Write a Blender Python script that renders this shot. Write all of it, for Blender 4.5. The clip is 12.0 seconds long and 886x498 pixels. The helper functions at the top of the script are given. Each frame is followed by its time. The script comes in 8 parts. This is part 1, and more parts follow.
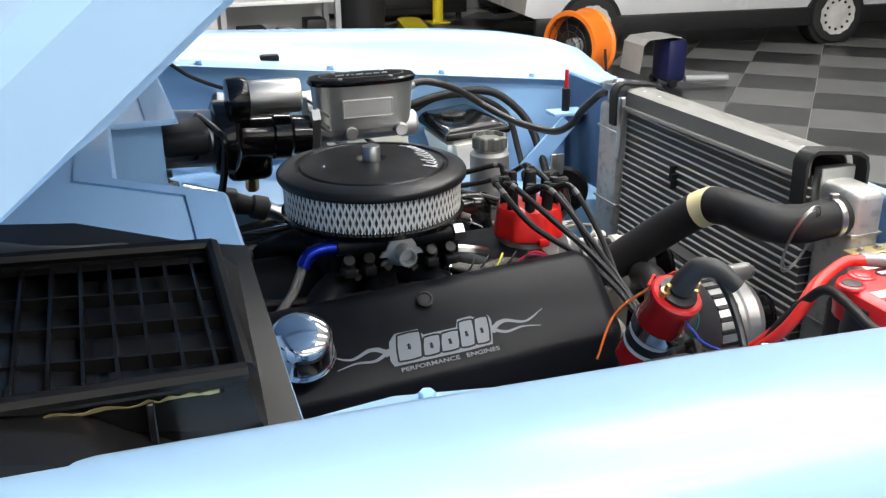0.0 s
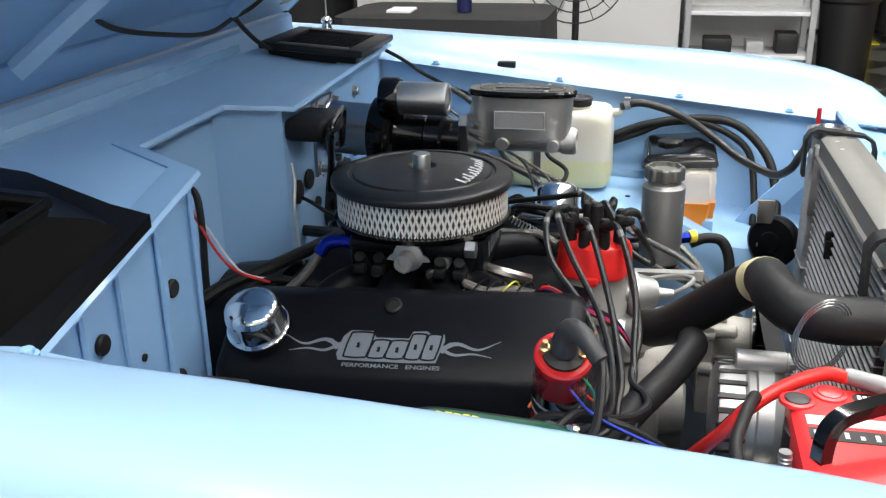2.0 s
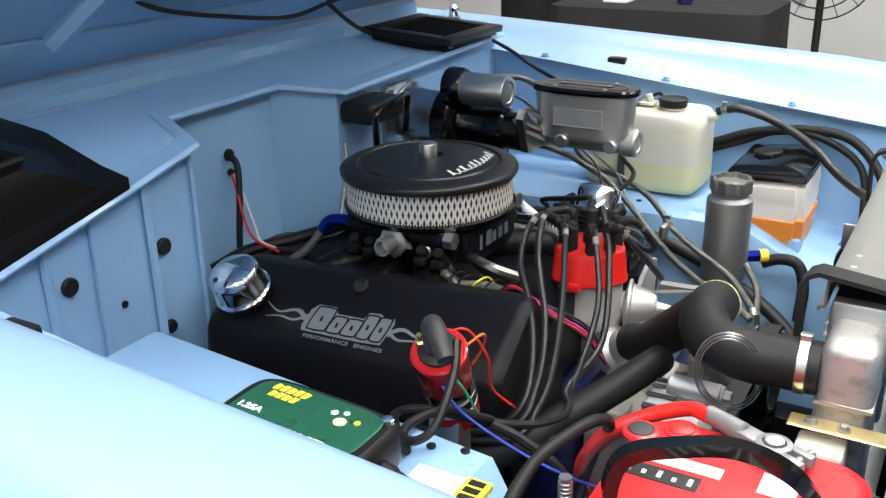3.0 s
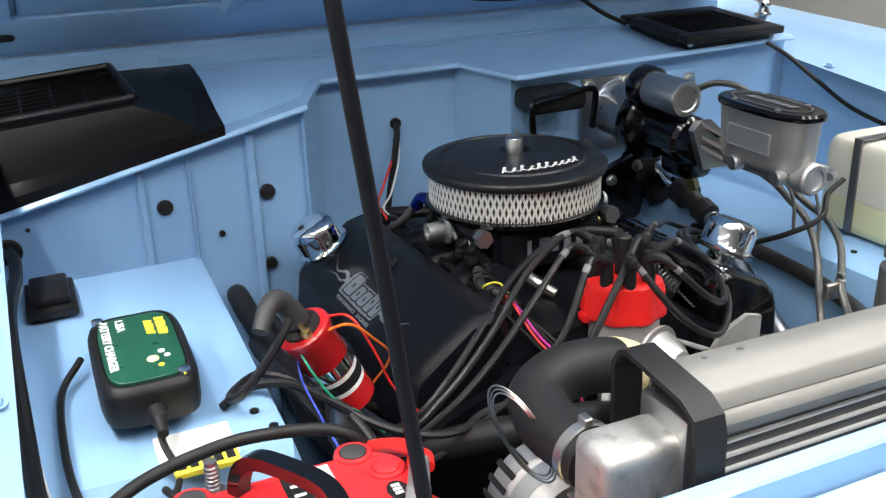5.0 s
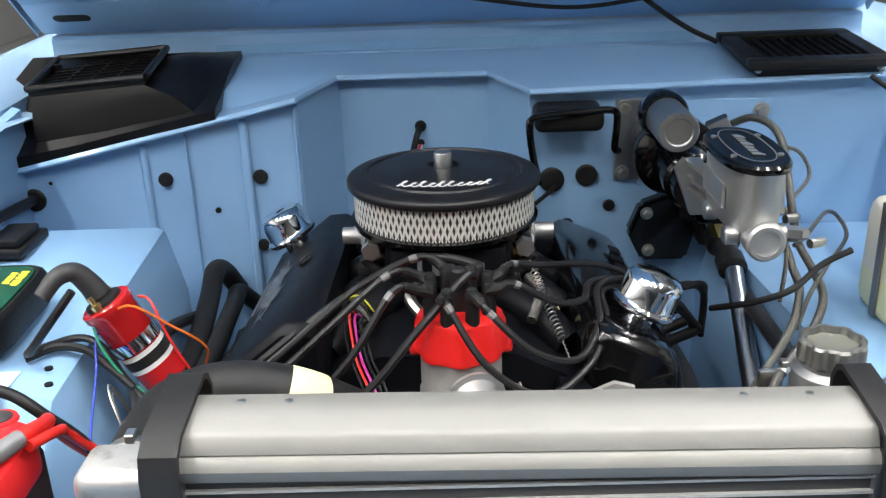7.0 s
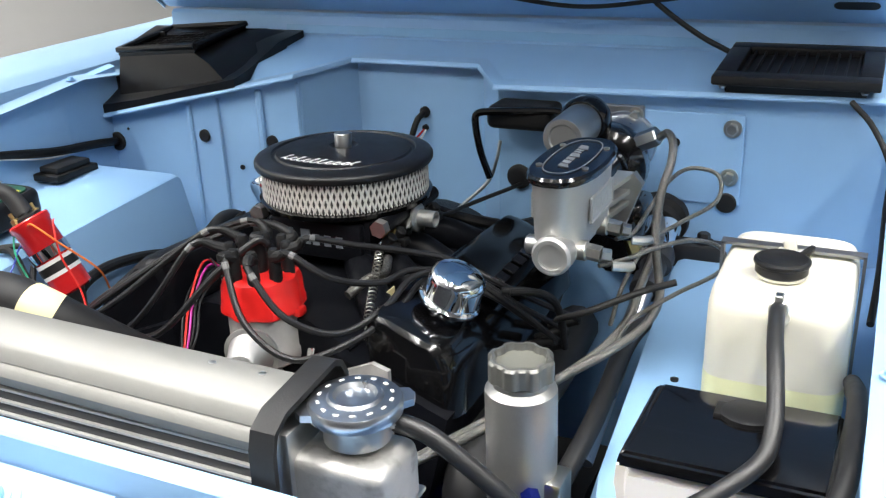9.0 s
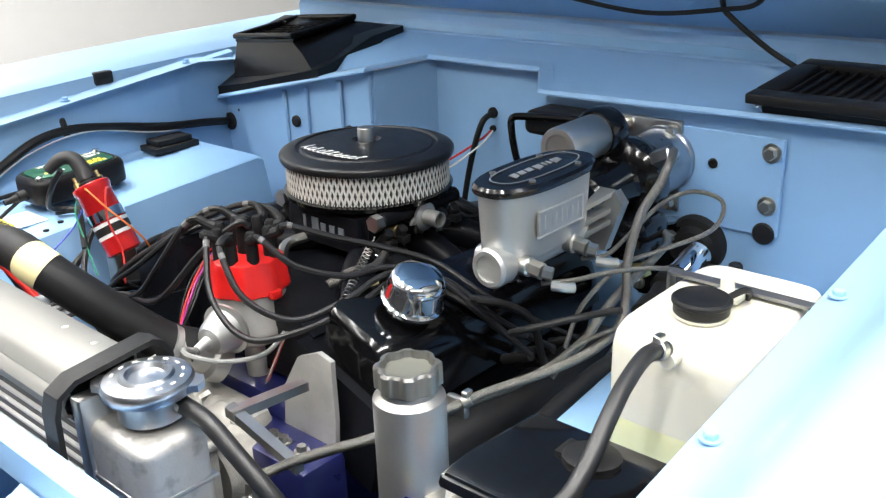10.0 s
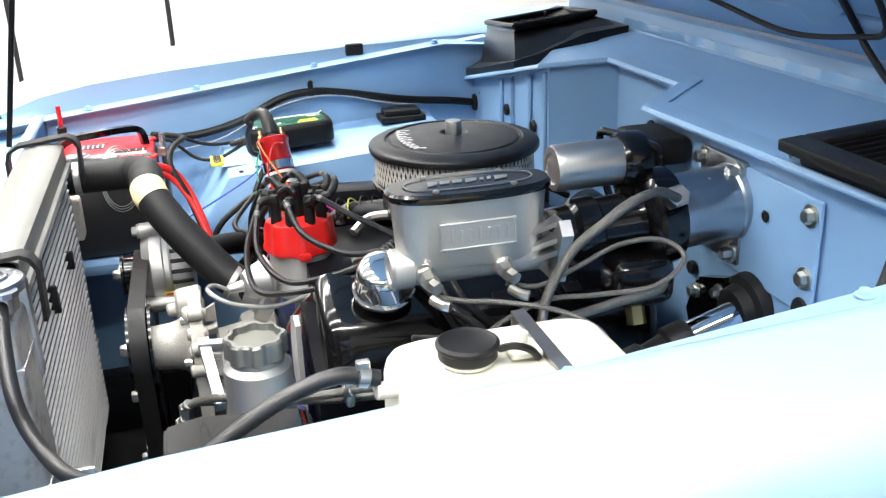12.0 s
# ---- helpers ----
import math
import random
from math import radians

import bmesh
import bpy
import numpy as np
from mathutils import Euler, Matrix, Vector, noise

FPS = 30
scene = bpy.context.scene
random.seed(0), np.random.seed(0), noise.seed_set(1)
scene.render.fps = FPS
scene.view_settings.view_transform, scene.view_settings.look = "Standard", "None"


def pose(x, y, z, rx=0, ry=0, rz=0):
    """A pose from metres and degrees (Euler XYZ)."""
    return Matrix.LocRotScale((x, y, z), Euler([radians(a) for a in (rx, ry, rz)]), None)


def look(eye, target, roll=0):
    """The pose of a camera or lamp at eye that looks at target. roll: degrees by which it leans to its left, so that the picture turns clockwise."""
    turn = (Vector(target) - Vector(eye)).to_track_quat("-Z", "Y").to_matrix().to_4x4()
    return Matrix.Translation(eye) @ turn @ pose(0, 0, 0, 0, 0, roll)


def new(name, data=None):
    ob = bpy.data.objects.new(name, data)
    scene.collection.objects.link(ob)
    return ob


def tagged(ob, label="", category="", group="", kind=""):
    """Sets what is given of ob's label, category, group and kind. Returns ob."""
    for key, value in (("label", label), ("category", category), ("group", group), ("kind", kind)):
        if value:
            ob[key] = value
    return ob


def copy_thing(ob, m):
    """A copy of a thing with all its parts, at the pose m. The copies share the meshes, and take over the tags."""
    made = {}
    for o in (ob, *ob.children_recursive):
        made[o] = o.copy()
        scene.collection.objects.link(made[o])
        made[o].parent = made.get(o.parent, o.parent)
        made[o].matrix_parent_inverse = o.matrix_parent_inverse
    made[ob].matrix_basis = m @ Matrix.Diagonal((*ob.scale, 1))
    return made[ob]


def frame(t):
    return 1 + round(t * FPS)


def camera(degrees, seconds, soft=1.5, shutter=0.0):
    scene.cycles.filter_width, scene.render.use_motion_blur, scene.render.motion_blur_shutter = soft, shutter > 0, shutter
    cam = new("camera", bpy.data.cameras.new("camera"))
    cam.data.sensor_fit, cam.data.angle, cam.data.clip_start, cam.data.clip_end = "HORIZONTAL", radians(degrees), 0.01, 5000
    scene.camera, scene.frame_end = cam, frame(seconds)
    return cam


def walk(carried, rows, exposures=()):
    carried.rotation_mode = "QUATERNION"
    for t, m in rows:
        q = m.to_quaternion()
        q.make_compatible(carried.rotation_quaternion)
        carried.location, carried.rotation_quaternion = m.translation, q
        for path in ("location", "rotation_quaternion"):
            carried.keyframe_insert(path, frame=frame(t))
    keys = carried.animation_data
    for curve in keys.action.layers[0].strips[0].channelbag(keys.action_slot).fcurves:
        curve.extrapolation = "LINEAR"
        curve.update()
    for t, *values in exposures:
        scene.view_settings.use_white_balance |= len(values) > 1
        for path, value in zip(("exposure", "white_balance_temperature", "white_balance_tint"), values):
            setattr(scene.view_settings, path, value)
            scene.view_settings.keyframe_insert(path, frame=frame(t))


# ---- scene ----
cam = camera(50.54, 12.0, soft=1.3)
PATH = [
    (0, (-0.0564, -1.2231, 1.4091), (0.5690, 0.5272, 0.6707), -0.48),
    (0.5, (0.0950, -1.2588, 1.4136), (0.4705, 0.5611, 0.6741), -0.52),
    (1, (0.2447, -1.2769, 1.4179), (0.3411, 0.5846, 0.6931), -0.51),
    (1.5, (0.4065, -1.2859, 1.4201), (0.2495, 0.5733, 0.6997), -0.58),
    (2, (0.5915, -1.2690, 1.4180), (0.1706, 0.5496, 0.7001), -0.95),
    (2.5, (0.7817, -1.2186, 1.4187), (0.0946, 0.5080, 0.6793), -1.23),
    (3, (0.9642, -1.1452, 1.4243), (0.0149, 0.4541, 0.6889), -1.21),
    (3.5, (1.1220, -1.0535, 1.4237), (-0.0844, 0.3605, 0.6853), -1.29),
    (5.5, (1.4449, -0.4696, 1.4117), (-0.3326, 0.0665, 0.6679), -1.92),
    (6, (1.4736, -0.3206, 1.4085), (-0.3522, 0.0235, 0.6680), -1.85),
    (6.5, (1.4943, -0.1645, 1.4083), (-0.3580, 0.0003, 0.6722), -1.94),
    (8.5, (1.4766, 0.5253, 1.4030), (-0.2751, -0.1031, 0.6704), -2.10),
    (9, (1.4137, 0.6917, 1.4034), (-0.2629, -0.1165, 0.6716), -2.20),
    (9.5, (1.3233, 0.8486, 1.3987), (-0.2204, -0.1955, 0.6727), -2.16),
    (10, (1.2133, 0.9844, 1.3972), (-0.1696, -0.2670, 0.6750), -2.09),
    (10.5, (1.0892, 1.1113, 1.3973), (-0.0887, -0.3332, 0.6721), -1.92),
    (11, (0.9362, 1.2189, 1.3978), (0.0149, -0.4014, 0.6725), -1.92),
    (11.5, (0.7926, 1.2915, 1.3986), (0.0914, -0.4347, 0.6714), -1.90),
    (12, (0.6485, 1.3384, 1.3980), (0.1769, -0.4673, 0.6788), -2.05),
]
walk(cam, [(t, look(eye, target, roll)) for t, eye, target, roll in PATH], exposures=[(0, 0.04), (1, -0.02), (2.5, -0.10), (3.5, -0.08), (6, 0.0), (8.5, 0.16), (10.5, 0.36), (12, 0.5)])

# ---- world and lights ----
world = bpy.data.worlds.new("garage_air")
scene.world = world
world.use_nodes = True
bg = world.node_tree.nodes["Background"]
bg.inputs[0].default_value = (0.9, 0.95, 1.0, 1)
bg.inputs[1].default_value = 0.05
LAMP_W = 80


# ---- small tools ----
BASE = {}


def area_lamp(name, loc, size_x, size_y, watts, target, colour=(1, 0.98, 0.95)):
    d = bpy.data.lights.new(name, "AREA")
    d.shape, d.size, d.size_y, d.energy, d.color = "RECTANGLE", size_x, size_y, watts, colour
    ob = new(name, d)
    ob.matrix_world = look(loc, target)
    return ob


def thing(name, loc, label="", category="", group="", kind=""):
    ob = new(name)
    ob.empty_display_size = 0.02
    ob.location = loc
    BASE[ob] = Vector(loc)
    return tagged(ob, label, category, group, kind)


def finish(bm, name, mat, sharp=35):
    bmesh.ops.recalc_face_normals(bm, faces=bm.faces)
    lim = radians(sharp)
    for f in bm.faces:
        f.smooth = True
    for e in bm.edges:
        e.smooth = len(e.link_faces) != 2 or e.calc_face_angle(0) < lim
    me = bpy.data.meshes.new(name)
    bm.to_mesh(me)
    bm.free()
    for m in (mat if isinstance(mat, (list, tuple)) else [mat]):
        me.materials.append(m)
    return me


def part(name, bm, mat, parent, label="", sharp=35):
    """One mesh under a thing or a part; the bmesh is in world coordinates."""
    off = BASE[parent]
    bmesh.ops.translate(bm, verts=bm.verts, vec=-off)
    ob = new(name, finish(bm, name, mat, sharp))
    ob.parent = parent
    BASE[ob] = off
    if label:
        ob["label"] = label
    return ob


def solid(name, bm, mat, label="", category="", kind="", group="", sharp=35):
    """A top-level thing that is one mesh."""
    ob = new(name, finish(bm, name, mat, sharp))
    BASE[ob] = Vector((0, 0, 0))
    return tagged(ob, label, category, group, kind)


def settle(ob, x, y, z):
    """Sets a thing over by a step, with its parts."""
    ob.location += Vector((x, y, z))
    return ob


def B():
    return bmesh.new()


def box(bm, lo, hi, bevel=0.0, seg=2, m=None):
    r = bmesh.ops.create_cube(bm, size=1)
    lo, hi = Vector(lo), Vector(hi)
    c, s = (lo + hi) / 2, hi - lo
    bmesh.ops.transform(bm, matrix=Matrix.Translation(c) @ Matrix.Diagonal((*s, 1)), verts=r["verts"])
    vs = r["verts"]
    if bevel:
        es = {e for v in vs for e in v.link_edges}
        q = bmesh.ops.bevel(bm, geom=list(es), offset=bevel, segments=seg, affect="EDGES", profile=0.5)
        vs = list({v for f in q["faces"] for v in f.verts} | {v for v in vs if v.is_valid})
    if m is not None:
        bmesh.ops.transform(bm, matrix=m, verts=vs)
    return vs


def frame_of(d):
    d = Vector(d).normalized()
    u = d.orthogonal().normalized()
    return u, d.cross(u)


def lathe(bm, origin, axis, prof, n=32, cap=True, u=None, wave=None):
    """Rings of (radius, height) round an axis. wave: radius factor by angle."""
    origin, d = Vector(origin), Vector(axis).normalized()
    if u is None:
        u, w = frame_of(d)
    else:
        u = Vector(u).normalized()
        w = d.cross(u)
    rings = []
    for r, h in prof:
        rings.append([bm.verts.new(origin + d * h + (u * math.cos(a) + w * math.sin(a)) * r * (wave(a) if wave else 1)) for a in (2 * math.pi * i / n for i in range(n))])
    for a, b in zip(rings, rings[1:]):
        for i in range(n):
            bm.faces.new((a[i], a[(i + 1) % n], b[(i + 1) % n], b[i]))
    if cap:
        bm.faces.new(rings[0][::-1])
        bm.faces.new(rings[-1])
    return rings


def rod(bm, p0, p1, r, r1=None, n=16, bevel=0.0):
    p0, p1 = Vector(p0), Vector(p1)
    length = (p1 - p0).length
    r1 = r if r1 is None else r1
    prof = [(r, 0), (r1, length)]
    if bevel:
        prof = [(r - bevel, 0), (r, bevel), (r1, length - bevel), (r1 - bevel, length)]
    lathe(bm, p0, p1 - p0, prof, n)


def spline(pts, step=6):
    pts = [Vector(p) for p in pts]
    q = [pts[0] * 2 - pts[1]] + pts + [pts[-1] * 2 - pts[-2]]
    out = []
    for i in range(1, len(q) - 2):
        a, b, c, d = q[i - 1:i + 3]
        for k in range(step):
            t = k / step
            out.append(0.5 * (2 * b + (c - a) * t + (2 * a - 5 * b + 4 * c - d) * t * t + (3 * b - a - 3 * c + d) * t ** 3))
    out.append(pts[-1])
    return out


def tube(bm, pts, r, n=10, step=6, smooth=True, radii=None, squash=1.0):
    """A round hose through the points."""
    p = spline(pts, step) if smooth and len(pts) > 2 else [Vector(v) for v in pts]
    t0 = (p[1] - p[0]).normalized()
    u = t0.orthogonal().normalized()
    rings = []
    for i, c in enumerate(p):
        t = (p[min(i + 1, len(p) - 1)] - p[max(i - 1, 0)]).normalized()
        u = (u - t * u.dot(t)).normalized()
        w = t.cross(u)
        rr = r if radii is None else radii(i / (len(p) - 1))
        rings.append([bm.verts.new(c + (u * math.cos(a) + w * math.sin(a) * squash) * rr) for a in (2 * math.pi * k / n for k in range(n))])
    for a, b in zip(rings, rings[1:]):
        for i in range(n):
            bm.faces.new((a[i], a[(i + 1) % n], b[(i + 1) % n], b[i]))
    bm.faces.new(rings[0][::-1])
    bm.faces.new(rings[-1])


def prism(bm, pts, vec):
    """A polygon pushed along a vector."""
    vec = Vector(vec)
    a = [bm.verts.new(Vector(p)) for p in pts]
    b = [bm.verts.new(Vector(p) + vec) for p in pts]
    n = len(a)
    bm.faces.new(a[::-1])
    bm.faces.new(b)
    for i in range(n):
        bm.faces.new((a[i], a[(i + 1) % n], b[(i + 1) % n], b[i]))


def loft(bm, rows, closed=False, caps=False):
    vs = [[bm.verts.new(Vector(p)) for p in row] for row in rows]
    n = len(vs[0])
    for a, b in zip(vs, vs[1:]):
        for i in range(n if closed else n - 1):
            bm.faces.new((a[i], a[(i + 1) % n], b[(i + 1) % n], b[i]))
    if caps and closed:
        bm.faces.new(vs[0][::-1])
        bm.faces.new(vs[-1])
    return vs


def sheet(bm, rows, thick, normal=None):
    """A lofted sheet with thickness, pushed along its normal or a given way."""
    tmp = bmesh.new()
    loft(tmp, rows)
    bmesh.ops.recalc_face_normals(tmp, faces=tmp.faces)
    tmp.normal_update()
    vs = list(tmp.verts)
    offs = [(Vector(normal) if normal else v.normal) * thick for v in vs]
    a = [bm.verts.new(v.co) for v in vs]
    b = [bm.verts.new(v.co + o) for v, o in zip(vs, offs)]
    idx = {v: i for i, v in enumerate(vs)}
    for f in tmp.faces:
        ids = [idx[v] for v in f.verts]
        bm.faces.new([a[i] for i in ids])
        bm.faces.new([b[i] for i in ids[::-1]])
    for e in tmp.edges:
        if len(e.link_faces) == 1:
            i, j = idx[e.verts[0]], idx[e.verts[1]]
            bm.faces.new((a[i], a[j], b[j], b[i]))
    tmp.free()


def wall(bm, pts, thick):
    """A flat polygon with thickness along its own normal."""
    p = [Vector(v) for v in pts]
    nrm = sum(((p[i] - p[0]).cross(p[i + 1] - p[0]) for i in range(1, len(p) - 1)), Vector()).normalized()
    prism(bm, p, nrm * thick)


def bolt(bm, p, axis, r=0.008, h=0.006, washer=True):
    p, d = Vector(p), Vector(axis).normalized()
    if washer:
        lathe(bm, p, d, [(r * 1.5, 0), (r * 1.5, h * 0.3)], 16)
    lathe(bm, p + d * h * 0.3, d, [(r, 0), (r, h * 0.8), (r * 0.85, h)], 6)

# ---- materials ----
def material(name, colour, rough=0.5, metal=0.0, coat=0.0, vary=0.06, scale=30.0, bump=0.0, bump_scale=300.0, rough_vary=0.08, spec=0.5, stain=None, stain_amount=0.0, stain_scale=8.0, trans=0.0, coat_rough=0.03, sss=0.0):
    """Grain and blotches at two scales over a base colour, with fine relief."""
    m = bpy.data.materials.new(name)
    m.use_nodes = True
    nt = m.node_tree
    b = nt.nodes["Principled BSDF"]
    co = nt.nodes.new("ShaderNodeTexCoord")

    def noise_at(s, detail=4.0):
        k = nt.nodes.new("ShaderNodeTexNoise")
        k.inputs["Scale"].default_value, k.inputs["Detail"].default_value = s, detail
        nt.links.new(co.outputs["Object"], k.inputs["Vector"])
        return k

    fine, broad = noise_at(scale * 6), noise_at(scale)
    mix = nt.nodes.new("ShaderNodeMix")
    mix.data_type = "RGBA"
    mix.inputs[6].default_value = (*[c * (1 - vary) for c in colour], 1)
    mix.inputs[7].default_value = (*[min(1, c * (1 + vary)) for c in colour], 1)
    add = nt.nodes.new("ShaderNodeMath")
    add.operation = "ADD"
    half = nt.nodes.new("ShaderNodeMath")
    half.operation = "MULTIPLY"
    half.inputs[1].default_value = 0.5
    nt.links.new(fine.outputs["Fac"], add.inputs[0])
    nt.links.new(broad.outputs["Fac"], add.inputs[1])
    nt.links.new(add.outputs[0], half.inputs[0])
    nt.links.new(half.outputs[0], mix.inputs[0])
    out = mix.outputs[2]
    if stain:
        st = noise_at(stain_scale, 6.0)
        ramp = nt.nodes.new("ShaderNodeMapRange")
        ramp.inputs[1].default_value, ramp.inputs[2].default_value = 0.52, 0.72
        ramp.inputs[4].default_value = stain_amount
        nt.links.new(st.outputs["Fac"], ramp.inputs[0])
        mx = nt.nodes.new("ShaderNodeMix")
        mx.data_type = "RGBA"
        mx.inputs[7].default_value = (*stain, 1)
        nt.links.new(ramp.outputs[0], mx.inputs[0])
        nt.links.new(out, mx.inputs[6])
        out = mx.outputs[2]
    nt.links.new(out, b.inputs["Base Color"])
    rr = nt.nodes.new("ShaderNodeMapRange")
    rr.inputs[3].default_value, rr.inputs[4].default_value = max(0.02, rough - rough_vary), min(1, rough + rough_vary)
    nt.links.new(broad.outputs["Fac"], rr.inputs[0])
    nt.links.new(rr.outputs[0], b.inputs["Roughness"])
    b.inputs["Metallic"].default_value = metal
    b.inputs["Specular IOR Level"].default_value = spec
    b.inputs["Coat Weight"].default_value = coat
    b.inputs["Coat Roughness"].default_value = coat_rough
    b.inputs["Transmission Weight"].default_value = trans
    if sss:
        b.inputs["Subsurface Weight"].default_value = sss
        b.inputs["Subsurface Radius"].default_value = (0.02, 0.02, 0.012)
    if bump:
        k = noise_at(bump_scale, 3.0)
        bp = nt.nodes.new("ShaderNodeBump")
        bp.inputs["Strength"].default_value, bp.inputs["Distance"].default_value = bump, 0.001
        nt.links.new(k.outputs["Fac"], bp.inputs["Height"])
        nt.links.new(bp.outputs[0], b.inputs["Normal"])
    return m


PAINT = material("blue_paint", (0.258, 0.405, 0.575), 0.40, spec=0.2, coat=0.7, coat_rough=0.25, vary=0.02, scale=4, rough_vary=0.05, bump=0.05, bump_scale=60)
PAINT_IN = material("blue_paint_bay", (0.264, 0.458, 0.708), 0.42, coat=0.25, vary=0.03, scale=5, bump=0.06, bump_scale=90, stain=(0.195, 0.358, 0.57), stain_amount=0.25, stain_scale=6)
BLACK_PLASTIC = material("black_plastic", (0.010, 0.010, 0.0105), 0.44, spec=0.27, vary=0.25, bump=0.12, bump_scale=700)
PLENUM_BLACK = material("moulded_black_plastic", (0.0055, 0.0053, 0.0055), 0.30, spec=0.28, vary=0.1, rough_vary=0.03, bump=0.05, bump_scale=700)
BLACK_GLOSS = material("black_gloss", (0.003, 0.003, 0.0035), 0.14, spec=0.4, coat=0.25, vary=0.2, bump=0.03, bump_scale=120)
BLACK_SATIN = material("black_satin_powder", (0.0055, 0.006, 0.008), 0.33, spec=0.12, vary=0.15, bump=0.18, bump_scale=1400)
LID_BLACK = material("black_lid_powder", (0.009, 0.009, 0.010), 0.36, spec=0.42, vary=0.15, bump=0.15, bump_scale=1400)
RUBBER = material("black_rubber", (0.010, 0.010, 0.0105), 0.55, spec=0.3, vary=0.25, scale=60, bump=0.15, bump_scale=500)
RUBBER_GREY = material("grey_boot_rubber", (0.03, 0.03, 0.031), 0.55, vary=0.15, bump=0.1)
WIRE_BLACK = material("ignition_wire", (0.011, 0.011, 0.012), 0.42, spec=0.4, vary=0.2, scale=80)
CHROME = material("chrome", (0.82, 0.84, 0.87), 0.05, metal=1, vary=0.02, rough_vary=0.02)
ALU = material("brushed_aluminium", (0.50, 0.50, 0.485), 0.38, metal=1, vary=0.05, scale=25, rough_vary=0.03, bump=0.12, bump_scale=500, stain=(0.5, 0.5, 0.5), stain_amount=0.3, stain_scale=14)
ALU_CAST = material("cast_aluminium", (0.52, 0.52, 0.505), 0.46, metal=0.9, vary=0.08, scale=40, bump=0.45, bump_scale=900)
ALU_TANK = material("welded_aluminium", (0.50, 0.495, 0.475), 0.48, metal=0.8, vary=0.14, scale=18, bump=0.5, bump_scale=160, stain=(0.24, 0.23, 0.21), stain_amount=0.7, stain_scale=60)
CAST_LIGHT = material("rough_cast_cover", (0.40, 0.385, 0.35), 0.6, metal=0.5, vary=0.16, scale=30, stain=(0.2, 0.19, 0.17), stain_amount=0.4, stain_scale=30, bump=0.8, bump_scale=420)
ALU_BAR = material("mill_finish_aluminium", (0.19, 0.187, 0.174), 0.5, metal=0.35, vary=0.06, scale=16, bump=0.1, bump_scale=240, stain=(0.2, 0.2, 0.19), stain_amount=0.35, stain_scale=18)
CAST_SMOOTH = material("smooth_cast_aluminium", (0.46, 0.45, 0.43), 0.45, metal=0.5, vary=0.12, scale=30, bump=0.2, bump_scale=300, stain=(0.25, 0.24, 0.22), stain_amount=0.3, stain_scale=24)
CAP_GREY = material("dull_cap_aluminium", (0.22, 0.22, 0.205), 0.42, metal=0.8, vary=0.1, scale=50, bump=0.15, bump_scale=400)
CAP_DISC = material("cap_disc_grey", (0.17, 0.17, 0.145), 0.5, metal=0.3, vary=0.12, scale=40)
CAN_ALU = material("spun_aluminium", (0.36, 0.36, 0.35), 0.46, metal=0.9, vary=0.08, scale=30, bump=0.15, bump_scale=420, stain=(0.28, 0.28, 0.27), stain_amount=0.35, stain_scale=20)
TUBE_CLEAR = material("clear_tube", (0.26, 0.26, 0.25), 0.22, vary=0.15, scale=60)
# Overflow hose: base lightened and gloss raised for the grey sheen along it.
RUBBER_SHEEN = material("sheen_hose_rubber", (0.016, 0.016, 0.0165), 0.38, spec=0.5, vary=0.3, scale=50, bump=0.25, bump_scale=600)
FIN_TUBE = material("radiator_tube", (0.72, 0.71, 0.68), 0.40, metal=0.2, vary=0.08, scale=50)
CORE = material("radiator_core", (0.085, 0.082, 0.08), 0.55, metal=0.15, vary=0.2, scale=60)
STEEL = material("zinc_steel", (0.55, 0.54, 0.5), 0.32, metal=1, vary=0.12, scale=60, rough_vary=0.03)
BRASS = material("brass", (0.62, 0.46, 0.2), 0.3, metal=1, vary=0.1)
YELLOW_ZINC = material("yellow_zinc", (0.62, 0.5, 0.24), 0.38, metal=0.8, vary=0.2, scale=40)
RED_CAP = material("red_cap_plastic", (0.66, 0.014, 0.012), 0.34, vary=0.06, bump=0.04, coat=0.2)
RED_COIL = material("red_coil_enamel", (0.5, 0.012, 0.014), 0.2, coat=0.5, vary=0.05)
RED_BATT = material("red_battery_case", (0.72, 0.022, 0.025), 0.33, vary=0.06, coat=0.2)
RED_WIRE = material("red_cable", (0.62, 0.02, 0.015), 0.4, vary=0.08)
BLUE_WIRE = material("blue_wire", (0.03, 0.06, 0.45), 0.4)
GREEN_WIRE = material("green_wire", (0.02, 0.3, 0.16), 0.4)
PURPLE_WIRE = material("pink_wire", (0.5, 0.03, 0.3), 0.4)
ORANGE_WIRE = material("orange_wire", (0.75, 0.16, 0.02), 0.4)
YELLOW_WIRE = material("yellow_wire", (0.65, 0.62, 0.05), 0.4)
WHITE_WIRE = material("white_wire", (0.7, 0.7, 0.68), 0.4)
BLUE_FIT = material("blue_anodised", (0.006, 0.02, 0.27), 0.22, metal=0.8, vary=0.08)
BLOCK = material("dark_blue_engine_enamel", (0.01, 0.013, 0.075), 0.3, coat=0.4, vary=0.15)
POLY = material("milky_plastic", (0.70, 0.68, 0.585), 0.42, vary=0.03, sss=0.35, bump=0.08, bump_scale=200)
CLEAR_POLY = material("frosted_plastic", (0.80, 0.76, 0.72), 0.35, vary=0.04, sss=0.3, bump=0.05)
ORANGE_FLUID = material("orange_coolant", (0.9, 0.28, 0.02), 0.3, vary=0.06, sss=0.2)
YELLOW_FLUID = material("yellow_fluid_plastic", (0.66, 0.66, 0.40), 0.4, vary=0.05, sss=0.3)
WHITE_PRINT = material("white_print", (0.78, 0.78, 0.76), 0.5, vary=0.03)
GREY_PRINT = material("silver_grey_print", (0.13, 0.145, 0.165), 0.4, vary=0.05)
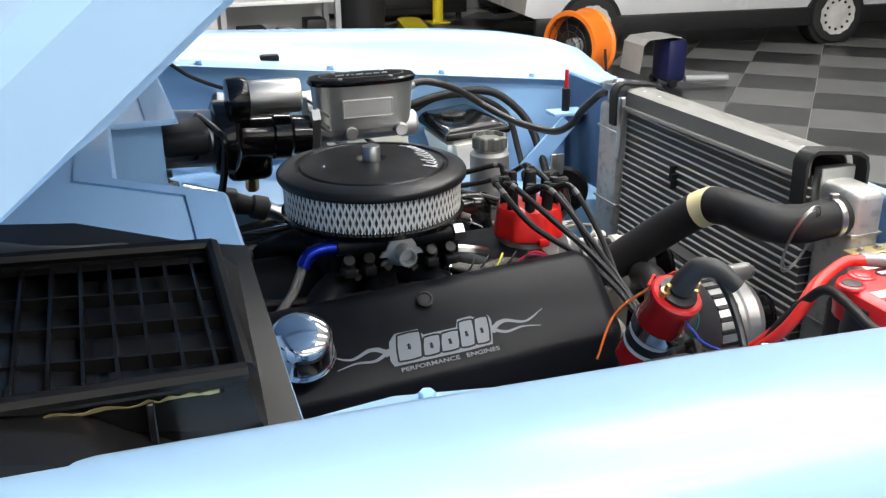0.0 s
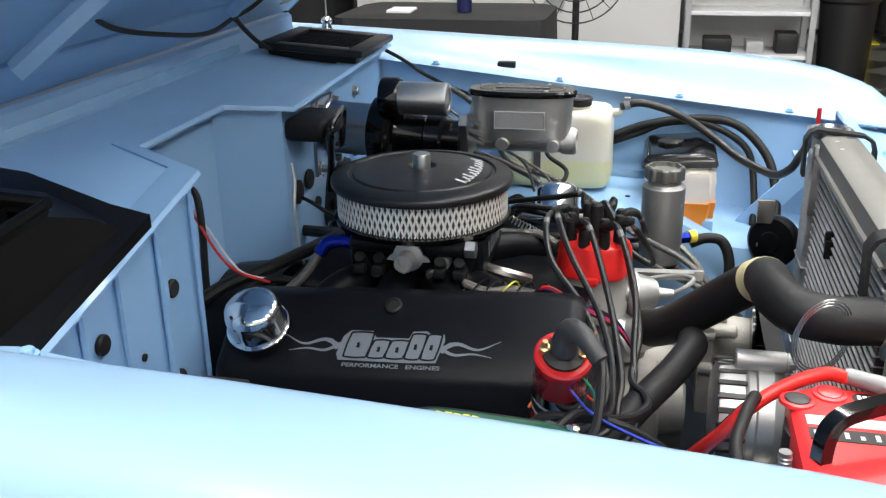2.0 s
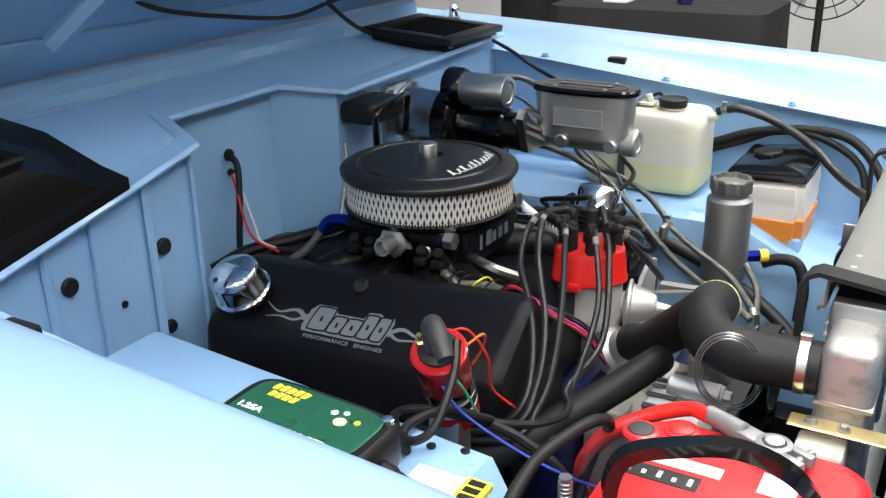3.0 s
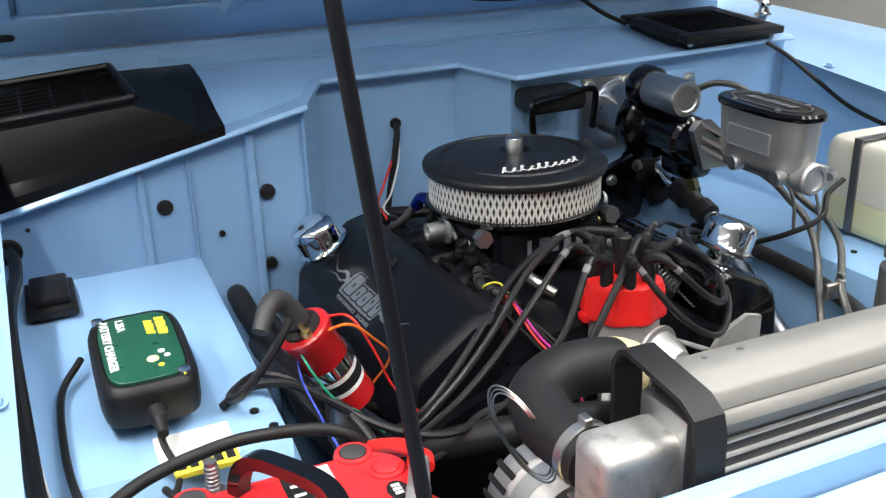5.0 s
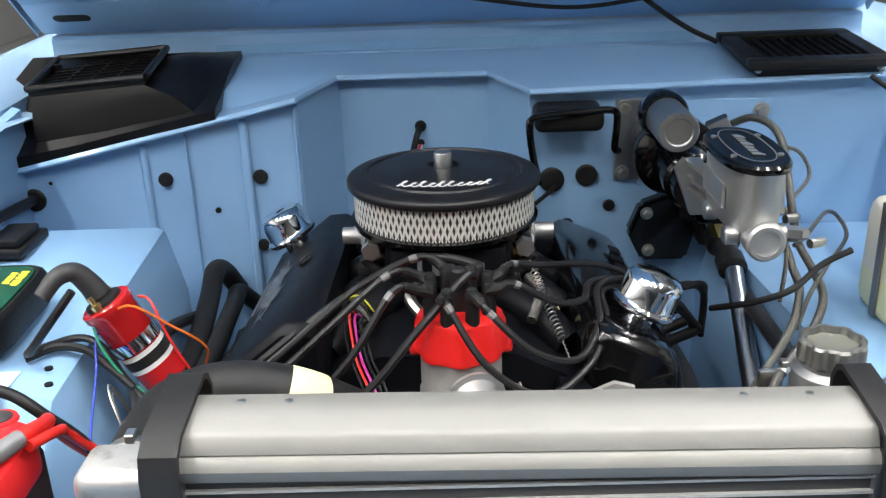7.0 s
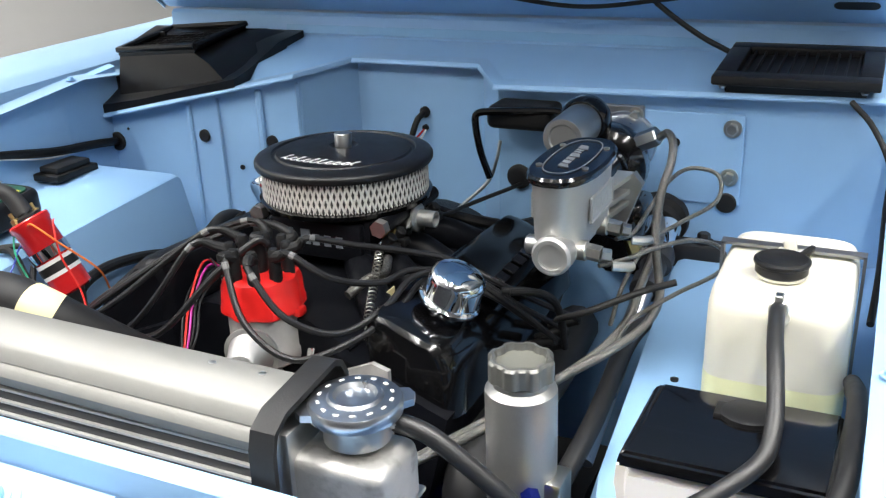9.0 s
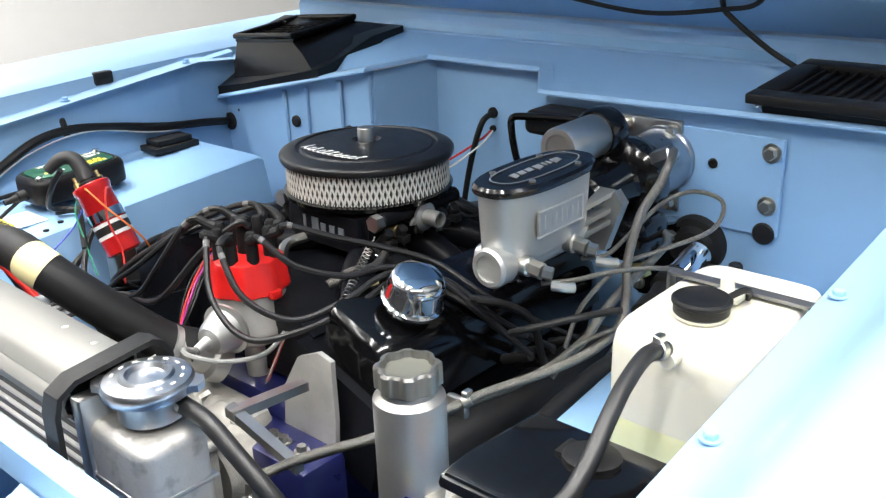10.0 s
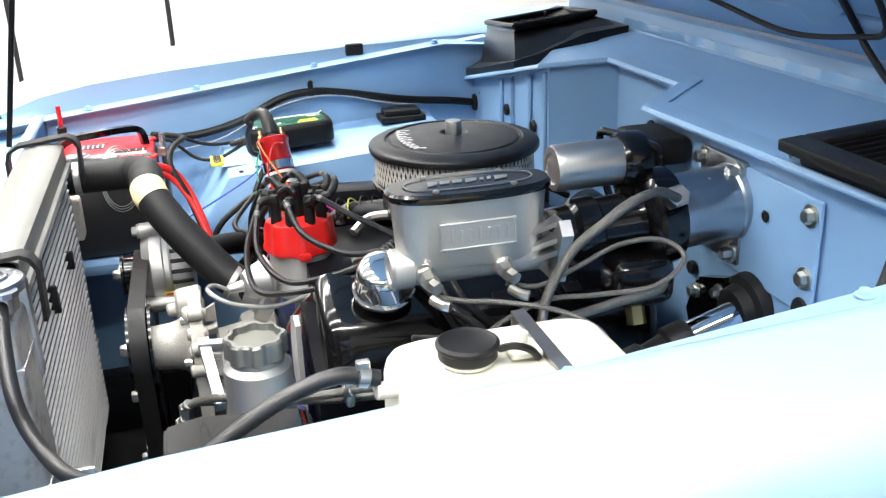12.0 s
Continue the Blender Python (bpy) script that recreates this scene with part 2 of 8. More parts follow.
WIRE_PRINT = material("pale_wire_print", (0.17, 0.17, 0.17), 0.4, vary=0.3, scale=220)
YELLOW_PRINT = material("yellow_print", (0.85, 0.68, 0.05), 0.45, vary=0.05)
GREEN_LABEL = material("green_label", (0.012, 0.075, 0.042), 0.3, vary=0.05)
CREAM_LABEL = material("cream_label", (0.75, 0.66, 0.36), 0.5, vary=0.04)
RED_PRINT = material("red_print", (0.6, 0.05, 0.04), 0.45)
BLACK_PRINT = material("black_print", (0.01, 0.01, 0.01), 0.45)
BRAID = None
WHITE_WALL = material("white_wall_paint", (0.55, 0.55, 0.54), 0.7, vary=0.03, scale=1.5, bump=0.1, bump_scale=80)
GREY_WALL = material("grey_wall_paint", (0.22, 0.22, 0.22), 0.7, vary=0.05, scale=1.5)
CEIL = material("ceiling_paint", (0.55, 0.55, 0.55), 0.8, vary=0.04, scale=1)
FLOOR_A = material("grey_floor_tile", (0.15, 0.15, 0.147), 0.4, vary=0.08, scale=3, bump=0.05, stain=(0.12, 0.12, 0.118), stain_amount=0.4, stain_scale=2)
FLOOR_B = material("black_floor_tile", (0.02, 0.02, 0.021), 0.3, vary=0.2, scale=3, stain=(0.06, 0.06, 0.06), stain_amount=0.5, stain_scale=2)
FLOOR_C = material("white_floor", (0.5, 0.5, 0.49), 0.45, vary=0.03, scale=2)
ORANGE_PLASTIC = material("orange_drum", (0.85, 0.2, 0.02), 0.4, vary=0.05)
YELLOW_PAINT = material("yellow_safety_paint", (0.75, 0.6, 0.02), 0.4, vary=0.08)
GREY_METAL = material("grey_painted_metal", (0.35, 0.36, 0.37), 0.45, vary=0.08, scale=6)
DARK_METAL = material("dark_painted_metal", (0.016, 0.016, 0.017), 0.45, spec=0.35, vary=0.2, scale=8)
CLOTH_BLACK = material("black_cloth", (0.015, 0.015, 0.016), 0.85, vary=0.25, scale=20, bump=0.3, bump_scale=400)
WHITE_CAR = material("white_car_paint", (0.75, 0.76, 0.77), 0.25, coat=0.6, vary=0.02, scale=3)
TYRE = material("tyre_rubber", (0.02, 0.02, 0.02), 0.7, vary=0.2, bump=0.2, bump_scale=200)
GREY_CLOTH = material("grey_cloth", (0.3, 0.3, 0.29), 0.9, vary=0.15, bump=0.3)
BLUE_PLASTIC = material("blue_plastic", (0.007, 0.010, 0.06), 0.5, vary=0.1)


def braid_material(name, c0, c1, scale):
    """Woven steel sleeve: two crossed sets of bands."""
    m = bpy.data.materials.new(name)
    m.use_nodes = True
    nt = m.node_tree
    b = nt.nodes["Principled BSDF"]
    co = nt.nodes.new("ShaderNodeTexCoord")
    v = nt.nodes.new("ShaderNodeTexVoronoi")
    v.inputs["Scale"].default_value = scale
    nt.links.new(co.outputs["Object"], v.inputs["Vector"])
    ramp = nt.nodes.new("ShaderNodeValToRGB")
    ramp.color_ramp.elements[0].color, ramp.color_ramp.elements[1].color = (*c1, 1), (*c0, 1)
    ramp.color_ramp.elements[0].position, ramp.color_ramp.elements[1].position = 0.25, 0.7
    nt.links.new(v.outputs["Distance"], ramp.inputs[0])
    nt.links.new(ramp.outputs[0], b.inputs["Base Color"])
    b.inputs["Metallic"].default_value, b.inputs["Roughness"].default_value = 0.9, 0.34
    bp = nt.nodes.new("ShaderNodeBump")
    bp.inputs["Strength"].default_value, bp.inputs["Distance"].default_value = 0.6, 0.0008
    bp.invert = True
    nt.links.new(v.outputs["Distance"], bp.inputs["Height"])
    nt.links.new(bp.outputs[0], b.inputs["Normal"])
    return m


BRAID = braid_material("steel_braid", (0.08, 0.078, 0.072), (0.31, 0.30, 0.275), 2000)


def glow(name, colour, strength):
    m = bpy.data.materials.new(name)
    m.use_nodes = True
    b = m.node_tree.nodes["Principled BSDF"]
    b.inputs["Emission Color"].default_value = (*colour, 1)
    b.inputs["Emission Strength"].default_value = strength
    return m


TUBE_GLOW = glow("fluorescent_tube", (1, 0.98, 0.95), 25)

# ---- the garage ----
def garage():
    tile = 0.52
    bm = B()
    box(bm, (-14, -12, -0.2), (16, 14, -0.006))
    floor = solid("floor", bm, FLOOR_C, "white studio floor with checkered grey and black tiles", "floor", "structure")
    meshes = []
    for mat in (FLOOR_A, FLOOR_B):
        bm = B()
        box(bm, (-tile / 2 + 0.002, -tile / 2 + 0.002, -0.006), (tile / 2 - 0.002, tile / 2 - 0.002, 0), 0.002, 1)
        meshes.append(finish(bm, "tile", mat))
    rest = [B(), B()]
    for i in range(-24, 25):
        for j in range(-24, 25):
            m = Matrix.Translation((4.87, 4.72, 0)) @ Matrix.Rotation(radians(48), 4, "Z") @ Matrix.Translation((i * tile, j * tile, 0))
            x, y = m.translation.xy
            k = (i + j) % 2
            if not (-1.9 < x < 14.5 and 1.8 < y < 8.6):
                continue
            if 1.6 < x < 7 and y < 6.6:
                ob = new("tile", meshes[k])
                ob.matrix_basis = m
                ob.parent = floor
            else:
                box(rest[k], (-tile / 2 + 0.002, -tile / 2 + 0.002, -0.006), (tile / 2 - 0.002, tile / 2 - 0.002, 0), 0, 1, m)
    for k in (0, 1):
        ob = part("far_tiles", rest[k], (FLOOR_A, FLOOR_B)[k], floor)
        ob["kind"] = "stuff"
    for nm, lo, hi, mt, lb in (("wall_south", (-14, -4.7, 0), (16, -4.5, 4.2), WHITE_WALL, "plain white painted garage wall"), ("wall_north", (-14, 9.0, 0), (16, 9.2, 4.2), GREY_WALL, "dull grey garage wall"), ("wall_west", (-9.2, -4.5, 0), (-9, 9.0, 4.2), GREY_WALL, "dull grey garage wall"), ("wall_east", (15, -4.5, 0), (15.2, 9.0, 4.2), GREY_WALL, "dull grey garage wall")):
        bm = B()
        box(bm, lo, hi)
        solid(nm, bm, mt, lb, "wall", "structure")
    bm = B()
    box(bm, (-14, -4.7, 4.2), (16, 9.2, 4.4))
    solid("ceiling", bm, CEIL, "plain grey garage ceiling", "ceiling", "structure")


garage()


BATTEN_SHARE = {-2.9: 0.95, -1.5: 1.3, -0.2: 0.2, 1.1: 1.1, 2.7: 1.1}


def ceiling_lights():
    first = None
    # The row at x 3.0 is added out of view to brighten the firewall.
    for x in (0.6, 3.0):
        for y in (-2.9, -1.5, -0.2, 1.1, 2.7):
            if first is None:
                first = thing("ceiling_light", (x, y, 4.19), "white fluorescent batten with two glowing tubes on the ceiling", "ceiling light", "fluorescent battens")
                bm = B()
                box(bm, (x - 1.2, y - 0.12, 4.12), (x + 1.2, y + 0.12, 4.198), 0.01, 1)
                part("housing", bm, WHITE_CAR, first)
                for s in (-0.06, 0.06):
                    bm = B()
                    rod(bm, (x - 1.15, y + s, 4.09), (x + 1.15, y + s, 4.09), 0.018)
                    part("tube_lamp", bm, TUBE_GLOW, first, "glowing white tube")
            else:
                copy_thing(first, Matrix.Translation((x, y, 4.19)))
            area_lamp("batten_lamp", (x, y, 4.05), 2.3, 0.2, LAMP_W * BATTEN_SHARE[y] * (1.0 if x < 2 else 0.42), (x, y, 0))


ceiling_lights()

# ---- the vehicle's body ----
car = thing("vintage_off_road_vehicle", (0.3, 0, 0), "light blue vintage off-roader with its hood propped open", "car")


def flange_z(s, x):
    """Height of the bay's flange under the fender lip."""
    return 1.0625 - 0.108 * (x - 0.1) if s > 0 else 1.078 - 0.110 * (x - 0.1)


def fender(side):
    """One front fender with its inner wall, rolled top and drop at the nose."""
    s = 1 if side > 0 else -1
    xs = [-0.6, -0.3, -0.1, 0.1, 0.3, 0.5, 0.7, 0.85, 0.95, 1.03, 1.09, 1.13]
    if s > 0:
        yf, yk = 0.731, 0.820
        crease = [1.135, 1.124, 1.115, 1.106, 1.0965, 1.087, 1.076, 1.061, 1.042, 1.013, 0.968, 0.91]
        crown = -0.004
    else:
        yf, yk = 0.699, 0.742
        crease = [1.118, 1.112, 1.108, 1.104, 1.098, 1.088, 1.075, 1.060, 1.042, 1.013, 0.968, 0.91]
        crown = 0.014
    rows = []
    for x, zk in zip(xs, crease):
        zl = min(flange_z(s, x), zk - 0.012) - (0.035 if s < 0 and x < 0 else 0)
        rise = zk - zl
        sec = [(yf - 0.018, zl - 0.004), (yf + 0.008, zl), (yf + 0.013, zl + 0.002), ((yf + 0.030, zl + rise * 0.12) if s > 0 else (yf + 0.017, zl + rise * 0.3)), (yk - 0.026, zk - 0.018), (yk - 0.012, zk - 0.006), (yk, zk), (yk + 0.012, zk + 0.002), (yk + 0.05, zk + crown * 0.8), (yk + 0.085, zk + crown),
               (yk + 0.115, zk + crown - 0.005), (yk + 0.135, zk + crown - 0.022), (yk + 0.145, zk + crown - 0.06), (yk + 0.147, zk + crown - 0.13), (yk + 0.147, 0.62)]
        rows.append([(x, s * y, z) for y, z in sec])
    bm = B()
    sheet(bm, rows, 0.0025)
    f = part("fender", bm, PAINT, car, "glossy light blue front fender")
    # screws along the flange
    for x in (0.12, 0.39, 0.64, 0.86):
        bm = B()
        bolt(bm, (x, s * (yf - 0.004), flange_z(s, x) + 0.002), (0, 0, 1), 0.006, 0.005)
        part("flange_bolt", bm, PAINT_IN, f)
    # rubber hood rest
    bm = B()
    y0, y1 = sorted((s * (yf + (0.026 if s > 0 else 0.010)), s * (yf + (0.050 if s > 0 else 0.032))))
    x0, z0 = (0.250, 1.028) if s > 0 else (0.277, 1.060)
    box(bm, (x0, y0, z0), (x0 + 0.040, y1, z0 + (0.036 if s > 0 else 0.026)), 0.004)
    part("hood_rest", bm, RUBBER, f, "black rubber hood rest")
    return f


fender(1)
fender(-1)


def apron(s):
    """Inner fender: side wall, flat wheelhouse top, rear and inner walls."""
    bm = B()
    if s < 0:
        xs = [0.0, 0.136, 0.140, 0.152, 0.35, 0.60, 0.66, 0.70, 0.97]
        zt = [0.55, 0.60, 0.918, 0.925, 0.912, 0.893, 0.80, 0.76, 0.74]
        yi = [0.45, 0.448, 0.446, 0.444, 0.444, 0.444, 0.455, 0.52, 0.56]
    else:
        xs = [0.0, 0.05, 0.09, 0.35, 0.62, 0.68, 0.74, 0.97]
        zt = [0.845, 0.845, 0.845, 0.842, 0.835, 0.80, 0.77, 0.75]
        yi = [0.435, 0.435, 0.435, 0.455, 0.475, 0.485, 0.49, 0.49]
    yw = 0.700 if s < 0 else 0.732
    rows = []
    for x, z, y in zip(xs, zt, yi):
        zl = flange_z(s, x) - 0.002
        rows.append([(x, s * (yw + 0.012), zl - 0.002), (x, s * yw, zl - 0.006), (x, s * (yw - 0.002), z + 0.03), (x, s * (yw - 0.010), z + 0.006), (x, s * (yw - 0.03), z), (x, s * (y + 0.012), z), (x, s * (y + 0.003), z - 0.004), (x, s * y, z - 0.015), (x, s * (y - 0.02), z - 0.1), (x, s * (y - 0.02), 0.42)])
    sheet(bm, rows, 0.002)
    ap = part("inner_fender", bm, PAINT_IN, car, "light blue painted inner fender")
    for x, y, z in ((0.577, -0.458, 0.896), (0.545, -0.47, 0.899)) if s < 0 else ((0.55, 0.55, 0.838), (0.42, 0.51, 0.842)):
        bm = B()
        lathe(bm, (x, y, z), (0, 0, 1), [(0.005, 0), (0.005, 0.0025), (0.003, 0.003)], 12)
        part("plug", bm, BLACK_PLASTIC, ap)
    return ap


apron(1)
apron(-1)

FW = [(-0.715, 0.03, 0.985), (-0.245, 0.025, 1.088), (-0.19, -0.085, 1.100), (0.06, -0.085, 1.100), (0.124, 0.006, 1.086), (0.732, -0.004, 1.096)]


def firewall():
    bm = B()
    rows = [[(x, y, zz) for y, x, z in FW for zz in [0.45]], [(x, y, 0.93) for y, x, z in FW], [(x, y, z) for y, x, z in FW]]
    sheet(bm, rows, 0.003, (-1, 0, 0))
    fw = part("firewall", bm, PAINT_IN, car, "light blue pressed steel firewall")
    # folded lip along the top
    bm = B()
    sheet(bm, [[(x + 0.024, y, z + 0.001) for y, x, z in FW], [(x + 0.020, y, z + 0.006) for y, x, z in FW], [(x - 0.02, y, z + 0.008) for y, x, z in FW]], 0.003, (0, 0, 1))
    part("cowl_lip", bm, PAINT_IN, fw, "folded light blue cowl lip")
    # vertical seams of the passenger panel
    for y, w in ((-0.50, 0.012), (-0.335, 0.014), (-0.43, 0.004), (-0.25, 0.006)):
        ztop = 0.985 + (y + 0.715) / 0.47 * 0.103 - 0.006
        bm = B()
        box(bm, (0.027, y - w / 2, 0.55), (0.035, y + w / 2, ztop), 0.003, 1)
        part("seam", bm, PAINT_IN, fw)
    # driver side cover plate with two bolts
    bm = B()
    box(bm, (0.003, 0.30, 0.925), (0.006, 0.515, 1.066), 0.002, 1)
    pl = part("cover_plate", bm, PAINT_IN, fw)
    for y, z in ((0.497, 1.045), (0.497, 0.97)):
        bm = B()
        bolt(bm, (0.006, y, z), (1, 0, 0), 0.009, 0.008)
        part("bolt", bm, STEEL, pl)
    bm = B()
    lathe(bm, (0.006, 0.414, 1.018), (1, 0, 0), [(0.006, 0), (0.0075, 0.002), (0.005, 0.003), (0.004, 0.0005)], 16)
    part("plate_hole", bm, BLACK_PLASTIC, pl, "dark round hole")
    # grommets
    for y, x, z, r in ((-0.47, 0.028, 0.966, 0.012), (-0.315, 0.028, 0.966, 0.012), (-0.69, 0.03, 0.938, 0.019), (-0.055, -0.084, 1.014, 0.010), (-0.055, -0.084, 0.985, 0.006), (0.495, 0.003, 0.929, 0.016), (0.257, 0.006, 0.892, 0.010), (0.218, 0.007, 0.946, 0.018), (-0.321, 0.028, 0.848, 0.010), (0.161, 0.008, 0.940, 0.021), (0.466, 0.003, 0.839, 0.018)):
        bm = B()
        lathe(bm, (x, y, z), (1, 0, 0), [(r, 0), (r, 0.004), (r * 0.86, 0.006), (r * 0.4, 0.0062), (0.0008, 0.0062)], 20)
        part("grommet", bm, RUBBER, fw, "black rubber grommet")
    for y, z in ((-0.66, 0.965), (-0.391, 0.910), (0.30, 0.95)):
        bm = B()
        lathe(bm, (0.026 if y < 0 else 0.001, y, z), (1, 0, 0), [(0.005, 0), (0.005, 0.003), (0.003, 0.0035)], 12)
        part("plug", bm, BLACK_PLASTIC, fw)
    # cowl top behind the lip
    bm = B()
    sheet(bm, [[(x - 0.018, y, z + 0.008) for y, x, z in FW], [(-0.13, y, 1.112) for y, x, z in FW], [(-0.20, y, 1.122) for y, x, z in FW], [(-0.206, y, 1.130) for y, x, z in FW], [(-0.208, y, 1.160) for y, x, z in FW], [(-0.214, y, 1.166) for y, x, z in FW], [(-0.5, y, 1.170) for y, x, z in FW]], 0.003, (0, 0, -1))
    cw = part("cowl", bm, PAINT_IN, car, "light blue cowl top panel")
    # clear sealing tape along the cowl step
    random.seed(4)
    bm = B()
    row0, row1 = [], []
    for i in range(60):
        y = -0.42 + i * 0.0145
        row0.append((-0.2015 + random.uniform(-0.0008, 0.0008), y, 1.127))
        row1.append((-0.2045 + random.uniform(-0.001, 0.003), y, 1.143 + random.uniform(-0.001, 0.001)))
    sheet(bm, [row0, row1], 0.001, (1, 0, 0))
    part("seal_strip", bm, CLEAR_TAPE, cw, "crinkled shiny sealing strip")
    return fw


CLEAR_TAPE = material("crinkled_tape", (0.25, 0.46, 0.71), 0.14, coat=0.8, vary=0.06, bump=0.5, bump_scale=120)
firewall()

HOOD_A = radians(40)
HO = Vector((-0.22, 0, 1.167))
HD, HN = Vector((math.cos(HOOD_A), 0, math.sin(HOOD_A))), Vector((-math.sin(HOOD_A), 0, math.cos(HOOD_A)))


def hp(d, y, n):
    p = HO + HD * d + HN * n
    return (p.x, y, p.z)


def hood():
    bm = B()
    w = 0.742
    prof = [(-w, 0.0), (-w, 0.04), (-w + 0.012, 0.055), (-w + 0.05, 0.062), (-0.3, 0.072), (0, 0.075), (0.3, 0.072), (w - 0.05, 0.062), (w - 0.012, 0.055), (w, 0.04), (w, 0.0)]
    rows = [[hp(d, y, n) for y, n in prof] for d in (0.0, 0.05, 0.3, 0.6, 0.9, 1.12)]
    sheet(bm, rows, 0.003)
    h = part("hood", bm, PAINT, car, "light blue hood standing open")
    bm = B()
    box(bm, (0, -0.735, 0), (0.10, 0.735, 0.022), 0.008)
    m = Matrix.Translation(HO) @ Matrix(((HD.x, 0, HN.x, 0), (0, 1, 0, 0), (HD.z, 0, HN.z, 0), (0, 0, 0, 1)))
    bmesh.ops.transform(bm, matrix=m, verts=bm.verts)
    beam = part("rear_beam", bm, PAINT_IN, h)
    for y in (-0.66, 0.64):
        bm = B()
        pts = []
        for k in range(24):
            a = 2 * math.pi * k / 24
            yy = y + (0.022 if math.cos(a) > 0 else -0.022) + 0.011 * math.cos(a)
            pts.append(hp(0.055 + 0.010 * math.sin(a), yy, -0.0008))
        prism(bm, pts, HN * 0.0015)
        part("slot", bm, BLACK_PRINT, beam, "dark oval slot")
    for s in (-1, 1):
        bm = B()
        prism(bm, [(0.10, s * 0.735, 0.02), (0.10, s * 0.735, -0.004), (0.20, s * 0.735, -0.04 if s > 0 else -0.006), (1.10, s * 0.735, -0.03 if s > 0 else -0.006), (1.10, s * 0.735, 0.02)], (0, -s * 0.115, 0))
        bmesh.ops.bevel(bm, geom=bm.edges[:], offset=0.008, segments=2, affect="EDGES")
        bmesh.ops.transform(bm, matrix=m, verts=bm.verts)
        part("side_beam", bm, PAINT_IN, h)
        bm = B()
        tube(bm, [hp(0.1, s * 0.3, 0.006), hp(0.5, s * 0.2, 0.006), hp(1.1, s * 0.12, 0.006)], 0.035, 8, squash=0.5)
        part("brace", bm, PAINT_IN, h)
    bm = B()
    box(bm, (1.0, -0.735, 0), (1.1, 0.735, 0.022), 0.008)
    bmesh.ops.transform(bm, matrix=m, verts=bm.verts)
    part("front_beam", bm, PAINT_IN, h)
    bm = B()
    box(bm, (0.10, -0.62, 0.004), (1.0, 0.62, 0.02), 0.006)
    bmesh.ops.transform(bm, matrix=m, verts=bm.verts)
    part("inner_panel", bm, PAINT_IN, h, "blue painted inner hood panel")


hood()


def radiator_support():
    """Narrow top strip with a folded lip, a bolted shelf and open gaps before it."""
    bm = B()
    xs = [(0.9475, 0.5), (0.9475, 0.986), (0.9495, 0.990), (0.966, 0.9905), (0.9685, 0.988), (0.9695, 0.960)]
    sheet(bm, [[(x, y, z) for x, z in xs] for y in (-0.72, -0.4, 0, 0.4, 0.72)], 0.0025, (0, 0, -1))
    p = part("radiator_support", bm, PAINT_IN, car, "light blue radiator support panel")
    bm = B()
    sheet(bm, [[(x, y, z) for x, z in ((1.040, 0.945), (1.060, 0.940), (1.085, 0.91), (1.095, 0.85), (1.095, 0.5))] for y in (-0.79, -0.4, 0, 0.4, 0.79)], 0.003, (0, 0, -1))
    part("grille_panel", bm, PAINT_IN, p)
    for y0, y1 in ((-0.74, -0.02), (0.03, 0.185), (0.30, 0.74)):
        bm = B()
        sheet(bm, [[(0.9715, y, 0.962), (0.980, y, 0.957), (1.020, y, 0.948), (1.041, y, 0.946)] for y in (y0, y0 + 0.008, y1 - 0.008, y1)], 0.0025, (0, 0, -1))
        part("shelf", bm, PAINT_IN, p)
        bm = B()
        y = (y0 + y1) / 2 - 0.02
        lathe(bm, (1.004, y, 0.951), (0.2, 0, 0.98), [(0.022, 0), (0.020, 0.003), (0.012, 0.004)], 24)
        bolt(bm, (1.004, y, 0.954), (0.2, 0, 0.98), 0.009, 0.008)
        part("bolt", bm, PAINT_IN, p)
    bm = B()
    a, b = Vector((0.893, 0.600, 0.900)), Vector((0.787, 0.632, 0.764))
    d = (b - a).normalized()
    u = d.cross(Vector((0.35, -0.75, 0.55))).normalized()
    w = d.cross(u).normalized()
    n = 9
    tip = [b + (d * math.cos(k) + u * math.sin(k)) * 0.022 for k in [radians(90 - 180 * i / (n - 1)) for i in range(n)]]
    prism(bm, [a + u * 0.018, *tip, a - u * 0.018], w * 0.008)
    part("brace_strut", bm, PAINT_IN, car, "light blue diagonal brace")


radiator_support()


def chassis():
    """Dark frame and pan under the bay, added unseen to block floor light, and the front wheels on the floor."""
    bm = B()
    box(bm, (-0.6, -0.64, 0.40), (1.08, 0.64, 0.425))
    part("light_block_pan", bm, DARK_METAL, car, "added dark pan blocking light from the floor")
    for y in (-0.42, 0.36):
        bm = B()
        box(bm, (-0.6, y, 0.43), (1.05, y + 0.06, 0.54), 0.006)
        part("frame_rail", bm, BLACK_SATIN, car, "black frame rail")
    bm = B()
    box(bm, (0.60, -0.45, 0.43), (0.72, 0.45, 0.55), 0.01)
    part("crossmember", bm, BLACK_SATIN, car)
    for s in (-1, 1):
        bm = B()
        lathe(bm, (0.42, s * 0.66, 0.37), (0, s, 0), [(0.20, 0), (0.35, 0.0), (0.37, 0.03), (0.37, 0.17), (0.35, 0.20), (0.22, 0.20), (0.2, 0.18)], 40)
        part("wheel", bm, TYRE, car, "black front tyre")


chassis()

# ---- the engine ----
engine = thing("engine", (0.3, 0, 0.5), "black and dark blue V8 engine with black covers", "engine")


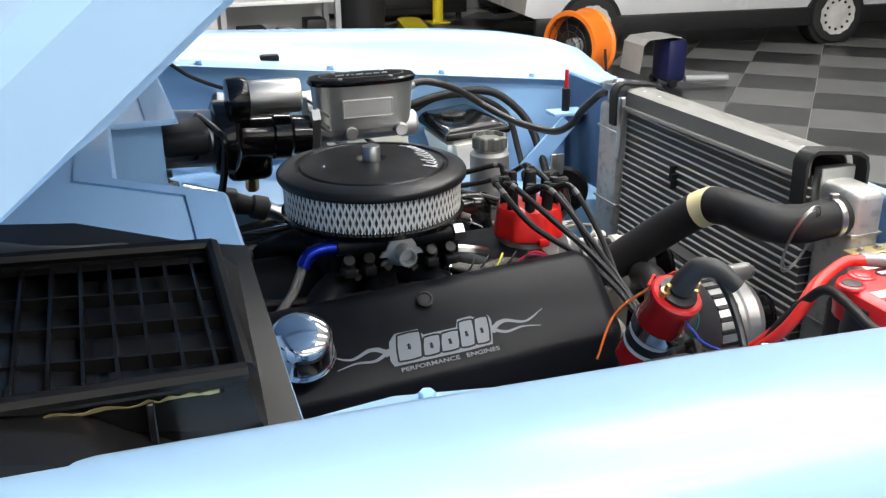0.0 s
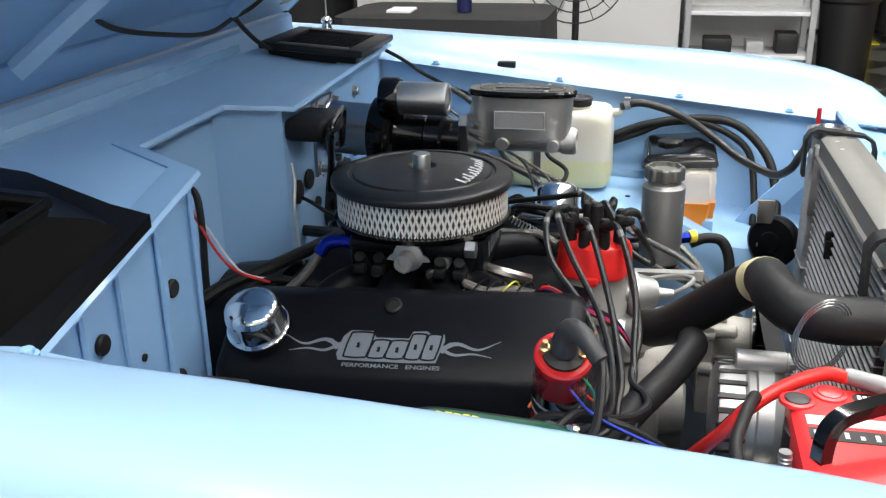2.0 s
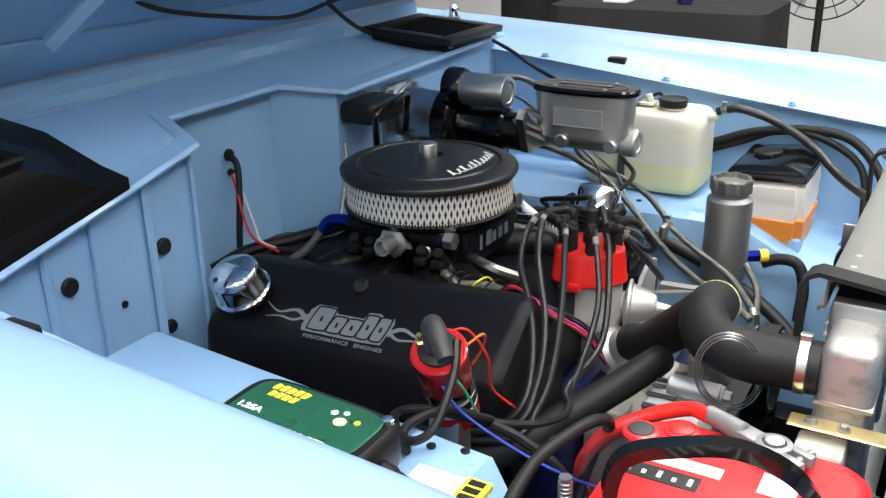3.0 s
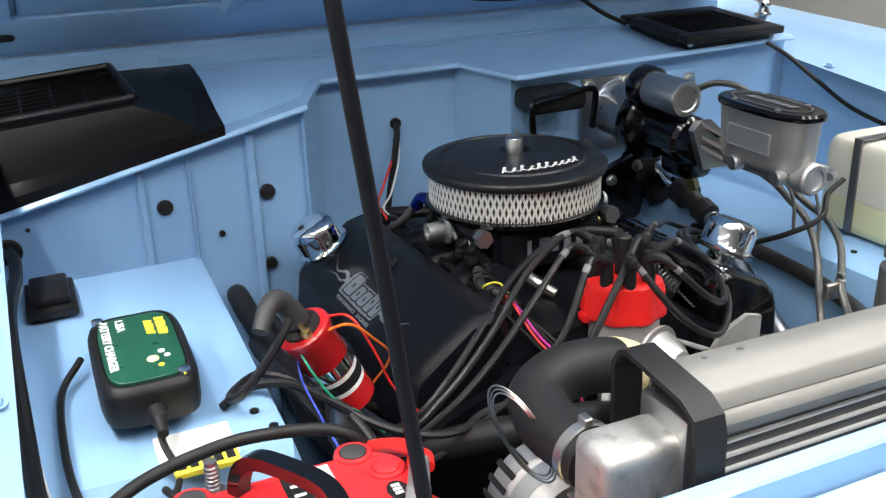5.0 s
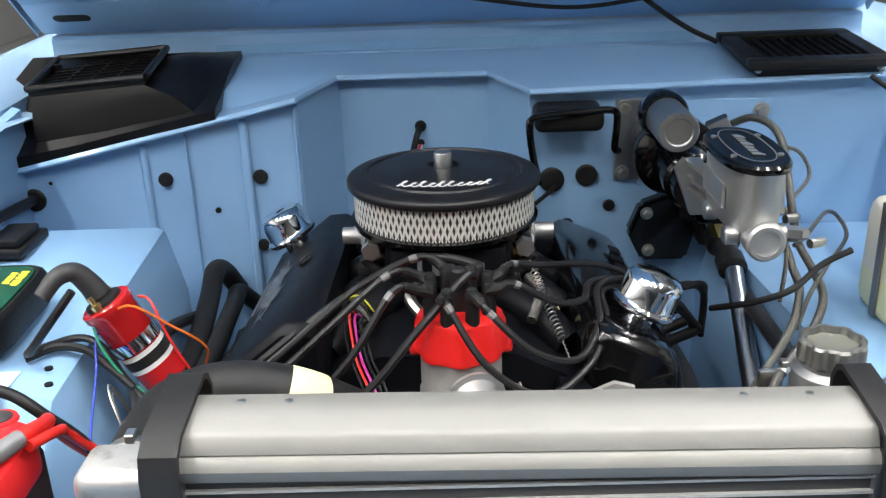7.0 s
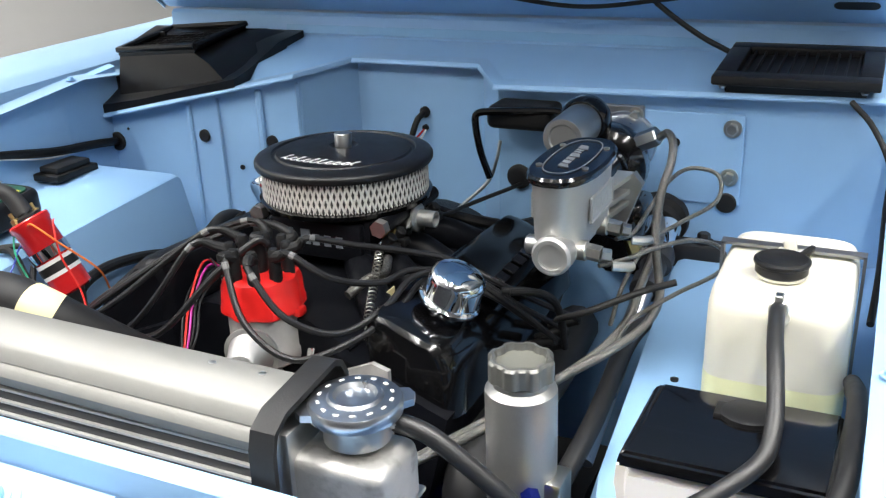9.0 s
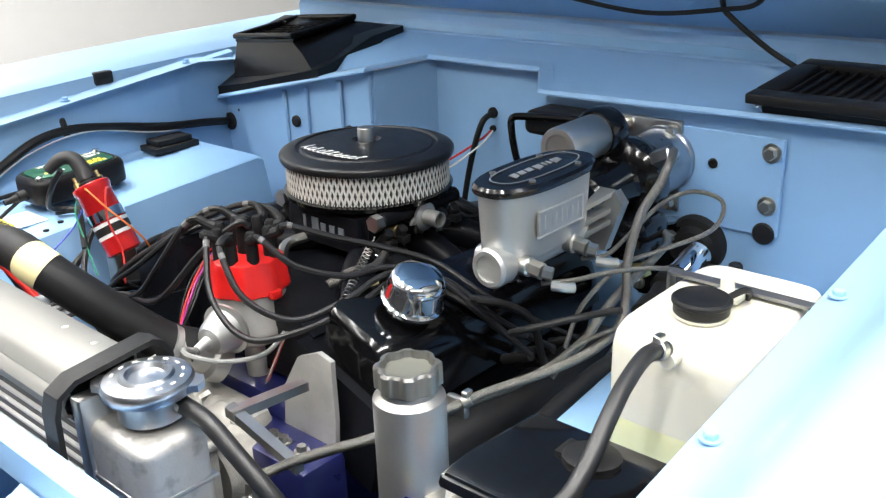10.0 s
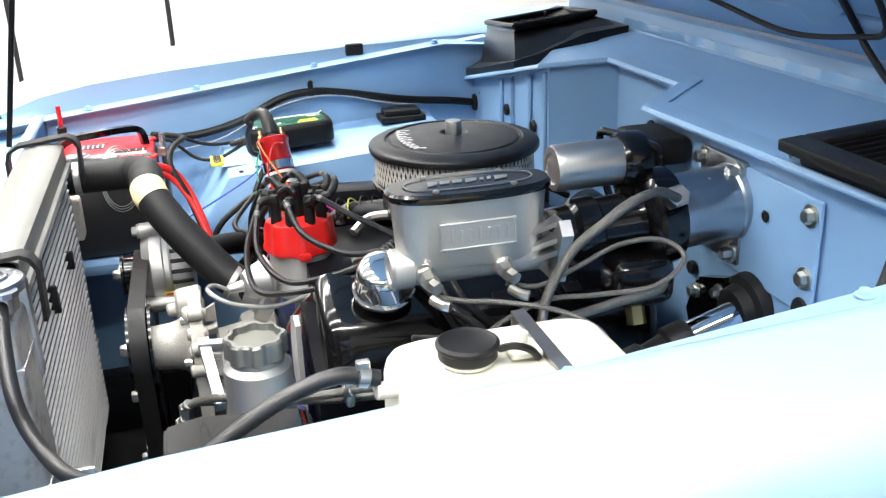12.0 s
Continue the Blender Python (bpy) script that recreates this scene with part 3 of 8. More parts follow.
def engine_block():
    bm = B()
    box(bm, (0.06, -0.17, 0.45), (0.555, 0.17, 0.77), 0.02)
    part("block", bm, BLOCK, engine, "dark blue painted engine block")
    for s in (-1, 1):
        bm = B()
        loft(bm, [[(x, s * 0.13, 0.86), (x, s * 0.28, 0.80), (x, s * 0.25, 0.68), (x, s * 0.10, 0.74)] for x in (0.07, 0.54)], True, True)
        part("cylinder_head", bm, BLACK_SATIN, engine)
        bm = B()
        tube(bm, [(0.08, s * 0.3, 0.72), (0.3, s * 0.315, 0.73), (0.5, s * 0.3, 0.72), (0.55, s * 0.31, 0.62)], 0.035, 12)
        part("exhaust_manifold", bm, DARK_METAL, engine)
    bm = B()
    loft(bm, [[(x, -0.14, 0.86), (x, -0.08, 0.89), (x, 0.08, 0.89), (x, 0.14, 0.86), (x, 0.12, 0.78), (x, -0.12, 0.78)] for x in (0.09, 0.52)], True, True)
    im = part("intake_manifold", bm, BLACK_SATIN, engine, "black intake manifold")
    for s in (-1, 1):
        for k in range(4):
            bm = B()
            x = 0.14 + 0.105 * k
            tube(bm, [(x, s * 0.15, 0.865), (x + (0.27 - x) * 0.3, s * 0.10, 0.895), (0.27 + (x - 0.27) * 0.35, s * 0.05, 0.90)], 0.024, 12)
            part("runner", bm, BLACK_SATIN, im)


engine_block()
bm = B()
lathe(bm, (-0.075, 0, 0.70), (1, 0, 0), [(0.12, 0), (0.165, 0.03), (0.175, 0.10), (0.175, 0.13), (0.15, 0.135)], 36)
part("bell_housing", bm, BLACK_SATIN, engine, "dark bell housing behind the engine")


def valve_cover(s):
    """Straight-edged cover with a sloped face."""
    x0, x1 = 0.055, 0.525
    bm = B()
    sec = [(0.138, 0.900), (0.148, 0.920), (0.162, 0.926), (0.187, 0.924), (0.270, 0.858), (0.276, 0.848), (0.282, 0.79), (0.150, 0.79)]
    ends = ((0.0, 0.82), (0.008, 0.95), (0.02, 1.0))
    if s > 0:
        sec = [(0.156, 0.86), (0.159, 0.884), (0.167, 0.900), (0.178, 0.9075), (0.192, 0.9045), (0.240, 0.884), (0.260, 0.873), (0.274, 0.857), (0.282, 0.835), (0.288, 0.79), (0.170, 0.79)]
        ends = ((0.0, 0.74), (0.003, 0.83), (0.010, 0.92), (0.021, 0.975), (0.036, 1.0))
    rows = []
    for x, k in [(x0 + d, k) for d, k in ends] + [(x1 - d, k) for d, k in reversed(ends)]:
        cy, cz = 0.21, 0.85
        rows.append([(x, s * (cy + (y - cy) * k), cz + (z - cz) * k + 0.055 * (x - 0.29) if z > 0.81 else z) for y, z in sec])
    loft(bm, rows, True, True)
    return part("valve_cover", bm, BLACK_SATIN if s < 0 else BLACK_GLOSS, engine, "satin black valve cover with silver print" if s < 0 else "gloss black pressed valve cover")


VC_R = valve_cover(-1)
VC_L = valve_cover(1)


def breather(x, y, z, tilt, parent):
    """Chrome push-in breather cap."""
    ax = Vector((0, tilt, 1)).normalized()
    o = Vector((x, y, z))
    bm = B()
    lathe(bm, o, ax, [(0.020, -0.012), (0.020, 0.008), (0.039, 0.010), (0.041, 0.013), (0.041, 0.017), (0.0385, 0.019), (0.0365, 0.022), (0.0365, 0.044), (0.0345, 0.052), (0.029, 0.057), (0.015, 0.0595), (0.001, 0.060)], 40)
    return part("breather_cap", bm, CHROME, parent, "chrome breather cap")




def cover_print():
    """Silver print on the sloped face: flames, a chain of blocky shapes and a line of small bars."""
    a, e = Vector((0, -0.187, 0.9247)), Vector((0, -0.270, 0.8587))
    down = (e - a).normalized()
    up_n = Vector((0, down.z, -down.y)) * -1
    if up_n.z < 0:
        up_n = -up_n

    def at(x, v):
        x = 0.218 + (x - 0.213) * 1.095
        return Vector((x, 0, 0.055 * (x - 0.29))) + a + down * (v + 0.018) + up_n * 0.0008

    def stroke(bm, pts, w0, w1=None):
        p = spline([at(*q) for q in pts], 6)
        n = len(p)
        for i in range(n - 1):
            t = (p[i + 1] - p[i]).normalized()
            s = t.cross(up_n).normalized()
            k0, k1 = i / (n - 1), (i + 1) / (n - 1)

            def wid(k):
                return (w0 * (1 - k) + (w0 if w1 is None else w1) * k) / 2
            q = [p[i] + s * wid(k0), p[i + 1] + s * wid(k1), p[i + 1] - s * wid(k1), p[i] - s * wid(k0)]
            bm.faces.new([bm.verts.new(v) for v in q])
    bm = B()
    edge = [(0.217, 0.040), (0.225, 0.031), (0.252, 0.031), (0.257, 0.040), (0.296, 0.040), (0.300, 0.030), (0.316, 0.029), (0.320, 0.032), (0.337, 0.033), (0.339, 0.041), (0.332, 0.072), (0.300, 0.0735), (0.216, 0.0725), (0.213, 0.064)]
    bm.faces.new([bm.verts.new(at(*q)) for q in edge][::-1])
    bmesh.ops.recalc_face_normals(bm, faces=bm.faces)
    part("logo_plate", bm, GREY_PRINT, VC_R, "silver-grey logo panel")
    x = 0.222
    for k, w in enumerate((0.027, 0.019, 0.021, 0.017, 0.016)):
        bm = B()
        t, b = (0.034 if k in (0, 3, 4) else 0.044), 0.068
        sl = 0.005
        stroke(bm, [(x + sl, t), (x + w * 0.5 + sl, t - 0.001), (x + w + sl, t)], 0.0024)
        stroke(bm, [(x, b), (x + w * 0.5, b + 0.001), (x + w, b)], 0.0024)
        stroke(bm, [(x + sl, t), (x + sl * 0.5 - 0.001, (t + b) / 2), (x, b)], 0.0024)
        stroke(bm, [(x + w + sl, t), (x + w + sl * 0.5 + 0.001, (t + b) / 2), (x + w, b)], 0.0024)
        stroke(bm, [(x + w * 0.45 + sl * 0.5, (t + b) / 2 - 0.003), (x + w * 0.5 + sl * 0.5, (t + b) / 2), (x + w * 0.48 + sl * 0.4, (t + b) / 2 + 0.004)], 0.004)
        bmesh.ops.translate(bm, vec=up_n * 0.0005, verts=bm.verts)
        part("logo_shape", bm, BLACK_SATIN, VC_R, "black outlined logo block")
        x += w + 0.002
    for s, x0 in ((-1, 0.216), (1, 0.333)):
        bm = B()
        stroke(bm, [(x0, 0.055), (x0 + s * 0.02, 0.045), (x0 + s * 0.045, 0.052), (x0 + s * 0.07, 0.040)], 0.007, 0.001)
        stroke(bm, [(x0, 0.050), (x0 + s * 0.018, 0.060), (x0 + s * 0.04, 0.058), (x0 + s * 0.062, 0.062)], 0.005, 0.001)
        stroke(bm, [(x0 + s * 0.004, 0.058), (x0 + s * 0.012, 0.045), (x0 + s * 0.03, 0.046)], 0.004, 0.001)
        part("flame_print", bm, GREY_PRINT, VC_R, "silver-grey flame print")
    for txt, x, w in (("PERFORMANCE", 0.222, 0.068), ("ENGINES", 0.298, 0.040)):
        cu = bpy.data.curves.new("lettering", "FONT")
        cu.body, cu.size, cu.extrude, cu.offset = txt, 0.0074, 0.0002, 0.0001
        tmp = bpy.data.objects.new("lettering", cu)
        scene.collection.objects.link(tmp)
        bpy.context.view_layer.update()
        me = bpy.data.meshes.new_from_object(tmp.evaluated_get(bpy.context.evaluated_depsgraph_get()))
        bpy.data.objects.remove(tmp)
        bm = B()
        bm.from_mesh(me)
        k = w / max(v.co.x for v in bm.verts)
        for v in bm.verts:
            v.co = at(x + v.co.x * k, 0.0815 - v.co.y) + up_n * (0.0003 + v.co.z)
        part("lettering", bm, GREY_PRINT, VC_R, "silver-grey lettering")
    for x in (0.27,):
        bm = B()
        lathe(bm, at(x, -0.006), up_n, [(0.011, 0), (0.011, 0.003), (0.008, 0.004), (0.007, 0.002)], 20)
        part("grommet", bm, RUBBER, VC_R)


cover_print()
breather(0.112, -0.238, 0.882, -0.50, VC_R)
breather(0.441, 0.237, 0.898, 0.42, VC_L)
settle(engine, 0, -0.013, 0)


def throttle_body():
    tb = thing("fuel_injection_unit", (0.27, 0, 0.89), "black fuel injection unit under the air cleaner", "fuel injection")
    bm = B()
    box(bm, (0.18, -0.085, 0.892), (0.36, 0.085, 0.962), 0.012)
    part("body", bm, BLACK_SATIN, tb)
    bm = B()
    box(bm, (0.355, -0.075, 0.90), (0.372, 0.075, 0.955), 0.005)
    pl = part("face_plate", bm, BLACK_SATIN, tb)
    for k, w in enumerate((0.008, 0.02, 0.014, 0.014, 0.014)):
        bm = B()
        y = -0.04 + k * 0.019
        box(bm, (0.372, y, 0.92), (0.3733, y + w * 0.75, 0.942 if k < 2 else 0.936))
        part("print_bar", bm, GREY_PRINT, pl)
    for s in (-1, 1):
        bm = B()
        lathe(bm, (0.275, s * 0.085, 0.942), (0, s, 0), [(0.016, 0), (0.016, 0.016), (0.012, 0.02), (0.012, 0.06), (0.010, 0.06), (0.009, 0.045), (0.001, 0.045)], 24)
        part("sensor", bm, ALU_CAST, tb, "silver round sensor")
        bm = B()
        lathe(bm, (0.275, s * 0.112, 0.942), (0, s, 0), [(0.012, 0), (0.021, 0.001), (0.021, 0.005), (0.018, 0.007), (0.012, 0.0075)], 28)
        loft(bm, [[(0.245, s * yy, 0.936), (0.249, s * yy, 0.942), (0.265, s * yy, 0.950), (0.285, s * yy, 0.950), (0.301, s * yy, 0.942), (0.305, s * yy, 0.936), (0.285, s * yy, 0.934), (0.265, s * yy, 0.934)] for yy in (0.112, 0.116)], True, True)
        part("sensor_flange", bm, ALU_CAST, tb)
        bm = B()
        rod(bm, (0.19, s * 0.10, 0.952), (0.35, s * 0.10, 0.952), 0.011, bevel=0.002)
        part("fuel_rail", bm, BLACK_SATIN, tb)
        bm = B()
        rod(bm, (0.352, s * 0.10, 0.952), (0.366, s * 0.10, 0.952), 0.0125, n=6)
        part("rail_plug", bm, ALU, tb)
        for x in (0.195, 0.35):
            bm = B()
            lathe(bm, (x, s * 0.09, 0.885), (0, 0, 1), [(0.013, 0), (0.013, 0.006), (0.008, 0.007), (0.008, 0.016), (0.005, 0.017), (0.005, 0.028), (0.002, 0.029)], 12)
            part("stud_nut", bm, CHROME, tb)
        bm = B()
        rod(bm, (0.32, s * 0.084, 0.93), (0.32, s * 0.105, 0.93), 0.010, n=16, bevel=0.001)
        part("plug", bm, BRASS if s > 0 else ALU, tb)
    bm = B()
    tube(bm, [(0.19, -0.10, 0.952), (0.172, -0.10, 0.952), (0.155, -0.103, 0.948), (0.145, -0.107, 0.934)], 0.0095, 12)
    part("hose_elbow", bm, BLUE_FIT, tb, "blue anodised hose elbow")
    bm = B()
    tube(bm, [(0.145, -0.107, 0.935), (0.125, -0.125, 0.905), (0.085, -0.15, 0.87), (0.05, -0.165, 0.82), (0.04, -0.17, 0.78)], 0.0065, 10)
    part("fuel_hose", bm, BRAID, tb)
    for s in (-1, 1):
        for x in (0.205, 0.232, 0.318, 0.345):
            bm = B()
            rod(bm, (x, s * 0.084, 0.905), (x, s * 0.112, 0.937), 0.009, 0.008, 14, 0.001)
            part("injector", bm, BLACK_PLASTIC, tb)
            bm = B()
            box(bm, (x - 0.008, s * 0.112 - 0.008, 0.914), (x + 0.008, s * 0.112 + 0.008, 0.926), 0.002)
            part("connector", bm, BLACK_PLASTIC, tb)
        for x, z in ((0.22, 0.904), (0.262, 0.912), (0.30, 0.906), (0.335, 0.90)):
            bm = B()
            bolt(bm, (x, s * 0.086, z), (0, s, 0), 0.0055, 0.008)
            part("bolt", bm, STEEL, tb)
        bm = B()
        tube(bm, [(0.35, s * 0.105, 0.905), (0.385, s * 0.118, 0.90), (0.42, s * 0.112, 0.903), (0.455, s * 0.10, 0.892)], 0.0065, 10)
        part("vapour_hose", bm, BRAID, tb, "grey braided hose")
    bm = B()
    tube(bm, [(0.36, -0.04, 0.905), (0.40, -0.05, 0.90), (0.43, -0.03, 0.885)], 0.008, 8)
    part("linkage", bm, STEEL, tb)
    return tb


settle(throttle_body(), 0.003, -0.010, 0.010)


def air_cleaner():
    cx, cy = 0.272, -0.014
    ac = thing("air_cleaner", (cx, cy, 0.965), "black round air cleaner with silver mesh band", "air cleaner")
    bm = B()
    lathe(bm, (cx, cy, 0), (0, 0, 1), [(0.05, 0.955), (0.06, 0.962), (0.118, 0.966), (0.126, 0.970), (0.128, 0.977), (0.123, 0.979), (0.05, 0.975)], 72)
    part("base_pan", bm, BLACK_GLOSS, ac)
    bm = B()
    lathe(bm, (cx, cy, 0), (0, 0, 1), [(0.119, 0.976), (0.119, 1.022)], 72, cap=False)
    part("filter_element", bm, PLEATS, ac, "dark pleated filter paper")
    # open expanded mesh round the filter
    bm = B()
    n, rows = 92, 4
    r, z0, dz = 0.1222, 0.977, 0.0114
    for j in range(rows):
        for i in range(n):
            a0 = 2 * math.pi * (i + 0.5 * (j % 2)) / n
            hw = math.pi / n
            zc = z0 + dz * (j + 0.5)

            def at(a, z, rr):
                return Vector((cx + rr * math.cos(a), cy + rr * math.sin(a), z))
            outer = [at(a0 - hw, zc, r), at(a0, zc + dz * 1.0, r), at(a0 + hw, zc, r), at(a0, zc - dz * 1.0, r)]
            inner = [at(a0 - hw * 0.5, zc, r + 0.0008), at(a0, zc + dz * 0.62, r + 0.0008), at(a0 + hw * 0.5, zc, r + 0.0008), at(a0, zc - dz * 0.62, r + 0.0008)]
            vo = [bm.verts.new(p) for p in outer]
            vi = [bm.verts.new(p) for p in inner]
            for k in range(4):
                bm.faces.new((vo[k], vo[(k + 1) % 4], vi[(k + 1) % 4], vi[k]))
    part("mesh_band", bm, MESH_METAL, ac, "silver expanded metal mesh")
    bm = B()
    lathe(bm, (cx, cy, 0), (0, 0, 1), [(0.119, 1.022), (0.1295, 1.0225), (0.131, 1.025), (0.131, 1.0305), (0.1295, 1.033), (0.126, 1.0350), (0.112, 1.0385), (0.1065, 1.0390), (0.1045, 1.0362), (0.1005, 1.0360), (0.098, 1.0390), (0.03, 1.0455), (0.022, 1.0455), (0.016, 1.041), (0.001, 1.041)], 96)
    lid = part("lid", bm, LID_BLACK, ac, "satin black lid")
    bm = B()
    lathe(bm, (cx, cy, 0), (0, 0, 1), [(0.011, 1.041), (0.0125, 1.042), (0.0125, 1.062), (0.0115, 1.0635), (0.001, 1.0640)], 28)
    part("wing_nut", bm, ALU, ac, "knurled aluminium nut")
    # silver script on the lid, as plain strokes
    # a running stroke with tall and short loops
    pts = []
    loops = (1.0, 0.45, 1.0, 0.45, 1.0, 1.0, 0.45, 0.45, 0.45, 1.0)
    for n, tall in enumerate(loops):
        h = 0.007 + 0.010 * tall
        y0 = -0.073 + 0.0121 * n
        bend = 0.341 + 0.010 * math.sin(math.pi * (n + 0.5) / len(loops))
        for du, dv in ((0.0, 0.0), (0.35, 0.45), (0.75, 0.9), (0.60, 1.0), (0.42, 0.6), (0.50, 0.12), (0.75, -0.02)):
            pts.append((bend + 0.006 - h * dv, y0 + 0.0121 * du + 0.0035 * dv, 0))
    bm = B()
    p = spline(pts, 4)

    def zl(q):
        return 1.0412 - (math.hypot(q.x - cx, q.y - cy) - 0.095) * 0.05
    for a, b in zip(p, p[1:]):
        if (b - a).length < 1e-6:
            continue
        d = (b - a).normalized()
        w = Vector((-d.y, d.x, 0)) * (0.0011 + 0.0006 * abs(d.x))
        q = [a + w, b + w, b - w, a - w]
        vs = [bm.verts.new((v.x, v.y, 1.0437 - (math.hypot(v.x - cx, v.y - cy) - 0.06) * 0.077)) for v in q]
        bm.faces.new(vs)
    part("script_print", bm, WHITE_PRINT, lid, "silver script stroke")
    return ac


# Near-black base, so that the mesh openings read dark.
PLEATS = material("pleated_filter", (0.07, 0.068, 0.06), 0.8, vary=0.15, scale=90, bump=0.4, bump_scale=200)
MESH_METAL = material("mesh_metal", (0.80, 0.78, 0.72), 0.4, metal=0.35, vary=0.06)
settle(air_cleaner(), 0, 0, 0.003)


def distributor():
    cx, cy = 0.525, 0.024
    d = thing("distributor", (cx, cy, 0.79), "red-capped distributor with aluminium body", "distributor")
    bm = B()
    lathe(bm, (cx, cy, 0), (0, 0, 1), [(0.016, 0.74), (0.018, 0.79), (0.017, 0.815), (0.036, 0.822), (0.047, 0.830), (0.0495, 0.838), (0.0495, 0.848), (0.0475, 0.851), (0.0475, 0.899)], 40)
    part("housing", bm, CAST_SMOOTH, d, "machined aluminium housing")
    bm = B()
    lathe(bm, (cx, cy, 0), (0, 0, 1), [(0.051, 0.897), (0.0530, 0.899), (0.0530, 0.907), (0.0515, 0.910), (0.0500, 0.934), (0.0465, 0.943), (0.040, 0.947), (0.001, 0.948)], 48, wave=lambda a: 1 + 0.045 * math.cos(8 * a))
    cap = part("cap", bm, RED_CAP, d, "red plastic cap")
    for k in range(8):
        a = 2 * math.pi * (k + 0.5) / 8
        x, y = cx + 0.036 * math.cos(a), cy + 0.036 * math.sin(a)
        bm = B()
        lathe(bm, (x, y, 0), (0, 0, 1), [(0.0085, 0.935), (0.008, 0.962), (0.0075, 0.970), (0.0075, 0.982), (0.0055, 0.986)], 14)
        part("terminal_boot", bm, RUBBER, cap, "black wire boot")
    bm = B()
    lathe(bm, (cx, cy, 0), (0, 0, 1), [(0.011, 0.94), (0.010, 0.985), (0.009, 0.995), (0.006, 0.998)], 14)
    part("terminal_boot", bm, RUBBER, cap, "black wire boot")
    for s in (-1, 1):
        bm = B()
        box(bm, (cx - 0.009, cy + s * 0.046, 0.893), (cx + 0.009, cy + s * 0.060, 0.906), 0.004)
        part("cap_lug", bm, RED_CAP, cap)
    # pickup leads and a sender beside the body
    for k, (m, r) in enumerate(((RED_WIRE, 0.0022), (RED_WIRE, 0.0022), (TUBE_CLEAR, 0.0014))):
        bm = B()
        o = Vector((0.004 * k, 0.003 * k, 0))
        tube(bm, [Vector((0.487, 0.062, 0.862)) + o, Vector((0.500, 0.080, 0.858)) + o, Vector((0.528, 0.090, 0.838)) + o, Vector((0.552, 0.094, 0.810)) + o, Vector((0.553, 0.080, 0.786)) + o, Vector((0.535, 0.060, 0.775)) + o], r, 8)
        part("pickup_lead", bm, m, d, "thin red lead" if k < 2 else "thin clear lead")
    bm = B()
    rod(bm, (0.500, 0.098, 0.822), (0.500, 0.098, 0.846), 0.0085, n=6)
    rod(bm, (0.500, 0.098, 0.846), (0.500, 0.098, 0.860), 0.006, n=16)
    part("sender", bm, BRASS, d, "brass temperature sender")
    bm = B()
    prism(bm, [(0.490, 0.070, 0.830), (0.484, 0.098, 0.830), (0.498, 0.116, 0.829), (0.518, 0.108, 0.828), (0.522, 0.084, 0.828)], (0, 0, -0.005))
    part("clip", bm, CAST_SMOOTH, d, "dull metal clip")
    # vacuum canister
    ax = Vector((0.94, 0.25, -0.06)).normalized()
    o = Vector((cx, cy, 0.862)) + ax * 0.043
    bm = B()
    lathe(bm, o, ax, [(0.012, 0), (0.014, 0.006), (0.030, 0.010), (0.036, 0.012), (0.036, 0.016), (0.030, 0.018), (0.023, 0.042), (0.018, 0.050), (0.009, 0.053), (0.006, 0.075)], 32)
    part("vacuum_canister", bm, ALU_CAST, d, "silver vacuum canister")
    bm = B()
    e = o + ax * 0.075
    tube(bm, [e, e + Vector((0.02, 0.005, 0.012)), e + Vector((0.028, 0.03, 0.014)), e + Vector((0.0, 0.06, 0.004)), e + Vector((-0.06, 0.06, -0.01)), e + Vector((-0.12, 0.03, -0.01))], 0.0034, 8)
    part("vacuum_tube", bm, TUBE_CLEAR, d, "clear vacuum tube")
    return d


settle(distributor(), -0.004, -0.021, 0.003)


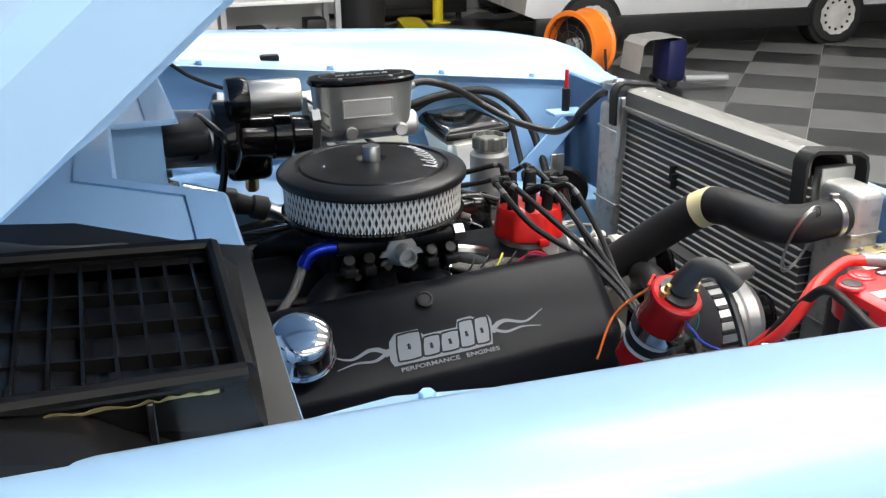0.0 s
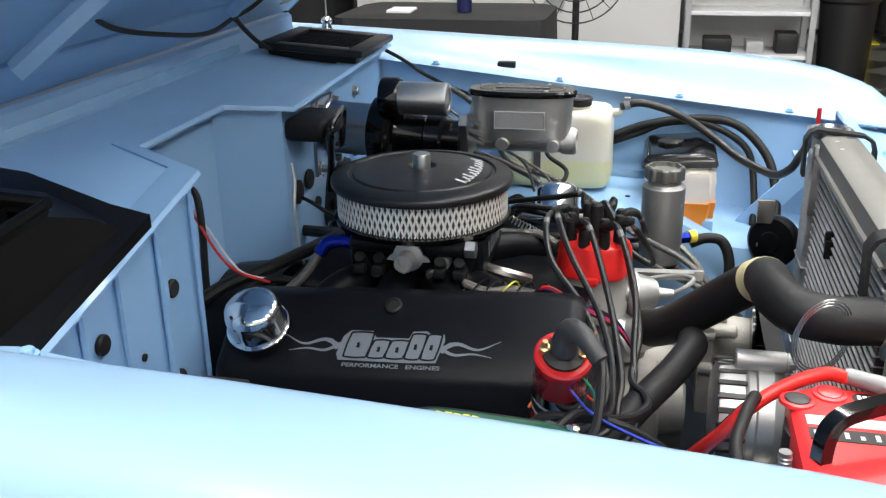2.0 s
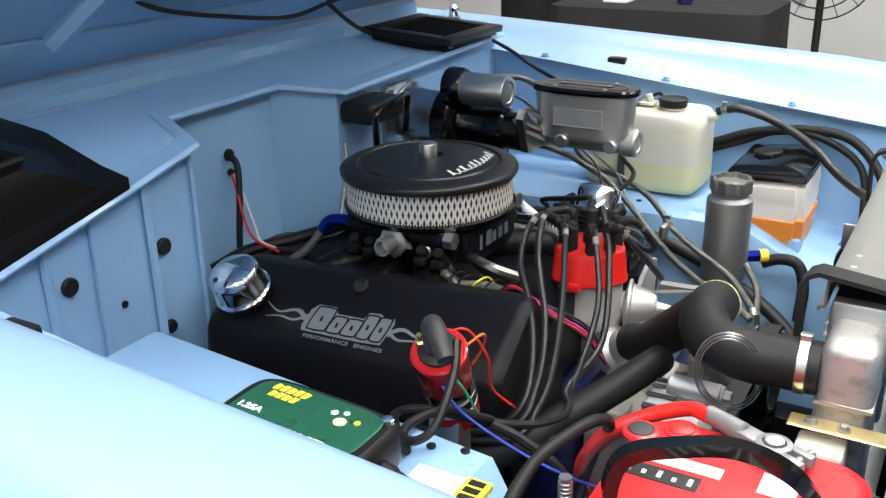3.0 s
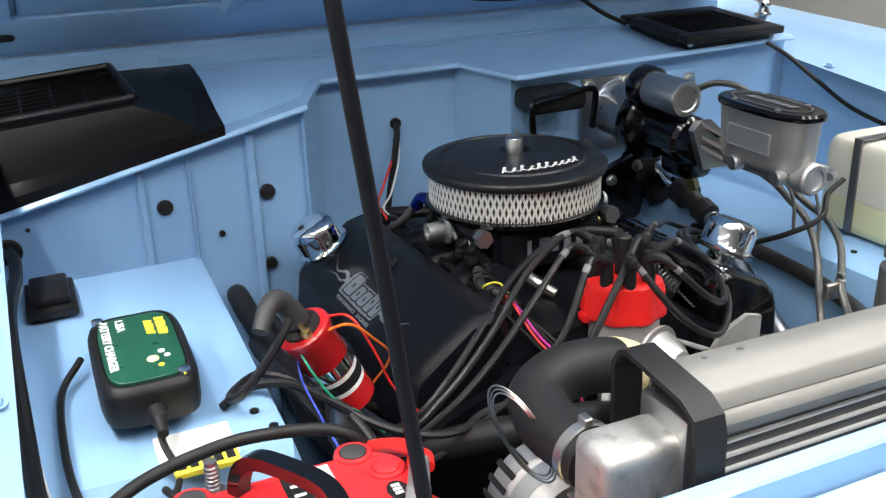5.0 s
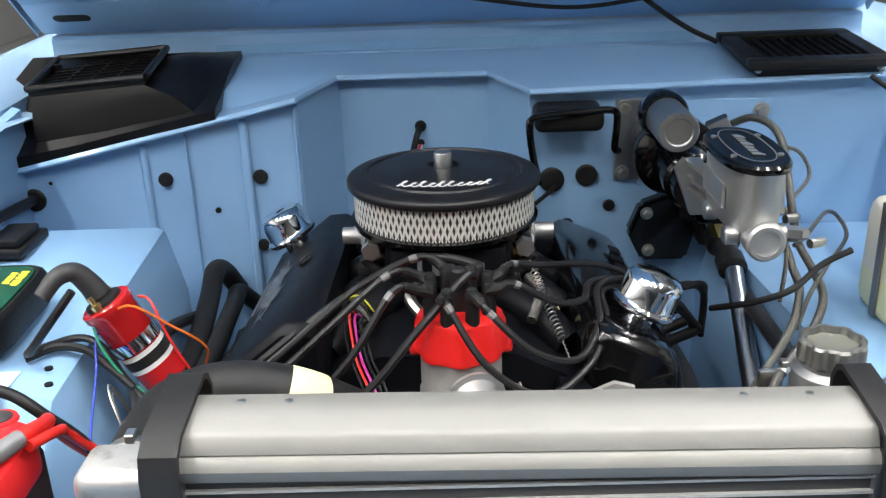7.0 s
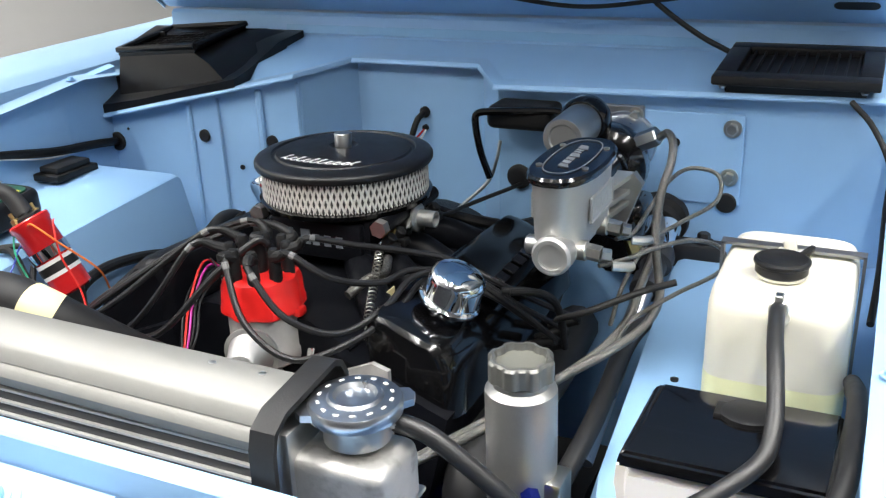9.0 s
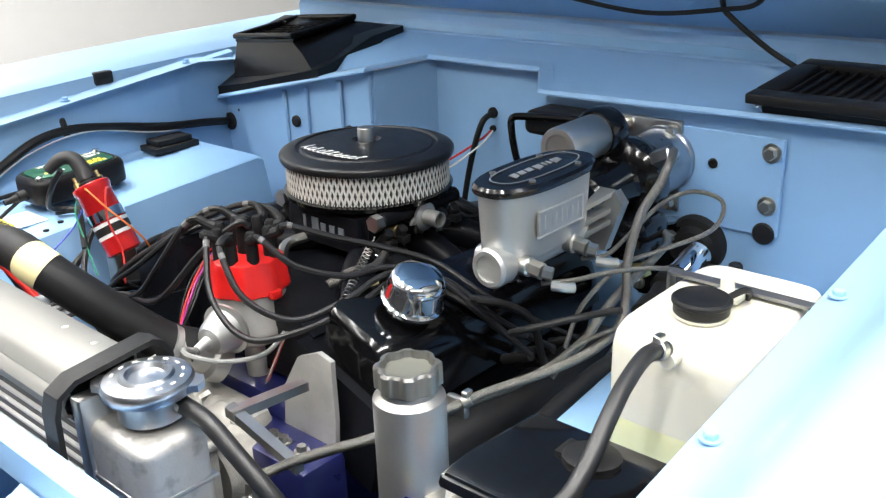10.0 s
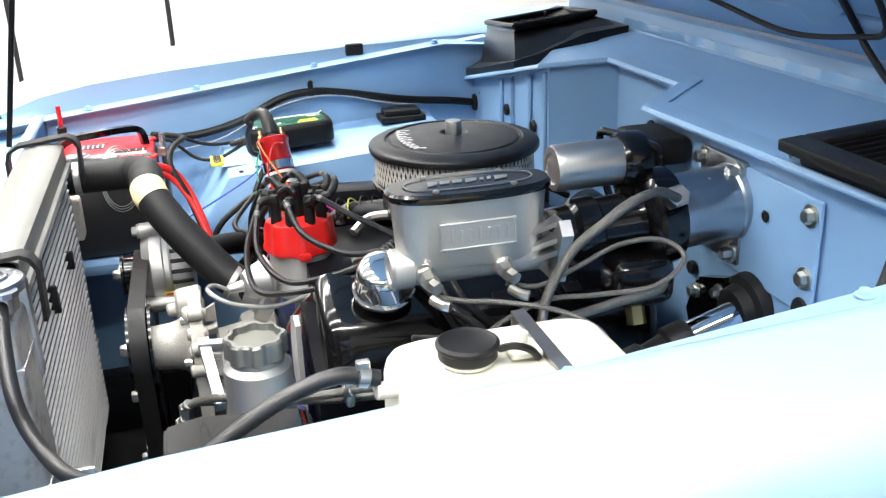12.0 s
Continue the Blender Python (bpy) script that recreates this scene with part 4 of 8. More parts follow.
def front_drive():
    """Timing cover, pump, pulleys and belt on the engine's nose."""
    bm = B()
    box(bm, (0.56, -0.10, 0.55), (0.625, 0.10, 0.765), 0.02)
    tc = part("timing_cover", bm, CAST_LIGHT, engine, "rough cast aluminium front cover")
    for y, z, r in ((0.05, 0.725, 0.045), (0.08, 0.70, 0.06), (-0.04, 0.72, 0.045), (0.02, 0.68, 0.07)):
        bm = B()
        rod(bm, (0.60, y, z), (0.66, y, z), r, r * 0.8, 24, 0.004)
        part("cast_boss", bm, CAST_LIGHT, tc)
    bm = B()
    prism(bm, [(0.550, 0.118, 0.800), (0.550, 0.150, 0.850), (0.550, 0.190, 0.868), (0.550, 0.213, 0.862), (0.550, 0.213, 0.780), (0.550, 0.200, 0.660), (0.550, 0.130, 0.620), (0.550, 0.105, 0.700)], (0.007, 0.0, 0.0))
    part("head_end_plate", bm, CAST_SMOOTH, engine, "bare aluminium cylinder head end")
    bm = B()
    box(bm, (0.55, 0.07, 0.58), (0.625, 0.225, 0.742), 0.014)
    part("front_case", bm, BLOCK, engine, "dark blue painted casing")
    for y, z in ((0.13, 0.742), (0.185, 0.742), (0.15, 0.742)):
        bm = B()
        bolt(bm, (0.592, y, z), (0, 0, 1), 0.007, 0.008)
        part("case_bolt", bm, STEEL, engine)
    bm = B()
    lathe(bm, (0.565, -0.005, 0.80), (0.75, -0.25, 0.5), [(0.034, 0), (0.034, 0.02), (0.026, 0.025), (0.024, 0.07), (0.027, 0.072), (0.027, 0.08)], 24)
    part("thermostat_housing", bm, ALU_CAST, engine)
    bm = B()
    corner = Vector((0.676, 0.177, 0.842))
    for end, wide in ((Vector((0.575, 0.182, 0.836)), 0.008), (Vector((0.664, 0.272, 0.800)), 0.007)):
        d = (end - corner).normalized()
        n = d.cross(Vector((0, 0, 1))).normalized() * wide
        a = corner - d * 0.008
        prism(bm, [a + n, end + n, end - n, a - n], (0, 0, -0.012))
    part("pump_bracket", bm, ALU, engine, "square aluminium bracket")
    # power steering pump, rough cast, with ribs
    ps = thing("power_steering_pump", (0.67, 0.14, 0.72), "rough cast aluminium pump with a grooved nose", "pump")
    bm = B()
    lathe(bm, (0.665, 0.135, 0.795), (1, 0.0, 0.0), [(0.05, 0), (0.056, 0.003), (0.056, 0.012), (0.048, 0.02), (0.038, 0.032), (0.034, 0.045), (0.032, 0.075), (0.028, 0.077)], 32)
    part("housing", bm, CAST_LIGHT, ps)
    for k in range(8):
        a = 2 * math.pi * k / 8
        bm = B()
        c, s = math.cos(a), math.sin(a)
        prism(bm, [(0.645, 0.135 + 0.058 * c - 0.003 * s, 0.795 + 0.058 * s + 0.003 * c), (0.645, 0.135 + 0.032 * c - 0.003 * s, 0.795 + 0.032 * s + 0.003 * c), (0.715, 0.135 + 0.032 * c - 0.003 * s, 0.795 + 0.032 * s + 0.003 * c), (0.68, 0.135 + 0.042 * c - 0.003 * s, 0.795 + 0.042 * s + 0.003 * c)], (0, 0.006 * s, -0.006 * c))
        part("rib", bm, CAST_LIGHT, ps)
        y, z = 0.135 + 0.066 * math.cos(a + 0.3), 0.795 + 0.066 * math.sin(a + 0.3)
        bm = B()
        rod(bm, (0.662, y, z), (0.684, y, z), 0.009, 0.009, 14, 0.002)
        part("bolt_boss", bm, CAST_LIGHT, ps)
    bm = B()
    rod(bm, (0.662, 0.11, 0.848), (0.70, 0.11, 0.848), 0.026, 0.023, 24, 0.004)
    part("port", bm, CAST_LIGHT, ps)
    bm = B()
    rod(bm, (0.662, 0.142, 0.842), (0.692, 0.142, 0.842), 0.016, 0.013, 16, 0.003)
    part("port", bm, CAST_LIGHT, ps)
    bm = B()
    rod(bm, (0.66, 0.085, 0.83), (0.715, 0.085, 0.83), 0.013, 0.010, 16, 0.003)
    part("port", bm, CAST_LIGHT, ps)
    bm = B()
    for k in range(4):
        bm = B()
        rod(bm, (0.658, 0.155 + 0.016 * k, 0.846 - 0.021 * k), (0.688, 0.155 + 0.016 * k, 0.846 - 0.021 * k), 0.010, 0.009, 14, 0.002)
        part("flange_boss", bm, CAST_LIGHT, ps)
    bm = B()
    prism(bm, [(0.664, 0.075, 0.70), (0.664, 0.07, 0.84), (0.664, 0.09, 0.866), (0.664, 0.12, 0.872), (0.664, 0.15, 0.858), (0.664, 0.185, 0.825), (0.664, 0.205, 0.78), (0.664, 0.205, 0.70)], (0.018, 0, 0))
    part("back_flange", bm, CAST_LIGHT, ps)
    for y, z in ((0.15, 0.838), (0.10, 0.83), (0.19, 0.79)):
        bm = B()
        bolt(bm, (0.685, y, z), (1, 0, 0), 0.006, 0.008)
        part("bolt", bm, STEEL, ps)
    settle(ps, 0.012, -0.090, -0.008)
    for y, z, r, x in ((0.045, 0.79, 0.062, 0.765), (0.0, 0.69, 0.06, 0.765), (0.0, 0.58, 0.085, 0.765), (-0.21, 0.81, 0.034, 0.785)):
        pu = thing("pulley", (x, y, z), "gloss black grooved drive pulley", "pulley", "drive pulleys")
        bm = B()
        lathe(bm, (x - 0.018, y, z), (1, 0, 0), [(0.018, 0), (r, 0.0), (r, 0.004), (r - 0.003, 0.006), (r - 0.003, 0.028), (r, 0.030), (r, 0.034), (r - 0.008, 0.034), (r - 0.012, 0.022), (0.024, 0.02), (0.018, 0.034), (0.001, 0.036)], 48)
        part("wheel", bm, BLACK_GLOSS, pu)
        bm = B()
        bolt(bm, (x + 0.018, y, z), (1, 0, 0), 0.009, 0.01)
        part("hub_nut", bm, STEEL, pu)
    # serpentine belt as a closed ribbon
    bm = B()
    pts = []
    for a in range(-30, 100, 10):
        pts.append((0.045 + 0.063 * math.cos(radians(a)), 0.79 + 0.063 * math.sin(radians(a))))
    for a in range(80, 250, 14):
        pts.append((-0.21 + 0.035 * math.cos(radians(a)), 0.81 + 0.035 * math.sin(radians(a))))
    for a in range(200, 345, 12):
        pts.append((0.0 + 0.086 * math.cos(radians(a)), 0.58 + 0.086 * math.sin(radians(a))))
    n = len(pts)
    vs = []
    for i, (y, z) in enumerate(pts):
        (y0, z0), (y1, z1) = pts[i - 1], pts[(i + 1) % n]
        t = Vector((0, y1 - y0, z1 - z0)).normalized()
        o = Vector((0, t.z, -t.y)) * 0.003
        p = Vector((0.765, y, z))
        vs.append([bm.verts.new(p + q) for q in (Vector((-0.012, 0, 0)), Vector((0.012, 0, 0)), Vector((0.012, 0, 0)) + o, Vector((-0.012, 0, 0)) + o)])
    for i in range(n):
        a, b = vs[i], vs[(i + 1) % n]
        for k in range(4):
            bm.faces.new((a[k], a[(k + 1) % 4], b[(k + 1) % 4], b[k]))
    solid("drive_belt", bm, RUBBER, "black ribbed rubber drive belt on the pulleys", "belt")


front_drive()


def alternator():
    al = thing("alternator", (0.66, -0.15, 0.73), "cast aluminium alternator with cooling slots", "alternator")
    c = Vector((0.652, -0.18, 0.80))
    bm = B()
    lathe(bm, c, (1, 0, 0), [(0.05, 0), (0.064, 0.006), (0.066, 0.02), (0.066, 0.035), (0.062, 0.04), (0.062, 0.05)], 40)
    part("rear_case", bm, ALU_CAST, al)
    bm = B()
    lathe(bm, c + Vector((0.048, 0, 0)), (1, 0, 0), [(0.062, 0), (0.066, 0.002), (0.066, 0.02), (0.056, 0.034), (0.02, 0.036)], 40)
    part("front_case", bm, ALU_CAST, al)
    for k in range(24):
        a = 2 * math.pi * k / 24
        bm = B()
        p = c + Vector((0.02, 0.0665 * math.cos(a), 0.0665 * math.sin(a)))
        box(bm, (-0.017, -0.0035, -0.0012), (0.017, 0.0035, 0.0012), 0.001, 1)
        bmesh.ops.transform(bm, matrix=Matrix.Translation(p) @ Matrix.Rotation(a + math.pi / 2, 4, "X"), verts=bm.verts)
        part("slot", bm, BLACK_PRINT, al, "dark cooling slot")
    bm = B()
    a = radians(-22)
    p = c + Vector((0.03, 0.0675 * math.cos(a), 0.0675 * math.sin(a)))
    box(bm, (-0.022, -0.010, -0.0008), (0.022, 0.010, 0.0008))
    bmesh.ops.transform(bm, matrix=Matrix.Translation(p) @ Matrix.Rotation(a - math.pi / 2, 4, "X"), verts=bm.verts)
    st = part("sticker", bm, YELLOW_PRINT, al, "yellow and red warning sticker")
    bm = B()
    box(bm, (0.006, -0.008, 0.0008), (0.020, 0.008, 0.0014))
    bmesh.ops.transform(bm, matrix=Matrix.Translation(p) @ Matrix.Rotation(a - math.pi / 2, 4, "X"), verts=bm.verts)
    part("sticker_band", bm, RED_PRINT, st)
    for y, z in ((-0.18, 0.872), (-0.115, 0.765), (-0.24, 0.755)):
        bm = B()
        rod(bm, (0.675, y, z), (0.735, y, z), 0.013, bevel=0.002)
        bolt(bm, (0.735, y, z), (1, 0, 0), 0.008, 0.008)
        part("mount_ear", bm, ALU_CAST, al)
    return al


settle(alternator(), 0.030, -0.030, 0.011)

# ---- things in the bay ----
def radiator():
    r = thing("radiator", (0.89, 0.08, 0.55), "mill-finish aluminium crossflow radiator with end tanks", "radiator")
    # finned core, one bar per tube
    bm = B()
    box(bm, (0.862, -0.205, 0.56), (0.916, 0.305, 1.012))
    core = part("core", bm, CORE, r, "dull metal fin core")
    bm = B()
    box(bm, (0.8585, -0.205, -0.0012), (0.9195, 0.305, 0.0012))
    me = finish(bm, "cooling_tube", FIN_TUBE)
    for k in range(32):
        ob = new("cooling_tube", me)
        ob.parent = core
        ob.location = -BASE[core] + Vector((0, 0, 0.575 + 0.0135 * k))
    bm = B()
    xs = [(0.8515, 1.0055), (0.8520, 1.0085), (0.8572, 1.0095), (0.858, 1.014), (0.858, 1.037), (0.864, 1.0405), (0.890, 1.0415), (0.893, 1.0395), (0.910, 1.038), (0.9135, 1.0355), (0.9180, 1.0265), (0.9175, 1.0245), (0.9225, 1.021), (0.925, 1.016), (0.924, 1.009), (0.918, 1.006)]
    sheet(bm, [[(x, y, z - 0.014 * (y + 0.18)) for x, z in xs] for y in (-0.205, 0.05, 0.300)], 0.003)
    top = part("top_bar", bm, ALU_BAR, r, "mill-finish folded top bar")
    for y in (-0.165, -0.129, 0.215, 0.265):
        bm = B()
        lathe(bm, (0.874, y, 1.041 - 0.014 * (y + 0.18)), (0, 0, 1), [(0.006, 0), (0.006, 0.0015), (0.003, 0.003)], 14)
        part("rivet", bm, STEEL, top)
    for y0, y1, xr, xf in ((-0.288, -0.212, 0.868, 0.920), (0.309, 0.396, 0.852, 0.917)):
        bm = B()
        box(bm, (xr, y0, 0.52), (xf, y1, 1.010 if y0 < 0 else 0.998), 0.012, 4)
        tank = part("end_tank", bm, ALU_TANK, r, "welded aluminium end tank")
        bm = B()
        ye = y1 if y0 < 0 else y0
        dz = 0.0 if y0 < 0 else -0.007
        w = 0.014 if y0 < 0 else 0.011
        sheet(bm, [[(x, y, z) for x, z in ((0.838, 0.975), (0.836, 1.035), (0.842, 1.046), (0.85, 1.05), (0.92, 1.042), (0.934, 1.034), (0.938, 1.02), (0.940, 0.95))] for y in (ye - w, ye + w)], 0.005)
        bmesh.ops.translate(bm, verts=bm.verts, vec=(0, 0, dz))
        part("saddle", bm, RUBBER, r, "black rubber mounting saddle")
        bm = B()
        box(bm, (xr - 0.004, ye - 0.009, 0.90), (xf + 0.004, ye + 0.009, 1.026 + dz), 0.004)
        part("end_plate", bm, ALU, r)
        for z in (0.945, 0.80, 0.66):
            bm = B()
            box(bm, (xr - 0.0015, y0 - 0.0015, z), (xf + 0.0015, y1 + 0.0015, z + 0.005), 0.002)
            part("weld_bead", bm, ALU, tank)
    for y, z in ((0.128, 0.921), (0.122, 0.908), (-0.06, 0.90)):
        bm = B()
        box(bm, (0.850, y - 0.004, z - 0.014), (0.862, y + 0.004, z + 0.014), 0.002)
        part("push_clip", bm, BLACK_PLASTIC, core, "black plastic push clip")
    # filler neck and cap
    c = (0.878, 0.354, 0.013)
    bm = B()
    lathe(bm, c, (0, 0, 1), [(0.027, 0.99), (0.027, 1.0160), (0.032, 1.0180), (0.032, 1.0220)], 32)
    part("filler_neck", bm, ALU, r)
    bm = B()
    lathe(bm, c, (0, 0, 1), [(0.031, 1.0100), (0.0365, 1.0120), (0.0375, 1.0160), (0.0375, 1.0205), (0.0355, 1.0235), (0.0225, 1.0250), (0.0205, 1.0275), (0.0175, 1.0275), (0.015, 1.0235), (0.006, 1.0230), (0.001, 1.0245)], 48)
    cap = part("pressure_cap", bm, CHROME_DULL, r, "silver pressure cap with stamped marks")
    for s in (-1, 1):
        bm = B()
        e = Vector((-0.62, 0.78, 0)) * s
        q = Vector((-e.y, e.x, 0))
        o = Vector(c) + Vector((0, 0, 1.0140))
        prism(bm, [o + e * 0.034 + q * 0.012, o + e * 0.044 + q * 0.009, o + e * 0.047, o + e * 0.044 - q * 0.009, o + e * 0.034 - q * 0.012], (0, 0, 0.006))
        part("ear", bm, CHROME_DULL, cap)
    for k in range(14):
        a = 2 * math.pi * k / 14
        bm = B()
        box(bm, (-0.0022, -0.0012, 0), (0.0022, 0.0012, 0.0005))
        bmesh.ops.transform(bm, matrix=Matrix.Translation((c[0] + 0.029 * math.cos(a), c[1] + 0.029 * math.sin(a), c[2] + 1.0242)) @ Matrix.Rotation(a + math.pi / 2, 4, "Z"), verts=bm.verts)
        part("stamp_bar", bm, FIN_TUBE, cap)
    bm = B()
    rod(bm, (0.874, 0.366, 1.016), (0.863, 0.392, 1.012), 0.005)
    part("overflow_nipple", bm, ALU, r)
    bm = B()
    rod(bm, (0.862, -0.264, 0.970), (0.82, -0.265, 0.970), 0.024, 0.024, 24)
    part("inlet_neck", bm, ALU, r)


LEAD = material("grey_lead", (0.26, 0.26, 0.265), 0.5, metal=0.6, vary=0.15, bump=0.3)
STRAP = material("dark_steel_strap", (0.22, 0.22, 0.23), 0.32, metal=0.8, vary=0.15)
CHROME_DULL = material("zinc_cap", (0.42, 0.44, 0.475), 0.28, metal=1, vary=0.06, scale=60, rough_vary=0.015)
radiator()


def hose(name, pts, r, mat, label, category="hose", clamps=(), n=14, group=""):
    h = thing(name, pts[0], label, category, group)
    bm = B()
    tube(bm, pts, r, n, 8)
    part("hose_body", bm, mat, h)
    p = spline(pts, 8)
    for u in clamps:
        i = int(u * (len(p) - 2))
        d = (p[i + 1] - p[i]).normalized()
        bm = B()
        lathe(bm, p[i] - d * 0.005, d, [(r + 0.0003, 0), (r + 0.0018, 0.001), (r + 0.0018, 0.010), (r + 0.0003, 0.011)], 24, cap=False)
        box(bm, (-0.006, -0.004, 0), (0.006, 0.004, 0.008), 0.001, 1, Matrix.Translation(p[i] + Vector((0, 0, r))))
        part("clamp", bm, STEEL, h, "steel hose clamp")
    return h


RAD_HOSE = [(0.867, -0.262, 0.970), (0.835, -0.264, 0.970), (0.80, -0.266, 0.969), (0.762, -0.257, 0.972), (0.742, -0.225, 0.976), (0.738, -0.185, 0.975), (0.733, -0.145, 0.962), (0.705, -0.105, 0.925), (0.665, -0.072, 0.880), (0.63, -0.048, 0.845), (0.60, -0.03, 0.828)]
rh = hose("radiator_hose", RAD_HOSE, 0.027, RUBBER, "thick black rubber upper radiator hose", clamps=(0.06,), n=24)
bm = B()
q = spline(RAD_HOSE, 8)
tube(bm, q[45:51], 0.0276, 24, 2)
part("paper_label", bm, CREAM_LABEL, rh, "cream paper label")
hose("lower_hose", [(0.66, -0.10, 0.85), (0.658, -0.14, 0.858), (0.635, -0.19, 0.848), (0.60, -0.24, 0.83), (0.55, -0.30, 0.80), (0.48, -0.33, 0.77)], 0.019, RUBBER, "black rubber lower coolant hose", n=18)


def coil():
    a, b = Vector((0.5045, -0.349, 0.862)), Vector((0.517, -0.406, 0.973))
    d = (b - a).normalized()
    L = (b - a).length
    c = thing("ignition_coil", a, "red canister ignition coil with grey boot", "ignition coil")
    bm = B()
    lathe(bm, a, d, [(0.024, 0), (0.028, 0.003), (0.028, L - 0.018), (0.0305, L - 0.014), (0.0305, L - 0.006), (0.028, L - 0.004), (0.022, L - 0.004)], 36)
    can = part("can", bm, RED_COIL, c)
    bm = B()
    lathe(bm, a, d, [(0.0284, 0.030), (0.0284, 0.055)], 36, cap=False)
    part("label_band", bm, WHITE_PRINT, can, "white printed band")
    bm = B()
    lathe(bm, a, d, [(0.0284, 0.036), (0.0287, 0.036), (0.0287, 0.049), (0.0284, 0.049)], 36, cap=False)
    part("label_stripe", bm, BLACK_PRINT, can)
    bm = B()
    lathe(bm, a, d, [(0.0305, 0.058), (0.0305, 0.074)], 36, cap=False)
    part("clamp_band", bm, CHROME, c, "bright steel clamp band")
    bm = B()
    lathe(bm, a, d, [(0.022, L - 0.006), (0.022, L), (0.012, L + 0.003), (0.011, L + 0.012)], 28)
    part("tower", bm, DARK_METAL, c)
    u = Vector((1, 0, 0))
    v = d.cross(u).normalized()
    u = v.cross(d)
    for s in (-1, 1):
        bm = B()
        p = b + u * (0.02 * s)
        lathe(bm, p, d, [(0.006, -0.006), (0.006, 0.004), (0.003, 0.005), (0.003, 0.014)], 8)
        part("terminal_stud", bm, BRASS, c)
    bm = B()
    t = b + d * 0.006
    tube(bm, [t, t + d * 0.018, t + d * 0.036 + Vector((0.004, -0.004, 0)), t + d * 0.036 + Vector((0.018, -0.018, 0.0)), t + d * 0.026 + Vector((0.036, -0.036, -0.008))], 0.0125, 14, radii=lambda k: 0.0145 - 0.0055 * k)
    part("boot", bm, RUBBER_GREY, c, "grey rubber coil boot")
    bm = B()
    box(bm, (a.x - 0.02, a.y - 0.03, 0.80), (a.x + 0.02, a.y + 0.0, a.z + 0.01), 0.004)
    part("bracket", bm, STEEL, c)


coil()


def battery():
    b = thing("battery", (0.80, -0.5, 0.76), "red-topped car battery with round cells and black carry handle", "battery")
    lo, hi = Vector((0.748, -0.615, 0.76)), Vector((0.945, -0.390, 0.912))
    bm = B()
    box(bm, lo, hi, 0.012)
    case = part("case", bm, DARK_METAL, b, "dark grey battery case")
    for i in range(3):
        for y in (lo.y + 0.06, hi.y - 0.06):
            x = lo.x + 0.042 + i * 0.07
            bm = B()
            lathe(bm, (x, y, 0.78), (0, 0, 1), [(0.05, 0), (0.05, 0.14)], 28)
            part("cell_wall", bm, DARK_METAL, case)
    # thick lid with large rounded corners
    def plan(g, z):
        out = []
        r = 0.034
        for cx, cy, a0 in ((hi.x - r, hi.y - r, 0), (lo.x + r, hi.y - r, 90), (lo.x + r, lo.y + r, 180), (hi.x - r, lo.y + r, 270)):
            for k in range(8):
                a = radians(a0 + 90 * k / 7)
                out.append((cx + (r + g) * math.cos(a), cy + (r + g) * math.sin(a), z))
        return out
    bm = B()
    loft(bm, [plan(g, z) for g, z in ((0.002, 0.890), (0.004, 0.894), (0.004, 0.922), (0.002, 0.930), (-0.004, 0.9345), (-0.012, 0.9355))], True, True)
    lid = part("lid", bm, RED_BATT, b, "bright red lid with rounded corners")
    for x, y, m in ((0.753, -0.427, RUBBER_GREY), (0.785, -0.409, RED_BATT), (0.757, -0.565, RUBBER_GREY), (0.845, -0.565, RED_BATT)):
        bm = B()
        lathe(bm, (x, y, 0.9345), (0, 0, 1), [(0.017, 0), (0.016, 0.003), (0.0125, 0.004), (0.012, 0.002)], 28)
        boss = part("plug_boss", bm, RED_BATT, lid)
        bm = B()
        lathe(bm, (x, y, 0.936), (0, 0, 1), [(0.0115, 0), (0.0115, 0.003), (0.009, 0.004), (0.002, 0.0042)], 20)
        part("vent_plug", bm, m, boss)
    bm = B()
    lathe(bm, (0.817, -0.411, 0.9352), (0, 0, 1), [(0.0125, 0), (0.0125, 0.0010), (0.001, 0.0012)], 24)
    bmesh.ops.scale(bm, vec=(1, 0.72, 1), verts=bm.verts, space=Matrix.Translation((-0.817, 0.411, 0)))
    ov = part("oval_mark", bm, BLACK_PRINT, lid, "black oval mark")
    for k in range(3):
        bm = B()
        box(bm, (0.8095 + 0.0052 * k, -0.4148, 0.9363), (0.8130 + 0.0052 * k, -0.4075, 0.9368))
        part("print_bar", bm, WHITE_PRINT, ov)
    # labels: a black one with white print beside a white one, and a striped warning
    for x0, x1, y0, y1, m in ((0.757, 0.822, -0.494, -0.474, BLACK_PRINT), (0.757, 0.835, -0.468, -0.452, WHITE_PRINT), (0.865, 0.895, -0.470, -0.440, WHITE_PRINT), (0.835, 0.880, -0.555, -0.520, BLACK_PRINT)):
        bm = B()
        box(bm, (x0, y0, 0.9352), (x1, y1, 0.9362))
        lb = part("label", bm, m, lid)
        if m is BLACK_PRINT:
            for k in range(5):
                bm = B()
                w = (x1 - x0) / 5
                box(bm, (x0 + w * (k + 0.3), y0 + 0.005, 0.9362), (x0 + w * (k + 0.6), y1 - 0.005 - 0.004 * (k % 2), 0.9365))
                part("print_bar", bm, WHITE_PRINT, lb)
    # flat strap handle standing over the lid
    bm = B()
    way = [(0.762, -0.528, 0.905), (0.762, -0.526, 0.945), (0.770, -0.517, 0.966), (0.795, -0.500, 0.972), (0.845, -0.475, 0.973), (0.890, -0.478, 0.966), (0.915, -0.487, 0.945), (0.920, -0.490, 0.905)]
    q = spline([Vector(v) for v in way], 6)
    rows = []
